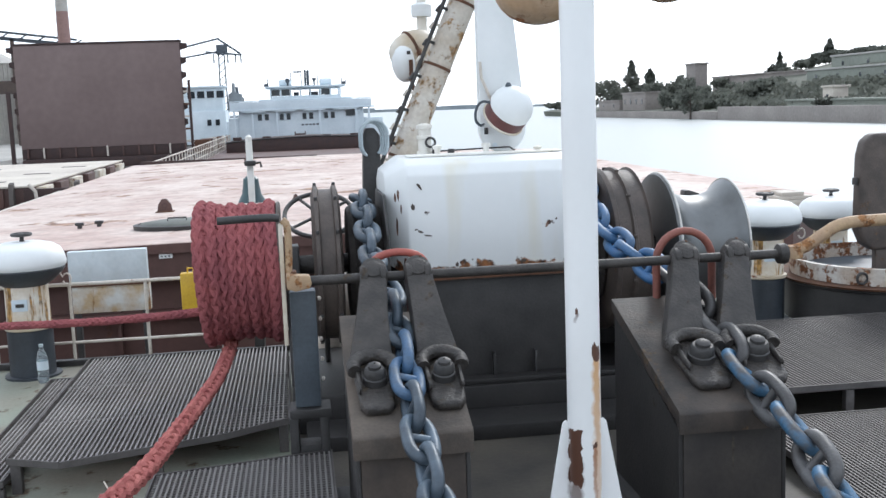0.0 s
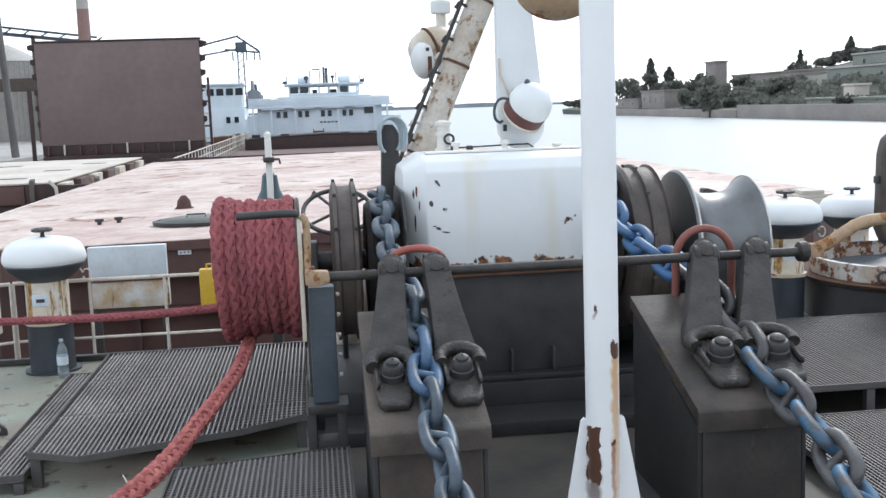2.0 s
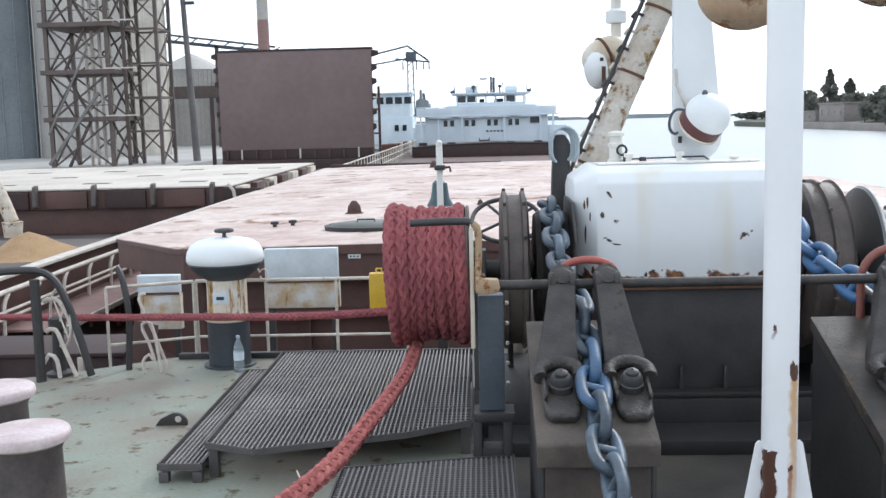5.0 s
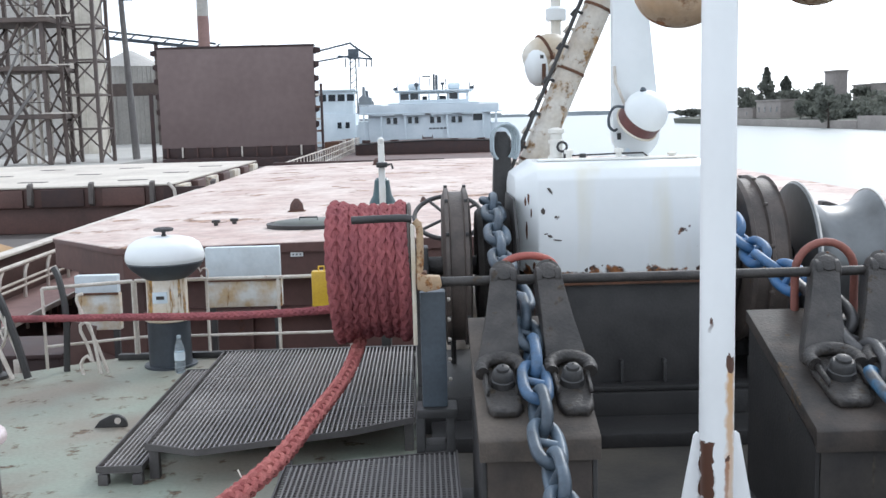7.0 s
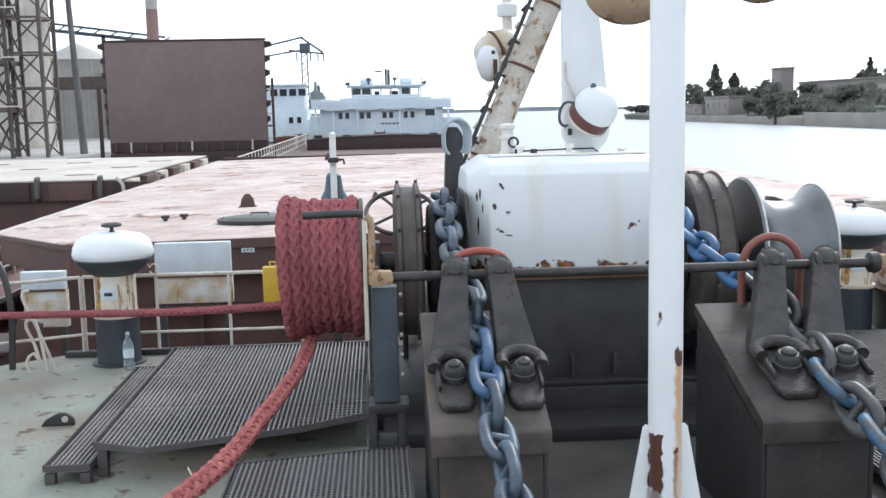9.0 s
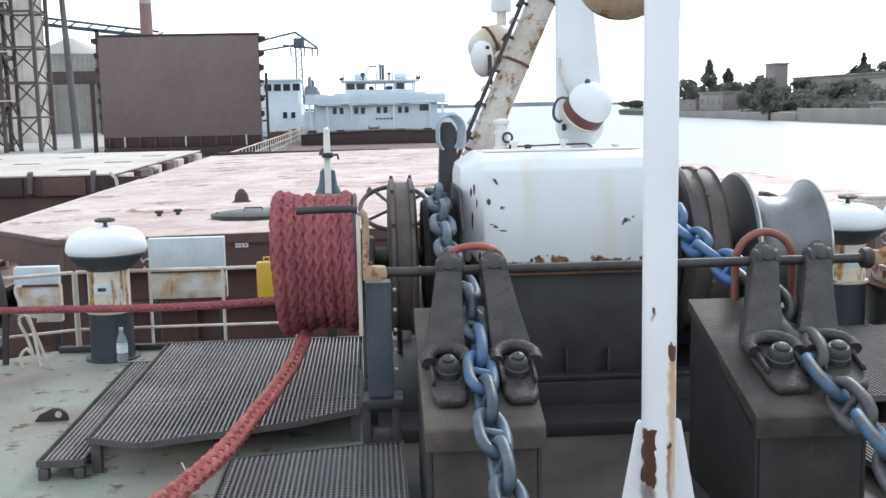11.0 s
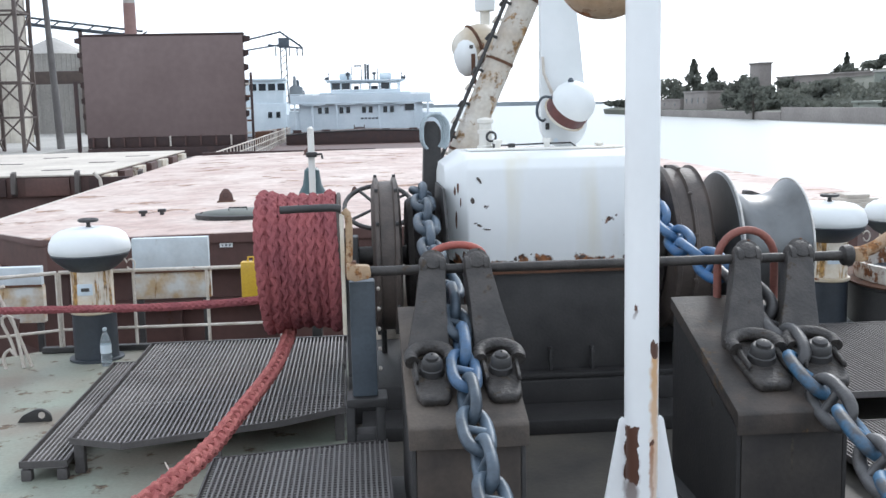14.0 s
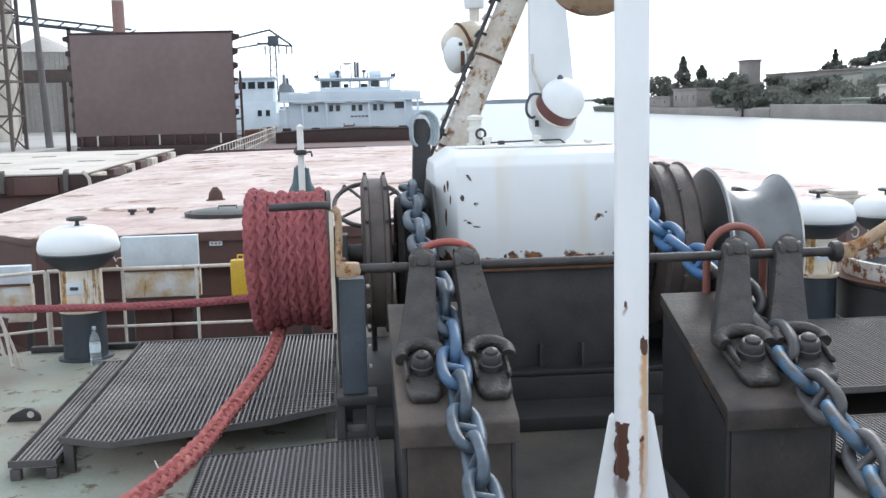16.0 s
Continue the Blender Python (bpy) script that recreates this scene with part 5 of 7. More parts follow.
def add_stains(mat, specks, glow=(0.62, 0.50, 0.18)):
    """Rust eating in from the lower edge (object z) and a few faint ochre runs."""
    n, l = mat.node_tree.nodes, mat.node_tree.links
    bsdf = n["Principled BSDF"]
    old = bsdf.inputs["Base Color"].links[0].from_socket
    co = n.new("ShaderNodeTexCoord")
    sep = n.new("ShaderNodeSeparateXYZ")
    l.new(co.outputs["Object"], sep.inputs["Vector"])
    nz = n.new("ShaderNodeTexNoise")
    nz.inputs["Scale"].default_value, nz.inputs["Detail"].default_value = 9, 8
    l.new(co.outputs["Object"], nz.inputs["Vector"])
    edge = n.new("ShaderNodeMapRange")
    edge.inputs["From Min"].default_value, edge.inputs["From Max"].default_value = 1.03, 1.22
    edge.inputs["To Min"].default_value, edge.inputs["To Max"].default_value = 0.56, -0.05
    l.new(sep.outputs["Z"], edge.inputs["Value"])
    add = n.new("ShaderNodeMath")
    add.operation = "ADD"
    l.new(edge.outputs["Result"], add.inputs[0])
    l.new(nz.outputs["Fac"], add.inputs[1])
    th = n.new("ShaderNodeValToRGB")
    th.color_ramp.elements[0].position, th.color_ramp.elements[1].position = 0.80, 0.86
    l.new(add.outputs[0], th.inputs["Fac"])
    rc = n.new("ShaderNodeTexNoise")
    rc.inputs["Scale"].default_value = 22
    l.new(co.outputs["Object"], rc.inputs["Vector"])
    rr = n.new("ShaderNodeValToRGB")
    rr.color_ramp.elements[0].color, rr.color_ramp.elements[1].color = (0.045, 0.022, 0.016, 1), (0.34, 0.14, 0.05, 1)
    rr.color_ramp.elements[0].position, rr.color_ramp.elements[1].position = 0.40, 0.68
    l.new(rc.outputs["Fac"], rr.inputs["Fac"])
    # ochre runs
    mp = n.new("ShaderNodeMapping")
    mp.inputs["Scale"].default_value = (2.6, 2.6, 0.35)
    l.new(co.outputs["Object"], mp.inputs["Vector"])
    run = n.new("ShaderNodeTexNoise")
    run.inputs["Scale"].default_value, run.inputs["Detail"].default_value = 1.6, 3
    l.new(mp.outputs["Vector"], run.inputs["Vector"])
    rt = n.new("ShaderNodeMapRange")
    rt.inputs["From Min"].default_value, rt.inputs["From Max"].default_value = 0.52, 0.78
    rt.inputs["To Max"].default_value = 0.3
    l.new(run.outputs["Fac"], rt.inputs["Value"])
    m1 = n.new("ShaderNodeMix")
    m1.data_type = "RGBA"
    m1.inputs["B"].default_value = (*glow, 1)
    l.new(rt.outputs["Result"], m1.inputs["Factor"])
    l.new(old, m1.inputs["A"])
    # scratches and chips
    ch = n.new("ShaderNodeTexNoise")
    ch.inputs["Scale"].default_value, ch.inputs["Detail"].default_value = specks, 5
    l.new(co.outputs["Object"], ch.inputs["Vector"])
    ct = n.new("ShaderNodeValToRGB")
    ct.color_ramp.elements[0].position, ct.color_ramp.elements[1].position = 0.70, 0.73
    l.new(ch.outputs["Fac"], ct.inputs["Fac"])
    mx = n.new("ShaderNodeMath")
    mx.operation = "MAXIMUM"
    l.new(th.outputs["Color"], mx.inputs[0])
    l.new(ct.outputs["Color"], mx.inputs[1])
    m2 = n.new("ShaderNodeMix")
    m2.data_type = "RGBA"
    l.new(mx.outputs[0], m2.inputs["Factor"])
    l.new(m1.outputs["Result"], m2.inputs["A"])
    l.new(rr.outputs["Color"], m2.inputs["B"])
    l.new(m2.outputs["Result"], bsdf.inputs["Base Color"])


add_stains(COVER_WHITE, 7.0)
windlass()
# thin sheet over the deck; its colour holds both dirt and shadow
bm = prism(BM(), [(-0.95, -3.0), (4.4, -3.0), (5.2, 2.0), (5.2, 9.3), (-0.15, 9.3), (-0.15, 6.0), (-0.95, 5.6)], "z", 0.0, 0.004)
solo("deck_plating", bm, SHADED_DIRTY_DECK, "dirty brown-grey deck plating round the windlass, darkened for shade", "deck", kind="structure", smooth=0)


# ---- chain stoppers on their sloped foundations
ROD_Y, ROD_Z = 5.65, 1.285


def slope_z(y):
    return 0.69 + 0.33 * (y - 4.7)


def foundation(x0, x1, side_mat, top_mat):
    f = thing("stopper_foundation", ((x0 + x1) / 2, 5.2, 0.0), "tall brown-black steel foundation with a sloped worn top", "foundation", "stopper foundations")
    body = prism(BM(), [(4.74, 0.0), (4.74, slope_z(4.74) - 0.075), (5.78, slope_z(5.78) - 0.075), (5.78, 0.0)], "x", x0 + 0.035, x1 - 0.035)
    part("body", bevel_all(body, 0.012), side_mat, f)
    top = prism(BM(), [(4.70, slope_z(4.70) - 0.115), (4.70, slope_z(4.70) - 0.012), (4.712, slope_z(4.712)), (5.8, slope_z(5.8)), (5.8, slope_z(5.8) - 0.07), (4.75, slope_z(4.75) - 0.075)], "x", x0, x1)
    part("top_plate", bevel_all(top, 0.006), top_mat, f, "worn brown top plate")
    for x in (x0 + 0.012, x1 - 0.034):
        part("side_plate", bevel_all(prism(BM(), [(4.745, 0.02), (4.745, slope_z(4.745) - 0.118), (5.78, slope_z(5.78) - 0.078), (5.78, 0.02)], "x", x, x + 0.022), 0.004), DEEP_BLACK if x0 > 1 else BLACK, f, "black side plate")
    part("foot_plate", box(BM(), (x0 - 0.06, 4.66, 0.0), (x1 + 0.06, 5.9, 0.02), 0.004), BLACK, f)
    return f


foundation(0.172, 0.742, FOUND_SIDE, PLINTH)
# the far foundation gets darker, streakier plates than the near one
foundation(1.750, 2.330, FOUND_DARK, TOP_DARK)


def stopper_arm(parent, top_x, foot_x, cheek):
    """A cast arm from the pin down to its foot on the slope."""
    top = Vector((top_x, ROD_Y, ROD_Z))
    foot = Vector((foot_x, 5.30, slope_z(5.30)))
    d = (top - foot)
    up = d.normalized()
    side = Vector((1, 0, 0)) - up * up.x
    side.normalize()
    out = side.cross(up)
    m = Matrix((side, up, out)).transposed().to_4x4()
    m.translation = foot
    L = d.length
    half = [(-0.118, -0.06), (-0.108, 0.02), (-0.084, L * 0.5), (-0.072, L * 0.92)]
    crown = [(0.072 * math.cos(radians(a)), L + 0.015 + 0.072 * math.sin(radians(a))) for a in range(180, -1, -20)]
    outline = half + crown + [(-u, v) for u, v in half[::-1]]
    b = prism(BM(), outline, "z", -0.075, 0.075)
    bevel_all(b, 0.018, 2, 40)
    bmesh.ops.transform(b, matrix=m, verts=b.verts)
    arm = part("arm", b, CAST, parent)
    for dx, r in ((-0.05, 0.062), (0.05, 0.062)):
        part("boss", lathe(BM(), [(r - 0.012, -0.022), (r, -0.014), (r, 0.014), (r - 0.012, 0.022)], (top.x + dx, top.y - 0.03, top.z + 0.012), "x", 18), CAST, arm)
    eye = lathe(BM(), [(0.052, 0.07), (0.052, 0.082), (0.044, 0.088)], (0, L + 0.005, 0), "z", 18)
    bmesh.ops.transform(eye, matrix=m, verts=eye.verts)
    part("eye_boss", eye, CAST, arm)
    part("grease_nipple", lathe(BM(), [(0.014, 0.0), (0.014, 0.02), (0.007, 0.034)], (top.x + 0.02, top.y, top.z + 0.075), "z", 8), RUST, arm)
    # hinged foot: arched lug with a big bolt, facing the bow
    nrm = Vector((0, -0.33, 1)).normalized()
    along = Vector((0, 1, 0.33)).normalized()
    fm = Matrix((Vector((1, 0, 0)), along, nrm)).transposed().to_4x4()
    c = Vector((foot_x, 5.06, slope_z(5.06)))
    fm.translation = c
    w = cheek
    lug_out = [(-0.62 * w, -0.225), (0.62 * w, -0.225), (0.86 * w, -0.175), (w, 0.06)] + [(w * math.cos(radians(a)), 0.09 + 0.11 * math.sin(radians(a))) for a in range(20, 180, 20)] + [(-w, 0.06), (-0.86 * w, -0.175)]
    plate = prism(BM(), lug_out, "z", 0.0, 0.052)
    bevel_all(plate, 0.024, 3)
    bmesh.ops.transform(plate, matrix=fm, verts=plate.verts)
    base = part("foot_plate", plate, FOOT_GRIME, parent)
    arch = tube(BM(), [fm @ p for p in [Vector((1.05 * w * math.cos(radians(a)), 0.09 + 0.11 * math.sin(radians(a)), 0.085)) for a in range(200, -21, -20)]], 0.036, 10)
    part("arch", arch, FOOT_GRIME, base)
    for sx in (-1, 1):
        rib = prism(BM(), [(sx * w * 0.72, -0.10), (sx * w * 0.90, -0.12), (sx * w * 0.98, 0.10), (sx * w * 0.72, 0.12)], "z", 0.05, 0.088)
        bevel_all(rib, 0.017, 3)
        bmesh.ops.transform(rib, matrix=fm, verts=rib.verts)
        part("cheek", rib, FOOT_GRIME, base)
    r = 0.55 * w
    bolt = lathe(BM(), [(r * 1.15, 0.05), (r * 1.1, 0.085), (r, 0.09), (r * 0.96, 0.125), (r * 0.8, 0.138), (0.01, 0.139)], (0, 0.0, 0), "z", 10, closed=False)
    bmesh.ops.transform(bolt, matrix=fm, verts=bolt.verts)
    part("bolt", bolt, BLACK, base)
    stud = lathe(BM(), [(r * 0.62, 0.139), (r * 0.60, 0.152), (r * 0.4, 0.160), (0.005, 0.162)], (0, 0.0, 0), "z", 12, closed=False)
    bmesh.ops.transform(stud, matrix=fm, verts=stud.verts)
    part("stud", stud, BLACK, base)
    for sx in (-1, 1):
        ear = lathe(BM(), [(0.024, -0.02), (0.03, -0.012), (0.03, 0.012), (0.024, 0.02)], (foot_x + sx * w * 1.12, 5.16, slope_z(5.16) + 0.075), "x", 14)
        part("pin_end", ear, CAST, base)


def stopper(xa, xb, fa, fb, label, cheek):
    s = thing("chain_stopper", ((fa + fb) / 2, 5.2, slope_z(5.2)), label, "chain stopper", "chain stoppers")
    stopper_arm(s, xa, fa, cheek)
    stopper_arm(s, xb, fb, cheek)
    return s


stopper(0.364, 0.606, 0.31, 0.655, "dark cast chain stopper with two upright arms", 0.098)
stopper(2.128, 2.430, 1.995, 2.29, "dark grease-caked chain stopper beside the rusty lever", 0.118)

t = thing("operating_rod", (1.4, ROD_Y, ROD_Z), "long black operating rod through both chain stoppers", "rod")
part("rod", lathe(BM(), [(0.027, -0.02), (0.027, 2.70)], (0, ROD_Y, ROD_Z), "x", 14), CAST, t)
part("end_collar", lathe(BM(), [(0.030, 2.69), (0.056, 2.70), (0.062, 2.735), (0.055, 2.75)], (0, ROD_Y, ROD_Z), "x", 16), CAST, t)
part("lever", tube(BM(), smooth_path([(2.72, ROD_Y, ROD_Z), (2.86, ROD_Y, ROD_Z + 0.03), (2.98, ROD_Y, ROD_Z + 0.10), (3.10, ROD_Y, ROD_Z + 0.155), (3.35, ROD_Y, ROD_Z + 0.165), (4.0, ROD_Y, ROD_Z + 0.17)], 0.05), 0.036, 12), YELLOW_RUST, t, "rusty ochre pipe lever")
part("lever_clevis", box(BM(), (2.755, ROD_Y - 0.035, ROD_Z - 0.035), (2.84, ROD_Y + 0.035, ROD_Z + 0.045), 0.015), YELLOW_RUST, t)
part("end_block", bevel_all(prism(BM(), [(-0.105, 1.25), (-0.06, 1.235), (0.02, 1.25), (0.03, 1.275), (0.02, 1.32), (-0.06, 1.325), (-0.105, 1.34)], "y", ROD_Y - 0.04, ROD_Y + 0.04), 0.012), YELLOW_RUST, t)


def hoop(cx, y, r, z0, zc, label):
    pts = [(cx - r, y, z0), (cx - r, y, zc)] + [tuple(p) for p in arc((cx, y, zc), r, 180, 0, 12)][1:-1] + [(cx + r, y, zc), (cx + r, y, z0)]
    h = solo("hoop", tube(BM(), pts, 0.023, 10), HOOP_DULL, label, "hoop", "stopper hoops", base=(cx, y, z0))
    return h


b = tube(BM(), [(0.365, 5.72, 1.0), (0.365, 5.72, 1.33)] + [(0.51 + 0.148 * math.cos(radians(a)), 5.72, 1.335 + 0.072 * math.sin(radians(a))) for a in range(165, 14, -15)] + [(0.655, 5.72, 1.33), (0.655, 5.72, 1.0)], 0.022, 10)
solo("hoop", b, RED_HOOP, "bent red steel hoop over the chain stopper", "hoop", "stopper hoops", base=(0.51, 5.72, 1.0))
hoop(2.19, 5.79, 0.168, 1.0, 1.262, "dull brown-red steel hoop over the chain stopper")

# ---- brake lever post and rope guard at the rod's end
t = thing("lever_post", (-0.02, 5.8, 0.0), "slate-blue steel lever post on a black foot", "post")
part("post", box(BM(), (-0.095, 5.74, 0.555), (0.048, 5.86, 1.215), 0.012), SLATE, t)
part("collar", box(BM(), (-0.13, 5.70, 0.50), (0.10, 5.90, 0.553), 0.01), BLACK, t)
for x in (-0.11, 0.06):
    part("leg", box(BM(), (x - 0.025, 5.72, 0.0), (x + 0.025, 5.88, 0.498), 0.006), BLACK, t)
part("cross_plate", box(BM(), (-0.084, 5.73, 0.14), (0.034, 5.87, 0.34), 0.006), BLACK, t)
for i in range(5):
    part("rivet", lathe(BM(), [(0.012, 0), (0.012, 0.014), (0.004, 0.02)], (0.058, 5.8, 0.7 + i * 0.115), "x", 8), GREY_RAIL, t)

t = thing("guard_rail", (-0.1, 5.68, 0.9), "bent pipe rope guard, black above and ochre rusted below", "guard")
part("bar", tube(BM(), smooth_path([(-0.455, 5.68, 1.632), (-0.30, 5.68, 1.636), (-0.15, 5.68, 1.636), (-0.105, 5.68, 1.615)], 0.03), 0.022, 10), BLACK, t)
part("upright", tube(BM(), smooth_path([(-0.112, 5.68, 1.622), (-0.088, 5.68, 1.59), (-0.085, 5.68, 1.45), (-0.09, 5.68, 1.36), (-0.095, 5.68, 1.27)], 0.03), 0.021, 10), YELLOW_RUST, t)
part("shield", box(BM(), (-0.135, 5.665, 0.93), (-0.112, 5.72, 1.60), 0.006), CREAM_RUST, t)
part("bracket", box(BM(), (-0.11, 5.66, 1.235), (-0.05, 5.745, 1.34), 0.012), RUST, t)



# ---- anchor chains of stud links
def link_mesh(name, d, mat, L=0.314, Wd=0.195):
    a, b_ = L / 2 - d / 2, Wd / 2 - d / 2
    pts = []
    for i in range(28):
        t_ = 2 * math.pi * i / 28
        c, s = math.cos(t_), math.sin(t_)
        pts.append((a * (abs(c) ** 0.75) * (1 if c >= 0 else -1), b_ * (abs(s) ** 0.75) * (1 if s >= 0 else -1), 0))
    b = tube(BM(), pts, d / 2, 10, closed=True)
    tube(b, [(0, -b_, 0), (0, -b_ * 0.4, 0), (0, b_ * 0.4, 0), (0, b_, 0)], d * 0.36, 8)
    me = finish(b, name, 60)
    me.materials.append(mat)
    return me


LINKS = [link_mesh("link", 0.058, CHAIN, 0.345, 0.186), link_mesh("link", 0.058, CHAIN_WORN, 0.345, 0.186)]
HEAVY = [link_mesh("link", 0.064, CHAIN_GREY, 0.368, 0.216), link_mesh("link", 0.060, CHAIN_BLUE, 0.36, 0.20), link_mesh("link", 0.064, CHAIN_MIX, 0.368, 0.216)]


def chain(path, label, links, pitch, anchor, blue, mixed=(), twist=0.0):
    """Links at an even pitch along a path; one link lies at the anchor, the others are counted from it towards the bow."""
    fine = smooth_path(path, 0.005)
    k0 = min(range(len(fine)), key=lambda i: (fine[i] - Vector(anchor)).length)
    step = round(pitch / 0.005)
    first = k0 % (2 * step)
    pts = fine[first::step]
    mid = (k0 - first) // step
    ch = thing("anchor_chain", pts[len(pts) // 2], label, "chain", "anchor chains")
    base = ROOTS[ch.name]
    rng = random.Random(len(pts))
    for i, (p, s, u) in enumerate(frames(pts)):
        d = s.cross(u) * -1
        ang = radians(twist + (90 if i % 2 else 0) + rng.uniform(-7, 7))
        y = s * math.cos(ang) + u * math.sin(ang)
        z = d.cross(y)
        m = Matrix((d, y, z)).transposed().to_4x4()
        m.translation = p - base
        o = new("link", links[1 if i - mid in blue else 2 if i - mid in mixed else 0])
        o.parent = ch
        o.matrix_basis = m
    return ch


chain([(0.43, 7.95, 1.49), (0.43, 7.6, 1.545), (0.42, 7.25, 1.50), (0.415, 6.9, 1.43), (0.41, 6.5, 1.33), (0.42, 6.1, 1.24), (0.475, 5.85, 1.145), (0.468, 5.6, 1.07), (0.482, 5.3, 0.975), (0.467, 5.0, 0.877),
       (0.472, 4.6, 0.722), (0.492, 4.2, 0.575), (0.51, 3.6, 0.35), (0.53, 3.0, 0.12)], "heavy stud-link anchor chain, worn blue-grey paint", LINKS, 0.235, (0.467, 5.0, 0.877), {0, -1}, (), 14)
chain([(2.10, 7.95, 1.49), (2.10, 7.6, 1.545), (2.06, 7.25, 1.46), (2.02, 6.9, 1.352), (2.03, 6.5, 1.27), (2.07, 6.1, 1.20), (2.16, 5.75, 1.10), (2.19, 5.45, 0.99), (2.19, 5.2, 0.91), (2.165, 5.0, 0.845),
       (2.185, 4.75, 0.76), (2.215, 4.45, 0.66), (2.20, 4.2, 0.575), (2.19, 4.0, 0.51), (2.19, 3.4, 0.27), (2.19, 2.9, 0.09)], "heavy stud-link anchor chain, bright blue paint worn to grey", HEAVY, 0.245, (2.17, 4.9, 0.81), set(range(-14, -4)), {0, 2, 4}, 35)


# ---- the red mooring rope
def plait(bm, path, r, pitch, step, deep=0.11, strand=0.43, ks=range(8)):
    """Eight plaited strands round a path: four turn one way, four the other, weaving over and under."""
    pts = smooth_path(path, step) if step else [Vector(p) for p in path]
    fr = frames(pts)
    s_along, total = [0.0], 0.0
    for a, b in zip(pts, pts[1:]):
        total += (b - a).length
        s_along.append(total)
    for k in ks:
        turn = 1 if k % 2 else -1
        ph = 2 * math.pi * (k // 2) / 4 + (0.4 if k % 2 else 0)
        line = []
        for (p, s, u), l in zip(fr, s_along):
            th = ph + turn * 2 * math.pi * l / pitch
            weave = math.cos(4 * math.pi * l / pitch * 2 + (math.pi if k % 2 else 0))
            rr = r * (0.58 + deep * weave)
            line.append(p + (s * math.cos(th) + u * math.sin(th)) * rr)
        tube(bm, line, r * strand, 6)
    return bm


def mooring_rope():
    rp = thing("mooring_rope", (-0.45, AX_Y, AX_Z), "thick faded red plaited mooring rope wound on the drum", "rope")
    rng = random.Random(5)
    n = 8
    for i in range(n):
        x = -0.70 + i * 0.0685
        R_ = 0.436 + rng.uniform(-0.014, 0.014) + {0: 0.034, 1: 0.02, 6: 0.012, 7: 0.03}.get(i, -0.006)
        ring = []
        for k in range(140):
            a = 2 * math.pi * k / 140
            ring.append(Vector((x + 0.01 * math.sin(a * 2 + i) + 0.068 * (k / 140 - 0.5) * 0.6, AX_Y + R_ * math.cos(a), AX_Z - 0.022 + R_ * math.sin(a) * (1.02 + 0.01 * math.sin(3 * a + i)))))
        ring.append(ring[0].copy())
        part("rope_turn", plait(BM(), ring, 0.046, 0.42, 0), ROPE, rp)
    inner = lathe(BM(), [(0.42, -0.72), (0.42, -0.2)], (0, AX_Y, AX_Z), "x", 32)
    part("inner_layer", inner, ROPE, rp)
    for k in range(8):
        part("tail_strand", plait(BM(), [(-0.545, 7.66, 0.615), (-0.561, 7.45, 0.553), (-0.575, 7.2, 0.525), (-0.609, 6.75, 0.499), (-0.661, 6.3, 0.493), (-0.705, 5.9, 0.500), (-0.745, 5.55, 0.508), (-0.782, 5.2, 0.518), (-0.83, 4.9, 0.524), (-0.882, 4.65, 0.531), (-0.94, 4.4, 0.54), (-1.14, 3.6, 0.58), (-1.45, 2.2, 0.60), (-1.8, 0.4, 0.55), (-2.0, -1.6, 0.06)], 0.047, 0.38, 0.02, 0.22, 0.42, [k]), ROPE_PALE, rp, "sun-bleached slack strand of rope")
        part("lead_strand", plait(BM(), [(-0.60, 7.95, 0.785), (-0.80, 7.85, 0.745), (-1.6, 8.25, 0.642), (-2.6, 8.72, 0.565), (-3.984, 9.5, 0.433), (-4.923, 10.3, 0.30), (-7.6, 12.5, -0.1)], 0.033, 0.26, 0.03, 0.13, 0.40, [k]), ROPE, rp, "taut strand of rope")
    part("yarn", tube(BM(), [(-0.89, 4.66, 0.53), (-0.925, 4.66, 0.548), (-0.948, 4.68, 0.588)], 0.004, 5), GREY_RAIL, rp, "pale loose yarn")
    return rp


mooring_rope()


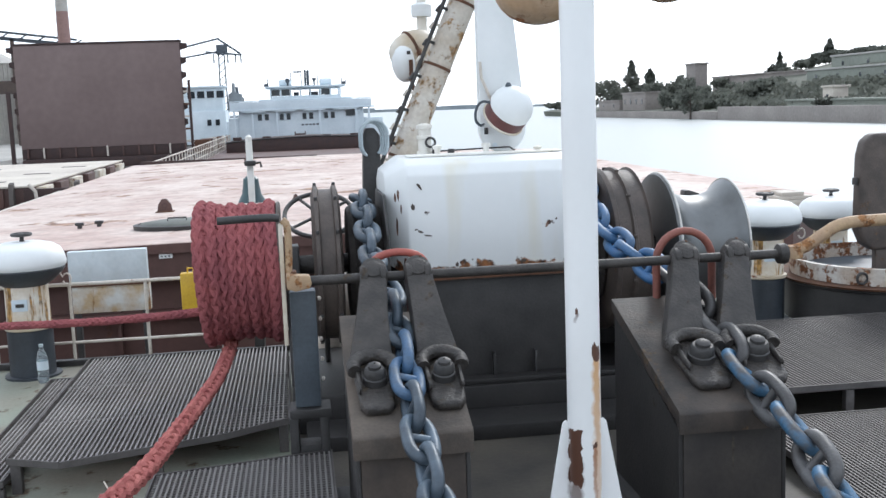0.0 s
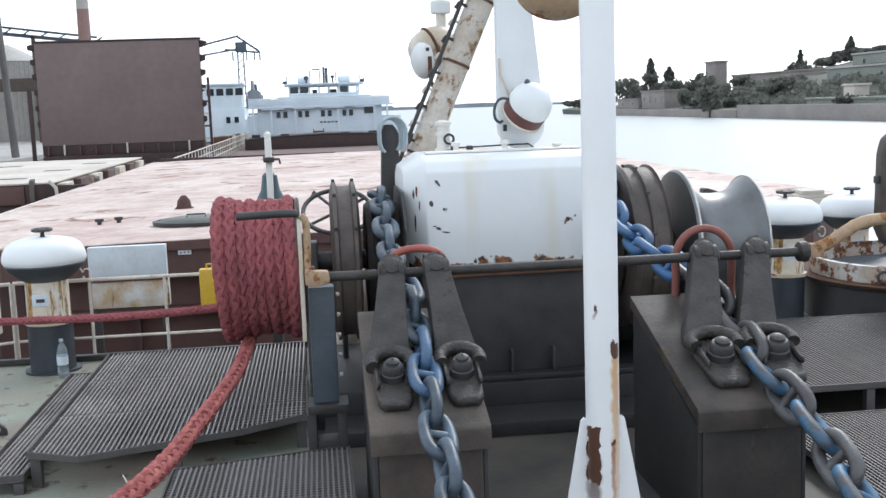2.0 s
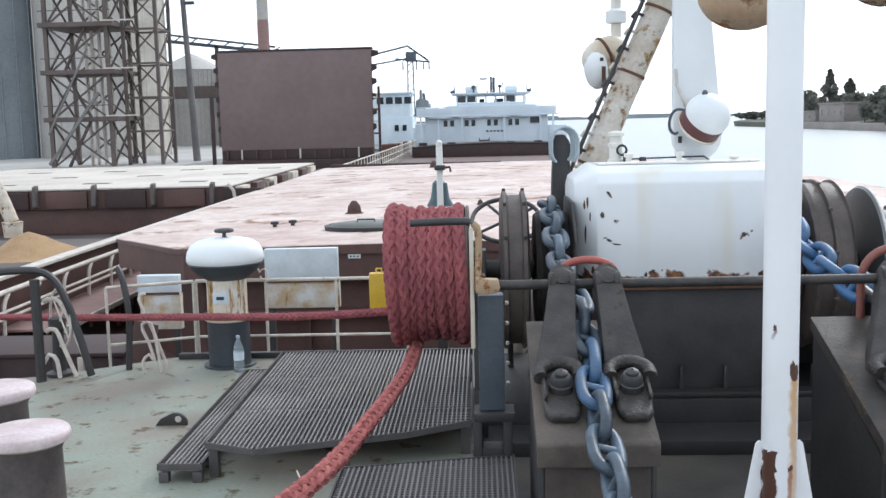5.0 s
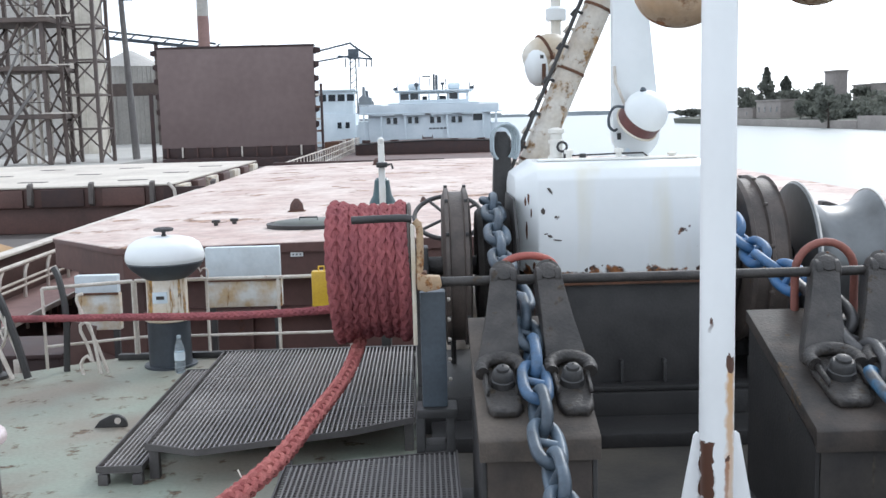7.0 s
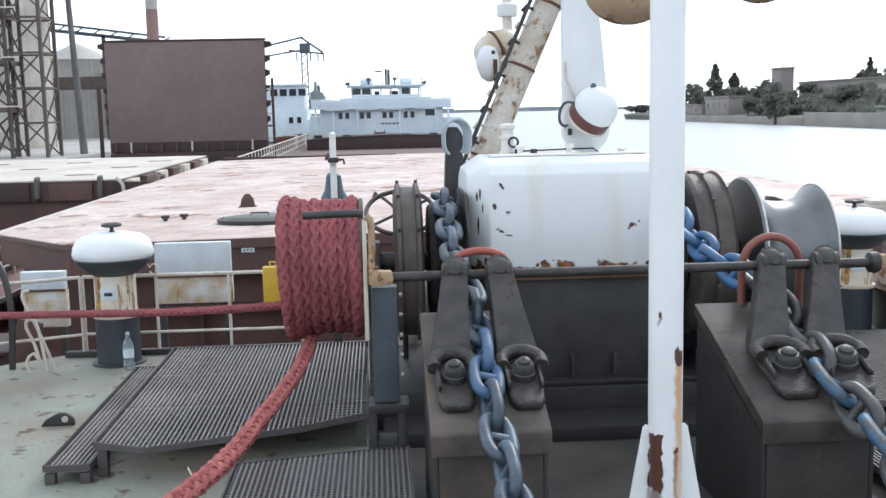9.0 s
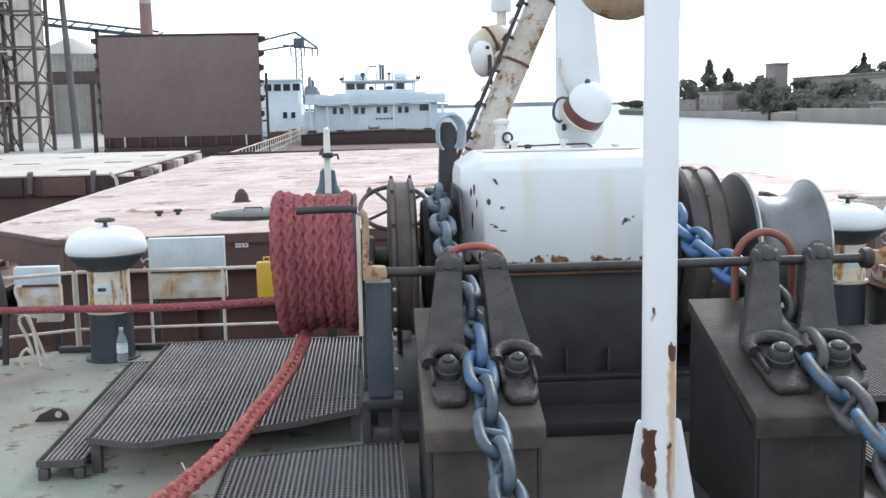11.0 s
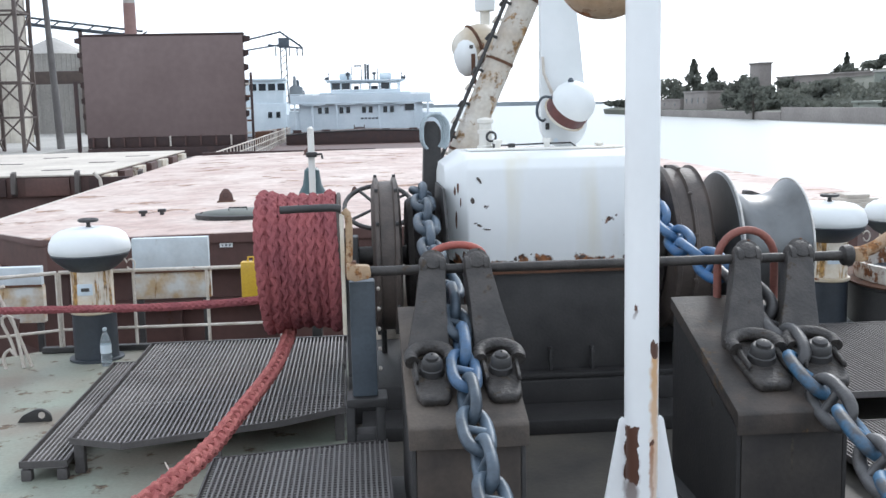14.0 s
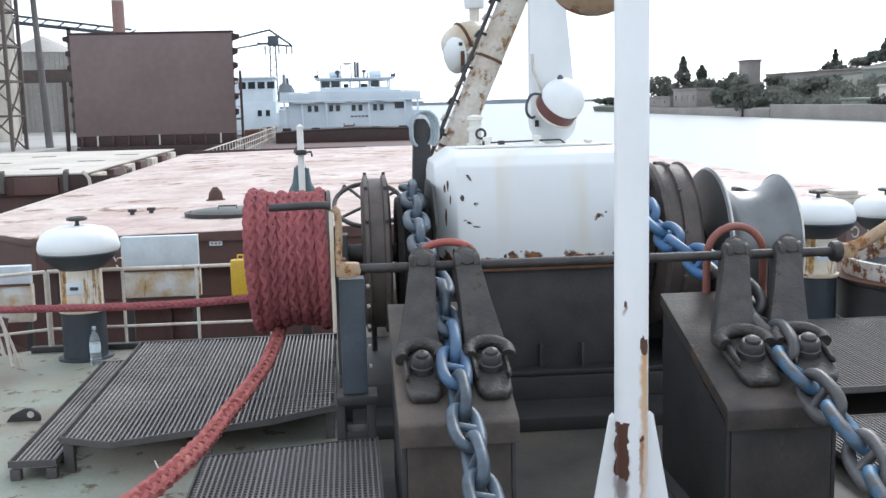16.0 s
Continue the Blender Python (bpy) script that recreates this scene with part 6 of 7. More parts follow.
# ---- mushroom ventilators
def ventilator(x, y, z0=0.0, label="white-topped black mushroom ventilator with rusty band"):
    v = thing("ventilator", (x, y, 0.0), label, "ventilator", "mushroom ventilators")
    c = (x, y, 0)
    part("base", lathe(BM(), [(0.235, 0), (0.235, 0.018), (0.19, 0.02), (0.19, 0.42)], c, "z", 32), VENT_DARK, v)
    part("flange", lathe(BM(), [(0.20, 0.422), (0.21, 0.43), (0.21, 0.455), (0.195, 0.46)], c, "z", 32), CREAM_RUST, v)
    part("trunk", lathe(BM(), [(0.182, 0.462), (0.18, 0.80)], c, "z", 32), VENT_WHITE, v, "white rust-streaked trunk")
    part("cowl", lathe(BM(), [(0.18, 0.80), (0.23, 0.83), (0.31, 0.90), (0.338, 0.945), (0.335, 0.958)], c, "z", 36, closed=False), VENT_DARK, v)
    part("cap", lathe(BM(), [(0.335, 0.955), (0.346, 0.97), (0.350, 1.00), (0.340, 1.05), (0.31, 1.11), (0.25, 1.15), (0.16, 1.172), (0.08, 1.178), (0.0, 1.18)], c, "z", 36, closed=False), WHITE, v, "white dome cap")
    knob = part("handwheel", tube(BM(), arc((x, y, 1.238), 0.075, 0, 360, 20, "xy")[:-1], 0.015, 8, closed=True), BLACK, v)
    part("hub", lathe(BM(), [(0.03, 1.175), (0.018, 1.19), (0.018, 1.228), (0.03, 1.233), (0.03, 1.248), (0.01, 1.253)], c, "z", 12), BLACK, knob)
    for i in range(3):
        a = radians(120 * i + 20)
        part("spoke", tube(BM(), [(x, y, 1.238), (x + 0.072 * math.cos(a), y + 0.072 * math.sin(a), 1.238)], 0.012, 6), BLACK, knob)
    plate = part("plate", box(BM(), (x - 0.085, y - 0.192, 0.60), (x + 0.045, y - 0.176, 0.70), 0.004), SHIP_WHITE, v)
    part("plate_mark", box(BM(), (x - 0.05, y - 0.198, 0.635), (x + 0.02, y - 0.1925, 0.665)), BLACK, plate)
    part("hook", tube(BM(), [(x + 0.30, y - 0.05, 0.90)] + [(x + 0.355 + 0.035 * math.cos(radians(a)), y - 0.05, 0.86 - 0.05 * math.sin(radians(a)) - 0.02) for a in range(-160, 161, 40)], 0.008, 6), GREY_RAIL, v)
    v.location.z = z0
    return v


ventilator(-2.40, 9.33)
ventilator(4.46, 9.62, label="white-topped mushroom ventilator behind the warping drum")
ventilator(5.80, 10.85, z0=-0.12, label="white-topped mushroom ventilator near the railing")


# ---- plastic bottle on the deck
t = thing("bottle", (-2.245, 9.02, 0), "clear plastic drink bottle with a white label", "bottle")
c = (-2.245, 9.02, 0)
part("body", lathe(BM(), [(0.0, 0.012), (0.036, 0.0), (0.045, 0.012), (0.046, 0.09), (0.042, 0.10), (0.046, 0.11), (0.046, 0.20), (0.040, 0.24), (0.020, 0.285), (0.015, 0.30), (0.015, 0.315)], c, "z", 20, closed=False), CLEAR, t)
part("label", lathe(BM(), [(0.0465, 0.115), (0.0465, 0.19)], c, "z", 20, closed=False), SHIP_WHITE, t)
part("cap", lathe(BM(), [(0.018, 0.312), (0.018, 0.332), (0.015, 0.335)], c, "z", 14), HOSE, t)

# ---- pad eye on the deck
t = thing("pad_eye", (-2.38, 7.42, 0), "dark half-round pad eye welded to the deck", "pad eye")
outl = [(-2.50, 0.0), (-2.26, 0.0)] + [(-2.345 + 0.085 * math.cos(radians(a)), 0.02 + 0.075 * math.sin(radians(a))) for a in range(0, 121, 20)] + [(-2.46, 0.05)]
part("plate", bevel_all(prism(BM(), outl, "y", 7.405, 7.435), 0.006), BLACK, t)
# pale disc marks the eye, which is not cut through
part("hole_disc", lathe(BM(), [(0.024, 7.400), (0.024, 7.441)], (-2.325, 0, 0.05), "y", 12), GREY_RAIL, t)


# ---- white panels on stands beyond the railing
def panel_box(x0, x1, z0, z1, split, y):
    b = thing("vent_box", ((x0 + x1) / 2, y, -1.0), "white steel box with rust-stained lower half beyond the railing", "box", "white boxes")
    part("upper", box(BM(), (x0, y + 0.022, split), (x1, y + 0.13, z1), 0.006), PANEL_PALE, b, "chalky pale blue upper half")
    part("lower", box(BM(), (x0 + 0.015, y + 0.03, z0), (x1 + 0.01, y + 0.13, split - 0.004), 0.01), PANEL_STAINED, b, "rust-streaked lower half")
    part("sill", box(BM(), (x0 + 0.004, y + 0.012, split - 0.014), (x1 + 0.006, y + 0.021, split + 0.010), 0.003), RUST, b)
    for x in (x0 + 0.05, x1 - 0.05):
        part("leg", box(BM(), (x - 0.03, y + 0.05, -1.0), (x + 0.03, y + 0.11, z0 - 0.004), 0.006), BLACK, b)


panel_box(-2.30, -1.55, 0.30, 0.915, 0.58, 10.5)
panel_box(-3.63, -3.20, 0.10, 0.665, 0.48, 10.5)

# ---- yellow box on the railing
t = thing("yellow_box", (-1.04, 9.5, 0.47), "small bright yellow box hung on the railing", "box")
part("case", box(BM(), (-1.115, 9.46, 0.46), (-0.94, 9.57, 0.80), 0.015), YELLOW, t)
part("handle", tube(BM(), [(-1.05, 9.51, 0.80), (-1.05, 9.51, 0.84), (-1.0, 9.51, 0.84), (-1.0, 9.51, 0.80)], 0.010, 6), YELLOW, t)
part("bracket", box(BM(), (-1.06, 9.572, 0.70), (-1.0, 9.60, 0.80), 0.005), BLACK, t)

# ---- ship's bell
t = thing("bell", (-0.45, 9.86, 0), "blue-green ship's bell on a white post", "bell")
part("post", box(BM(), (-0.485, 9.80, 0.72), (-0.425, 9.86, 1.93), 0.01), WHITE_RUSTY, t)
part("post_tip", lathe(BM(), [(0.03, 1.93), (0.03, 1.98), (0.008, 2.0)], (-0.455, 9.83, 0), "z", 12), WHITE_RUSTY, t)
part("foot", box(BM(), (-0.50, 9.62, -0.2), (-0.41, 9.87, 0.716), 0.01), BLACK, t)
part("yoke", box(BM(), (-0.50, 9.72, 1.72), (-0.40, 9.86, 1.765), 0.008), BLACK, t)
part("hook", tube(BM(), [(-0.42, 9.8, 1.74), (-0.36, 9.8, 1.745), (-0.35, 9.8, 1.70)], 0.012, 6), BLACK, t)
part("cup", lathe(BM(), [(0.0, 1.62), (0.045, 1.615), (0.07, 1.59), (0.078, 1.52), (0.09, 1.45), (0.125, 1.385), (0.128, 1.372), (0.11, 1.372)], (-0.46, 9.93, 0), "z", 28, closed=False), TEAL, t)

# ---- black hose post beside the cover
t = thing("hose_post", (0.55, 8.25, 0), "black post with a pale hose looped over it", "post")
part("post", bevel_all(prism(BM(), [(0.46, 0.0), (0.64, 0.0), (0.635, 1.6), (0.625, 2.0), (0.59, 2.05), (0.52, 2.05), (0.50, 2.0), (0.475, 1.4)], "y", 8.2, 8.32), 0.012), BLACK, t)
part("lug", box(BM(), (0.44, 8.18, 1.48), (0.474, 8.24, 1.53), 0.006), BLACK, t)
for k in range(4):
    part("hose", tube(BM(), [Vector((0.555 + 0.010 * k, 8.17 - 0.018 * k, 0)) + Vector((p.x, 0, p.z)) for p in [Vector(((0.085 + 0.006 * k) * math.cos(radians(a)), 0, 1.99 + (0.105 + 0.005 * k) * math.sin(radians(a)) - (0.06 if a < 0 or a > 180 else 0))) for a in range(-50, 231, 20)]], 0.011, 6), HOSE, t)


# ---- bow mast with lamps
def bow_mast():
    m = thing("light_mast", (1.25, 4.6, 0), "white steel mast with triangular gussets and rust runs", "mast")
    part("pole", lathe(BM(), [(0.078, 0.0), (0.078, 3.9), (0.05, 3.95)], (1.25, 4.6, 0), "z", 36), MAST_WHITE, m)
    for sx in (-1, 1):
        g = prism(BM(), [(1.25 + sx * 0.074, 0.72), (1.25 + sx * 0.09, 0.73), (1.25 + sx * 0.105, 0.715), (1.25 + sx * 0.235, 0.0), (1.25 + sx * 0.074, 0.0)], "y", 4.593, 4.607)
        part("gusset", bevel_all(g, 0.003), MAST_WHITE, m)
    part("base_plate", box(BM(), (0.93, 4.28, -0.004), (1.57, 4.92, 0.02), 0.005), MAST_WHITE, m)
    part("crossarm", tube(BM(), [(0.9, 4.95, 3.05), (2.2, 4.95, 3.05)], 0.035, 10), MAST_WHITE, m)
    part("bracket", box(BM(), (1.22, 4.675, 3.02), (1.28, 4.94, 3.08), 0.01), MAST_WHITE, m)
    for x, zb, r in ((1.165, 2.565, 0.215), (1.80, 2.655, 0.19)):
        lamp = part("lamp_bowl", lathe(BM(), [(r * math.sin(radians(9 * k)), zb + 0.18 * (1 - math.cos(radians(9 * k)))) for k in range(15)] + [(0.05, zb + 0.355)], (x, 4.97, 0), "z", 40, closed=False), BOWL_RUST, m, "rusted cream lamp bowl")
        part("stem", tube(BM(), [(x, 4.97, zb + 0.35), (x, 4.96, 3.05)], 0.025, 8), MAST_WHITE, lamp)
    return m




def add_run(mat, x, half, z_top, z_bottom, tone, top_blot=0.05):
    """One rust run down a surface: a blot at z_top that bleeds to z_bottom, in object metres, on the side towards the bow."""
    n, l = mat.node_tree.nodes, mat.node_tree.links
    bsdf = n["Principled BSDF"]
    old = bsdf.inputs["Base Color"].links[0].from_socket
    co = n.new("ShaderNodeTexCoord")
    nz = n.new("ShaderNodeTexNoise")
    nz.inputs["Scale"].default_value, nz.inputs["Detail"].default_value = 16, 5
    l.new(co.outputs["Object"], nz.inputs["Vector"])
    sep = n.new("ShaderNodeSeparateXYZ")
    l.new(co.outputs["Object"], sep.inputs["Vector"])

    def op(kind, a, b):
        m = n.new("ShaderNodeMath")
        m.operation = kind
        for i, v in enumerate((a, b)):
            if isinstance(v, (int, float)):
                m.inputs[i].default_value = v
            else:
                l.new(v, m.inputs[i])
        return m.outputs[0]
    wob = op("MULTIPLY", op("SUBTRACT", nz.outputs["Fac"], 0.5), 0.05)
    dx = op("ABSOLUTE", op("ADD", op("SUBTRACT", sep.outputs["X"], x), wob), 0)
    across = n.new("ShaderNodeMapRange")
    across.inputs["From Min"].default_value, across.inputs["From Max"].default_value = half * 0.35, half
    across.inputs["To Min"].default_value, across.inputs["To Max"].default_value = 1, 0
    l.new(dx, across.inputs["Value"])
    down = n.new("ShaderNodeMapRange")
    down.inputs["From Min"].default_value, down.inputs["From Max"].default_value = z_bottom, z_top
    down.inputs["To Min"].default_value, down.inputs["To Max"].default_value = 0.25, 0.9
    l.new(sep.outputs["Z"], down.inputs["Value"])
    below = op("LESS_THAN", op("ADD", sep.outputs["Z"], wob), z_top)
    above = op("GREATER_THAN", sep.outputs["Z"], z_bottom)
    side = op("LESS_THAN", sep.outputs["Y"], 0.0)
    fac = op("MULTIPLY", op("MULTIPLY", across.outputs["Result"], down.outputs["Result"]), op("MULTIPLY", op("MULTIPLY", below, above), side))
    m1 = n.new("ShaderNodeMix")
    m1.data_type = "RGBA"
    m1.inputs["B"].default_value = (*tone, 1)
    l.new(fac, m1.inputs["Factor"])
    l.new(old, m1.inputs["A"])
    # the dark blot where the paint broke
    dz = op("ABSOLUTE", op("ADD", op("SUBTRACT", sep.outputs["Z"], z_top), op("MULTIPLY", wob, 2.0)), 0)
    blot = op("MULTIPLY", op("MULTIPLY", op("LESS_THAN", dz, top_blot), op("LESS_THAN", dx, half * 0.75)), side)
    m2 = n.new("ShaderNodeMix")
    m2.data_type = "RGBA"
    m2.inputs["B"].default_value = (0.085, 0.035, 0.02, 1)
    l.new(blot, m2.inputs["Factor"])
    l.new(m1.outputs["Result"], m2.inputs["A"])
    l.new(m2.outputs["Result"], bsdf.inputs["Base Color"])


add_run(MAST_WHITE, 0.045, 0.030, 1.06, 0.0, (0.56, 0.29, 0.08), 0.035)
add_run(MAST_WHITE, 0.030, 0.014, 0.62, 0.25, (0.30, 0.12, 0.05), 0.012)
add_run(MAST_WHITE, -0.055, 0.034, 0.56, -0.3, (0.085, 0.035, 0.02), 0.13)
add_run(MAST_WHITE, -0.045, 0.008, 1.25, 1.2, (0.085, 0.035, 0.02), 0.012)
bow_mast()


# ---- derrick leg, hanging arm and searchlight behind the windlass
def derrick():
    d = thing("derrick", (0.06, 8.6, 0), "cream rust-streaked derrick leg with a white hanging arm", "derrick")
    a, b = Vector((0.05, 8.6, 0.0)), Vector((1.78, 8.6, 3.93))
    ax = (b - a).normalized()
    side = Vector((-ax.z, 0, ax.x))
    part("leg", tube(BM(), [a, b], 0.112, 20), LEG_RUST, d, "cream rust-stained tubular leg")
    rail = side * 0.15 + Vector((0, -0.07, 0))
    part("cable_rail", tube(BM(), [a + ax * 1.6 + rail, b + rail], 0.017, 8), BLACK, d)
    for i in range(17):
        p = a + ax * (1.75 + i * 0.145)
        part("clip", tube(BM(), [p + side * 0.10 + Vector((0, -0.06, 0)), p + rail + side * 0.02, p + rail - ax * 0.05 + side * 0.03], 0.014, 6), (BLACK, GREY_RAIL)[i % 2], d)
    for z in (1.95, 2.75, 3.3):
        p = a + ax * z
        part("band", tube(BM(), [p - ax * 0.012, p + ax * 0.012], 0.118, 20), RUST, d)
    part("head", box(BM(), (1.3, 7.9, 3.86), (2.0, 8.75, 4.05), 0.03), CREAM_RUST, d)
    arm = prism(BM(), [(1.395, 3.90), (1.62, 3.90), (1.66, 2.98), (1.705, 2.55), (1.748, 2.12)] + [(1.568 + 0.182 * math.cos(radians(q)), 2.01 + 0.182 * math.sin(radians(q))) for q in range(0, -181, -18)] + [(1.388, 2.15), (1.39, 2.9)], "y", 7.98, 8.09)
    arm_ob = part("arm", bevel_all(arm, 0.015), WHITE, d, "white flat hanging arm with rounded end")
    # white disc painted in for daylight through the arm's end
    part("hole_disc", lathe(BM(), [(0.019, 7.972), (0.019, 7.9785)], (1.50, 0, 1.885), "y", 12), SHIP_WHITE, arm_ob)
    part("strip", tube(BM(), [(1.40, 7.96, 2.52), (1.405, 7.95, 2.40), (1.47, 7.94, 2.24)], 0.012, 6), GREY_RAIL, arm_ob)
    # lamp on the arm: dome cap tilted over a dark red throat
    tilt = Matrix.Translation((1.590, 7.80, 2.158)) @ Euler((radians(40), radians(30), 0)).to_matrix().to_4x4() @ Matrix.Scale(0.98, 4)
    cap = lathe(BM(), [(0.165, -0.012), (0.170, 0.0), (0.168, 0.05), (0.150, 0.10), (0.105, 0.148), (0.05, 0.170), (0.0, 0.175)], (0, 0, 0), "z", 32, closed=False)
    bmesh.ops.transform(cap, matrix=tilt, verts=cap.verts)
    lamp = part("lamp_cap", cap, WHITE, d, "white dome lamp cap")
    throat = lathe(BM(), [(0.0, -0.115), (0.14, -0.112), (0.166, -0.10), (0.168, -0.04), (0.164, 0.0)], (0, 0, 0), "z", 28, closed=False)
    bmesh.ops.transform(throat, matrix=tilt, verts=throat.verts)
    part("throat", throat, RED_BROWN, lamp, "dark red throat")
    ring = tube(BM(), [tilt @ Vector((0.166 * math.cos(2 * math.pi * i / 28), 0.166 * math.sin(2 * math.pi * i / 28), -0.108)) for i in range(28)], 0.010, 6, closed=True)
    part("ring", ring, CREAM_RUST, lamp)
    part("knob", lathe(BM(), [(0.02, 0), (0.024, 0.02), (0.012, 0.04)], (1.575, 7.76, 2.315), "z", 10), SLATE, lamp)
    part("cable", tube(BM(), smooth_path([(1.47, 7.76, 2.20), (1.38, 7.80, 2.22), (1.335, 7.82, 2.16), (1.335, 7.84, 2.08), (1.38, 7.90, 2.04), (1.42, 7.97, 2.05)], 0.03), 0.011, 6), SLATE, lamp)
    part("bolt", box(BM(), (1.42, 7.965, 1.97), (1.45, 7.978, 2.02), 0.004), BLACK, arm_ob)
    return d


derrick()


def searchlight():
    s = thing("searchlight", (1.08, 9.3, 0), "white searchlight with rusty body on a post", "searchlight")
    part("post", tube(BM(), [(1.13, 9.3, 0.0), (1.13, 9.3, 3.3)], 0.045, 12), WHITE_RUSTY, s)
    part("post_cap", lathe(BM(), [(0.085, 2.98), (0.09, 3.0), (0.09, 3.08), (0.06, 3.1)], (1.13, 9.3, 0), "z", 14), WHITE, s)
    m = Matrix.Translation((1.045, 9.2, 2.70)) @ Euler((0, radians(-112), radians(12))).to_matrix().to_4x4()
    egg = [(0.165 * math.sin(math.pi * k / 14) ** 0.8 if 0 < k < 14 else 0.0, -0.21 * math.cos(math.pi * k / 14) + 0.02) for k in range(15)]
    body = lathe(BM(), egg, (0, 0, 0), "z", 30, closed=False)
    bmesh.ops.transform(body, matrix=m, verts=body.verts)
    bo = part("body", body, CREAM_RUST, s)
    m2 = Matrix.Translation((0.93, 9.12, 2.575)) @ Euler((0, radians(-98), radians(12))).to_matrix().to_4x4()
    face = lathe(BM(), [(0.15, -0.06), (0.165, -0.02), (0.16, 0.02), (0.13, 0.055), (0.07, 0.08), (0.0, 0.086)], (0, 0, 0), "z", 30, closed=False)
    bmesh.ops.transform(face, matrix=m2, verts=face.verts)
    part("face", face, WHITE, bo, "white front cover")
    band = tube(BM(), [m @ Vector((0.166 * math.cos(2 * math.pi * i / 24), 0.166 * math.sin(2 * math.pi * i / 24), 0.03)) for i in range(24)], 0.014, 6, closed=True)
    part("band", band, RUST, bo)
    part("fork", tube(BM(), smooth_path([(1.13, 9.18, 2.30), (1.0, 9.0, 2.36), (0.98, 8.95, 2.62)], 0.04), 0.018, 8), RUST, s)
    part("clamp", box(BM(), (1.07, 9.22, 2.26), (1.19, 9.38, 2.34), 0.012), RUST, s)
    for k in range(4):
        a = radians(90 * k + 30)
        p = m2 @ Vector((0.162 * math.cos(a), 0.162 * math.sin(a), -0.02))
        part("clip", box(BM(), p - Vector((0.015, 0.015, 0.015)), p + Vector((0.015, 0.015, 0.015)), 0.004), BLACK, bo)
    return s


searchlight()


# ---- round deck hatch with its lid standing open, beyond the far chain
t = thing("deck_hatch", (5.75, 9.5, 0), "black round deck hatch with chipped white rim", "deck hatch")
c = (5.75, 9.5, 0)
part("wall", lathe(BM(), [(1.03, 0.0), (1.03, 0.36), (1.06, 0.375), (1.06, 0.39), (0.92, 0.395)], c, "z", 48, closed=False), BLACK, t)
part("lip", lathe(BM(), [(0.92, 0.396), (1.09, 0.400), (1.10, 0.418), (0.90, 0.425)], c, "z", 48, closed=False), RUST, t)
part("rim", lathe(BM(), [(0.98, 0.427), (0.985, 0.585), (0.95, 0.59), (0.945, 0.427)], c, "z", 48, closed=False), RIM_CHIPPED, t, "chipped white rim band")
part("inside", lathe(BM(), [(0.0, 0.44), (0.944, 0.44)], c, "z", 48, closed=False), SLATE, t)
part("ring", tube(BM(), arc((5.02, 8.80, 0.50), 0.05, 0, 360, 14)[:-1], 0.013, 6, closed=True), BLACK, t)
part("clip", box(BM(), (5.30, 8.55, 0.42), (5.36, 8.60, 0.56), 0.01), RUST, t)
ol = [(5.36, 0.72), (5.30, 0.86), (5.315, 1.58), (5.35, 1.72), (5.44, 1.79), (6.3, 1.79), (6.4, 1.72), (6.44, 1.58), (6.42, 0.8), (6.35, 0.68), (5.46, 0.66)]
lid = part("lid", bevel_all(prism(BM(), ol, "y", 9.36, 9.52), 0.04, 3), BROWN_BLACK, t, "dark brown rounded lid standing open")
part("stem", box(BM(), (5.50, 9.40, 0.44), (5.62, 9.48, 0.70), 0.01), BROWN_BLACK, lid)
part("knob", box(BM(), (5.27, 9.40, 1.30), (5.301, 9.46, 1.37), 0.006), BLACK, lid)


# ---- bollards at the port side
def bollard(x, y, r, h, label):
    b = thing("bollard", (x, y, 0), label, "bollard", "mooring bollards")
    part("drum", lathe(BM(), [(r * 0.82, 0.0), (r * 0.80, 0.06), (r * 0.78, h - 0.12), (r * 0.86, h - 0.075)], (x, y, 0), "z", 36, closed=False), BOLLARD_SIDE, b)
    part("cap", lathe(BM(), [(r * 0.84, h - 0.08), (r * 0.98, h - 0.06), (r, h - 0.035), (r * 0.97, h - 0.008), (r * 0.93, h), (0.0, h + 0.004)], (x, y, 0), "z", 40, closed=False), BOLLARD_TOP, b, "scuffed pinkish-white cap")
    return b


bollard(-2.68, 5.68, 0.25, 0.50, "black mooring bollard with scuffed pale cap")
bollard(-3.20, 6.42, 0.25, 0.56, "black mooring bollard with scuffed pale cap, further aft")
solo("rope_coil", plait(BM(), [Vector((-2.18 + 0.12 * math.cos(a / 5), 5.45 + 0.12 * math.sin(a / 5), 0.04 + 0.003 * a)) for a in range(26)], 0.035, 0.24, 0.03), ROPE, "small red rope end on the deck beside the bollard", "rope", base=(-2.18, 5.45, 0))


# ---- bent pipe frames at the port corner of the deck
def bent_frame(pts, r, mat, label, name="pipe_frame"):
    return solo(name, tube(BM(), smooth_path(pts, 0.05), r, 8), mat, label, "pipe frame", "corner pipe frames", base=pts[0])


bent_frame([(-4.5, 7.9, 0.0), (-4.5, 7.95, 0.75), (-4.48, 8.1, 0.93), (-4.35, 8.5, 0.98), (-4.05, 8.78, 0.985), (-3.86, 8.86, 0.94), (-3.74, 8.88, 0.78), (-3.62, 8.88, 0.42), (-3.52, 8.88, 0.0)], 0.034, BLACK, "dark bent pipe arch at the deck corner")
bent_frame([(-3.94, 8.80, 0.0), (-3.94, 8.80, 0.5), (-3.94, 8.80, 0.95)], 0.045, BLACK, "thick dark upright pipe under the pipe arch")
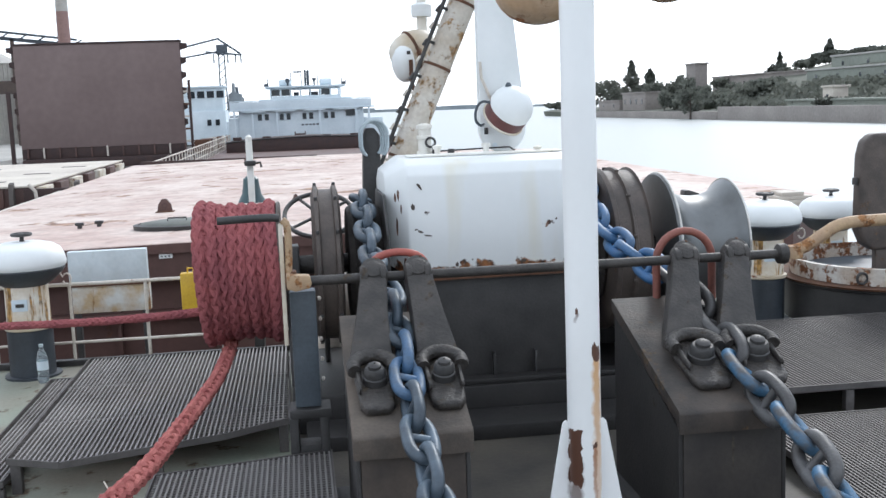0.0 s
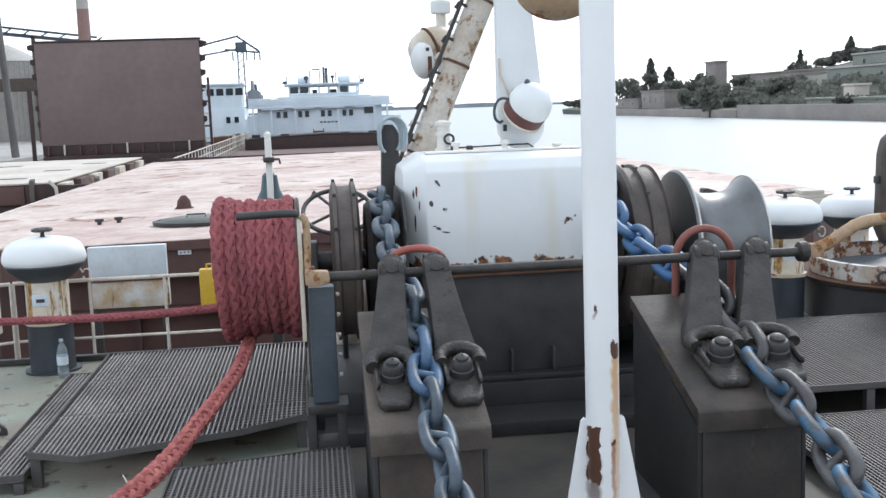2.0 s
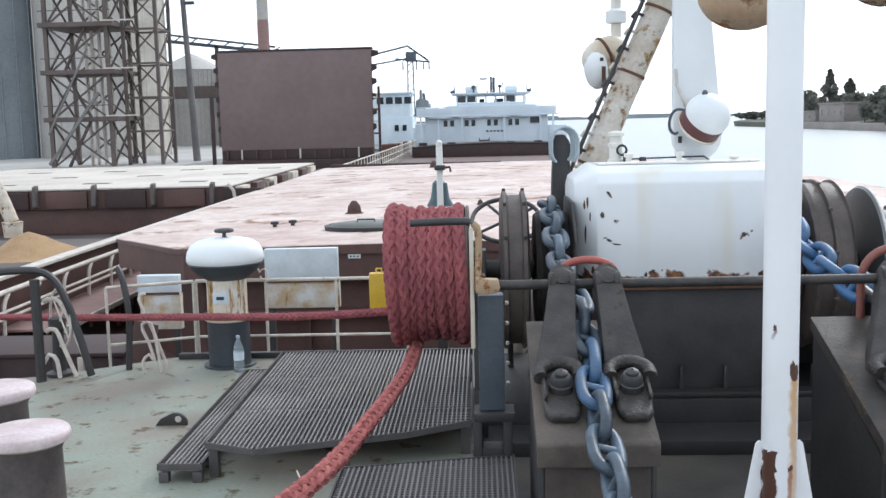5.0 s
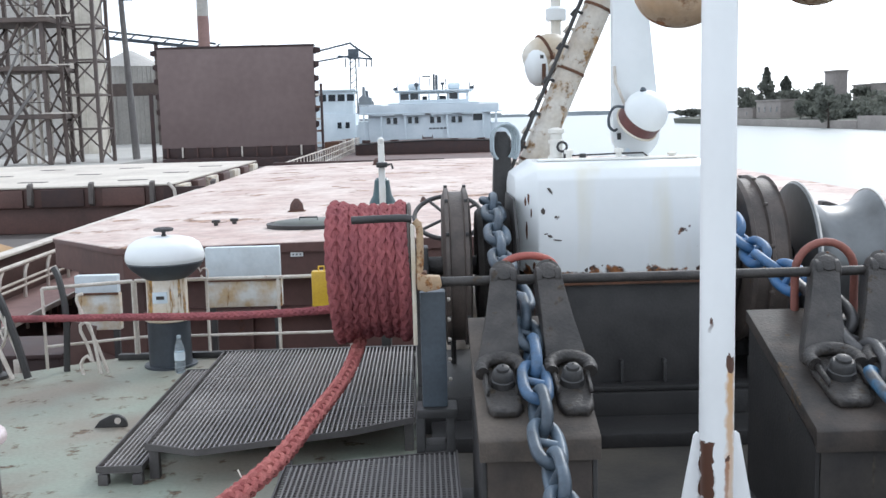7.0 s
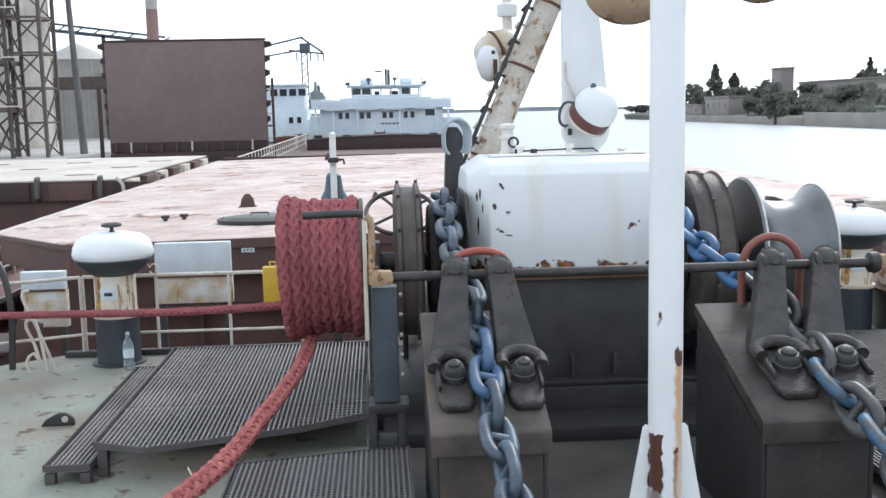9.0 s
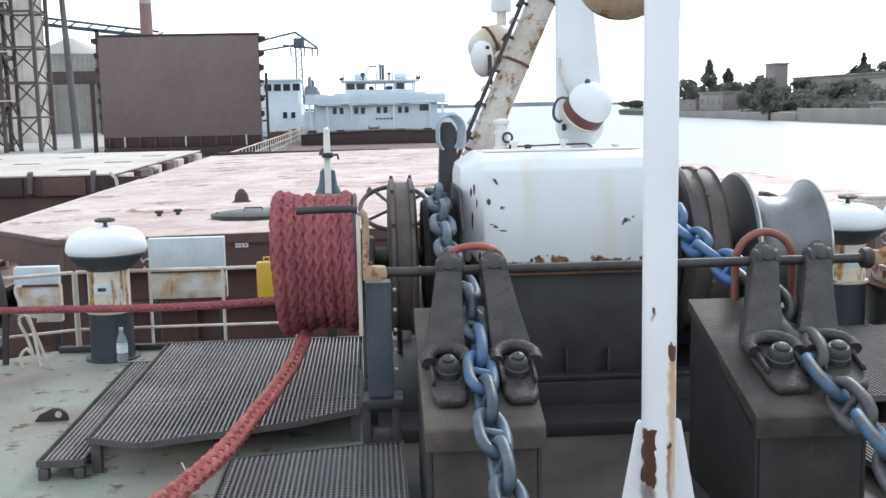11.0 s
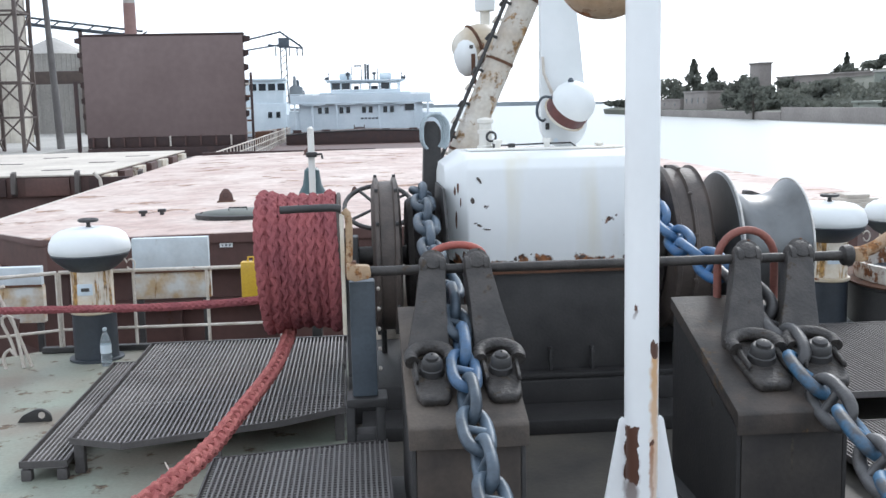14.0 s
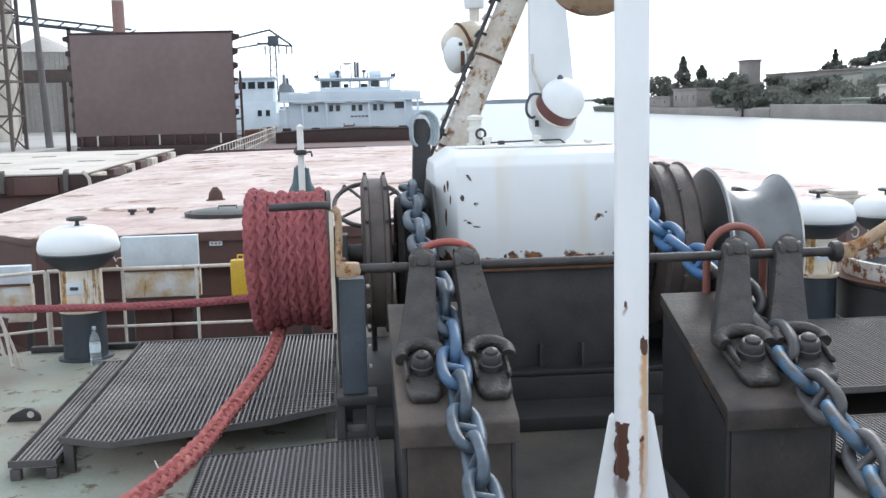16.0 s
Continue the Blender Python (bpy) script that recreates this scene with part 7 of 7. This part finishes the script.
bent_frame([(-3.92, 8.9, 0.69), (-3.86, 8.9, 0.715), (-3.79, 8.9, 0.70), (-3.72, 8.9, 0.58), (-3.63, 8.9, 0.32), (-3.53, 8.9, 0.0)], 0.020, GREY_RAIL, "white bent pipe handrail at the deck corner")
bent_frame([(-3.90, 8.86, 0.43), (-3.85, 8.86, 0.455), (-3.80, 8.86, 0.43), (-3.73, 8.86, 0.24), (-3.64, 8.86, 0.0)], 0.020, GREY_RAIL, "white bent pipe handrail at the deck corner")
bent_frame([(-3.92, 8.82, 0.15), (-3.86, 8.82, 0.235), (-3.80, 8.82, 0.18), (-3.78, 8.82, 0.0)], 0.020, GREY_RAIL, "low white pipe hook at the deck corner")
t = thing("valve_stand", (-3.83, 9.0, 0.0), "black deck valve stand with a thin white handwheel", "valve")
part("pedestal", lathe(BM(), [(0.12, 0.0), (0.12, 0.03), (0.06, 0.05), (0.05, 0.40), (0.075, 0.43), (0.075, 0.52), (0.03, 0.54)], (-3.86, 9.02, 0), "z", 16), BLACK, t)
part("stem", tube(BM(), [(-3.84, 9.02, 0.52), (-3.80, 8.97, 0.53)], 0.018, 8), BLACK, t)
wh = part("handwheel", tube(BM(), [(-3.80 + 0.13 * math.cos(2 * math.pi * k / 30), 8.96 - 0.10 * math.cos(2 * math.pi * k / 30), 0.53 + 0.26 * math.sin(2 * math.pi * k / 30)) for k in range(30)], 0.013, 7, closed=True), GREY_RAIL, t, "thin white handwheel")
for k in range(4):
    q = radians(45 + 90 * k)
    part("spoke", tube(BM(), [(-3.80, 8.96, 0.53), (-3.80 + 0.13 * math.cos(q), 8.96 - 0.10 * math.cos(q), 0.53 + 0.26 * math.sin(q))], 0.009, 6), GREY_RAIL, wh)
# added box that darkens the background behind the corner pipes
t = thing("filler_box", (-4.4, 10.6, -1.0), "dark brown box added to fill the background on the main deck", "locker")
part("body", box(BM(), (-5.5, 10.3, -1.0), (-3.75, 11.2, -0.13), 0.02), PANEL_DARK, t)
part("lid", box(BM(), (-5.53, 10.27, -0.126), (-3.72, 11.23, -0.08), 0.012), PANEL_DARK, t)
for x in (-5.1, -4.2):
    part("clasp", box(BM(), (x, 10.25, -0.28), (x + 0.06, 10.298, -0.12), 0.006), GREY_RAIL, t)
t = thing("gangplank", (-3.5, 9.9, -1.0), "red-brown plank leaning against the deck edge", "plank")
part("board", box(BM(), (-3.62, 9.86, -1.0), (-3.38, 9.90, 0.32), 0.006, Matrix.Rotation(radians(14), 4, "Y")), HULL_BROWN, t)
bent_frame([(-2.9, 9.1, 0.0), (-3.0, 9.1, 0.30), (-3.13, 9.1, 0.63), (-3.13, 9.1, 0.70), (-3.07, 9.1, 0.715)], 0.015, GREY_RAIL, "white bent ladder rail beside the steps")
bent_frame([(-3.10, 9.05, 0.0), (-3.12, 9.05, 0.10), (-3.06, 9.05, 0.17), (-3.01, 9.05, 0.10), (-3.05, 9.05, 0.26), (-3.11, 9.05, 0.42), (-3.06, 9.05, 0.47), (-3.01, 9.05, 0.40), (-2.95, 9.05, 0.0)], 0.015, GREY_RAIL, "white bent ladder rail beside the steps")
bent_frame([(-3.30, 9.2, 0.0), (-3.28, 9.22, 0.5), (-3.33, 9.25, 0.82), (-3.40, 9.3, 0.95)], 0.03, BLACK, "dark upright pipe beside the ladder rails")
bent_frame([(-3.75, 7.2, 0.0), (-3.78, 7.2, 0.5), (-3.86, 7.2, 0.95), (-3.9, 7.2, 1.05)], 0.05, SLATE, "thick grey upright pipe by the bollards", "upright_pipe")


# ================================================================ gratings last
def grating(name, outline_x, y0, y1, z, label, legs, panels=1, pitch=0.030, cut=None, bars=None, back=None):
    """A steel walkway: angle frame, load bars as pieces, cross rods, legs."""
    x0, x1 = outline_x
    g = thing(name, ((x0 + x1) / 2, (y0 + y1) / 2, 0), label, "grating", "walkway gratings")
    base = ROOTS[g.name]
    fr = BM()
    front = cut or [(x0, y0), (x1, y0)]
    yl, yr = back or (y1, y1)
    ring = front + [(x1, yr), (x0, yl)]
    for (xa, ya), (xb, yb) in zip(ring, ring[1:] + ring[:1]):
        d = Vector((xb - xa, yb - ya, 0))
        ang = math.atan2(d.y, d.x)
        m = Matrix.Translation(((xa + xb) / 2, (ya + yb) / 2, z - 0.016)) @ Matrix.Rotation(ang, 4, "Z") @ Matrix.Diagonal((d.length + 0.012, 0.010, 0.04, 1))
        bmesh.ops.create_cube(fr, size=1, matrix=m)
    part("frame", fr, GRATE_FRAME, g, smooth=0)
    for x, y in legs:
        part("leg", box(BM(), (x - 0.03, y - 0.03, 0.0), (x + 0.03, y + 0.03, z - 0.052), 0.004), GRATE_FRAME, g)

    def front_y(x):
        for (xa, ya), (xb, yb) in zip(front, front[1:]):
            if xa <= x <= xb:
                return ya + (yb - ya) * (x - xa) / (xb - xa)
        return y0

    step = (y1 - y0) / panels
    cache = {}
    n = int((x1 - x0 - 0.02) / pitch)
    for i in range(1, n + 1):
        x = x0 + 0.012 + i * pitch
        if x > x1 - 0.01:
            continue
        for k in range(panels):
            a = max(y0 + k * step + 0.008, front_y(x) + 0.008) if k == 0 else y0 + k * step + 0.008
            b_ = y0 + (k + 1) * step - 0.008 if k < panels - 1 else yl + (yr - yl) * (x - x0) / (x1 - x0) - 0.008
            key = (round(a - y0, 2), round(b_ - y0, 3))
            if key not in cache:
                me = finish(box(BM(), (-0.005, a - base.y, -0.026), (0.005, b_ - base.y, 0.0)), "bar", 0)
                me.materials.append(bars or GRATE)
                cache[key] = me
            o = new("bar", cache[key])
            o.parent = g
            o.location = (x - base.x, 0, z)
    cross = BM()
    for k in range(panels):
        box(cross, (x0 + 0.01, y0 + k * step - 0.008, z - 0.035), (x1 - 0.01, y0 + k * step + 0.008, z - 0.012)) if k else None
    gap = 0.035 if name == "operator_grating" else 0.06
    m = int((y1 - y0) / gap)
    low = 0.012 if name == "operator_grating" else 0.026
    for i in range(1, m):
        y = y0 + i * gap
        if y < max(q for _, q in front) and cut:
            xs = [x for x in np.linspace(x0, x1, 60) if front_y(x) < y]
            if not xs:
                continue
            box(cross, (min(xs), y - 0.003, z - 0.026), (max(xs), y + 0.003, z - 0.018))
        elif y > min(yl, yr):
            xa = x0 + (x1 - x0) * (y - yl) / (yr - yl)
            if xa < x1 - 0.02:
                box(cross, (xa, y - 0.003, z - low), (x1 - 0.01, y + 0.003, z - low + 0.008))
        else:
            box(cross, (x0 + 0.01, y - 0.003, z - low), (x1 - 0.01, y + 0.003, z - low + 0.008))
    tagged(part("cross_rod", cross, bars or GRATE, g, smooth=0), kind="stuff")
    # added plate below the bars, coloured to brighten the gaps
    under = prism(BM(), [(x0 + 0.02, max(q for _, q in front) + 0.02), (x1 - 0.02, max(q for _, q in front) + 0.02), (x1 - 0.02, yr - 0.02), (x0 + 0.02, yl - 0.02)], "z", z - 0.050, z - 0.044)
    part("carrier", under, bars or GRATE, g, smooth=0)
    return g


grating("walkway_grating", (-1.80, -0.16), 6.07, 8.75, 0.24, "dark grey steel grating platform on short legs",
        [(-1.77, 6.30), (-0.95, 6.30), (-0.2, 6.7), (-1.77, 8.6), (-0.2, 8.6)], panels=3, cut=[(-1.80, 6.22), (-1.47, 6.07), (-0.56, 6.38), (-0.16, 6.62)])
grating("grating_step", (-2.09, -1.82), 6.17, 8.62, 0.12, "low dark grey grating step beside the platform", [(-2.06, 6.2), (-1.85, 6.2), (-2.06, 8.5)], panels=1)
grating("operator_grating", (-0.86, 0.09), 4.1, 5.735, 0.30, "square-mesh steel grating beside the lever post", [(-0.83, 5.5), (0.05, 5.65)], panels=1, pitch=0.028, back=(5.548, 5.735), bars=GRATE_MID)
grating("walkway_grating", (2.55, 5.6), 6.45, 8.5, 0.24, "dark grey steel grating platform behind the far chain", [(2.6, 6.5), (3.62, 6.5), (4.6, 6.5)], panels=1, bars=GRATE_DARK)
grating("operator_grating", (2.75, 4.2), 4.3, 6.22, 0.12, "square-mesh steel grating beside the far chain", [(2.8, 6.1), (4.1, 6.1)], panels=1, pitch=0.026, bars=GRATE_DARK)


# ---- handle and fittings on the far side of the hatch top
t = thing("hatch_handle", (5.5, 13.66, HZ(5.5)), "small bent pipe handle on the hatch top", "handle")
part("pipe", tube(BM(), [(5.338, 13.72, HZ(5.34)), (5.345, 13.715, HZ(5.34) + 0.085), (5.62, 13.63, HZ(5.62) + 0.095), (5.64, 13.62, HZ(5.64))], 0.011, 8), GREY_RAIL, t)
t = thing("chafing_block", (6.25, 16.2, HZ(6.25)), "small black block lying on the hatch top", "block")
part("block", bevel_all(prism(BM(), [(6.10, HZ(6.1)), (6.36, HZ(6.36)), (6.35, HZ(6.36) + 0.03), (6.18, HZ(6.18) + 0.085), (6.11, HZ(6.1) + 0.08)], "y", 16.1, 16.3), 0.01), BLACK, t)
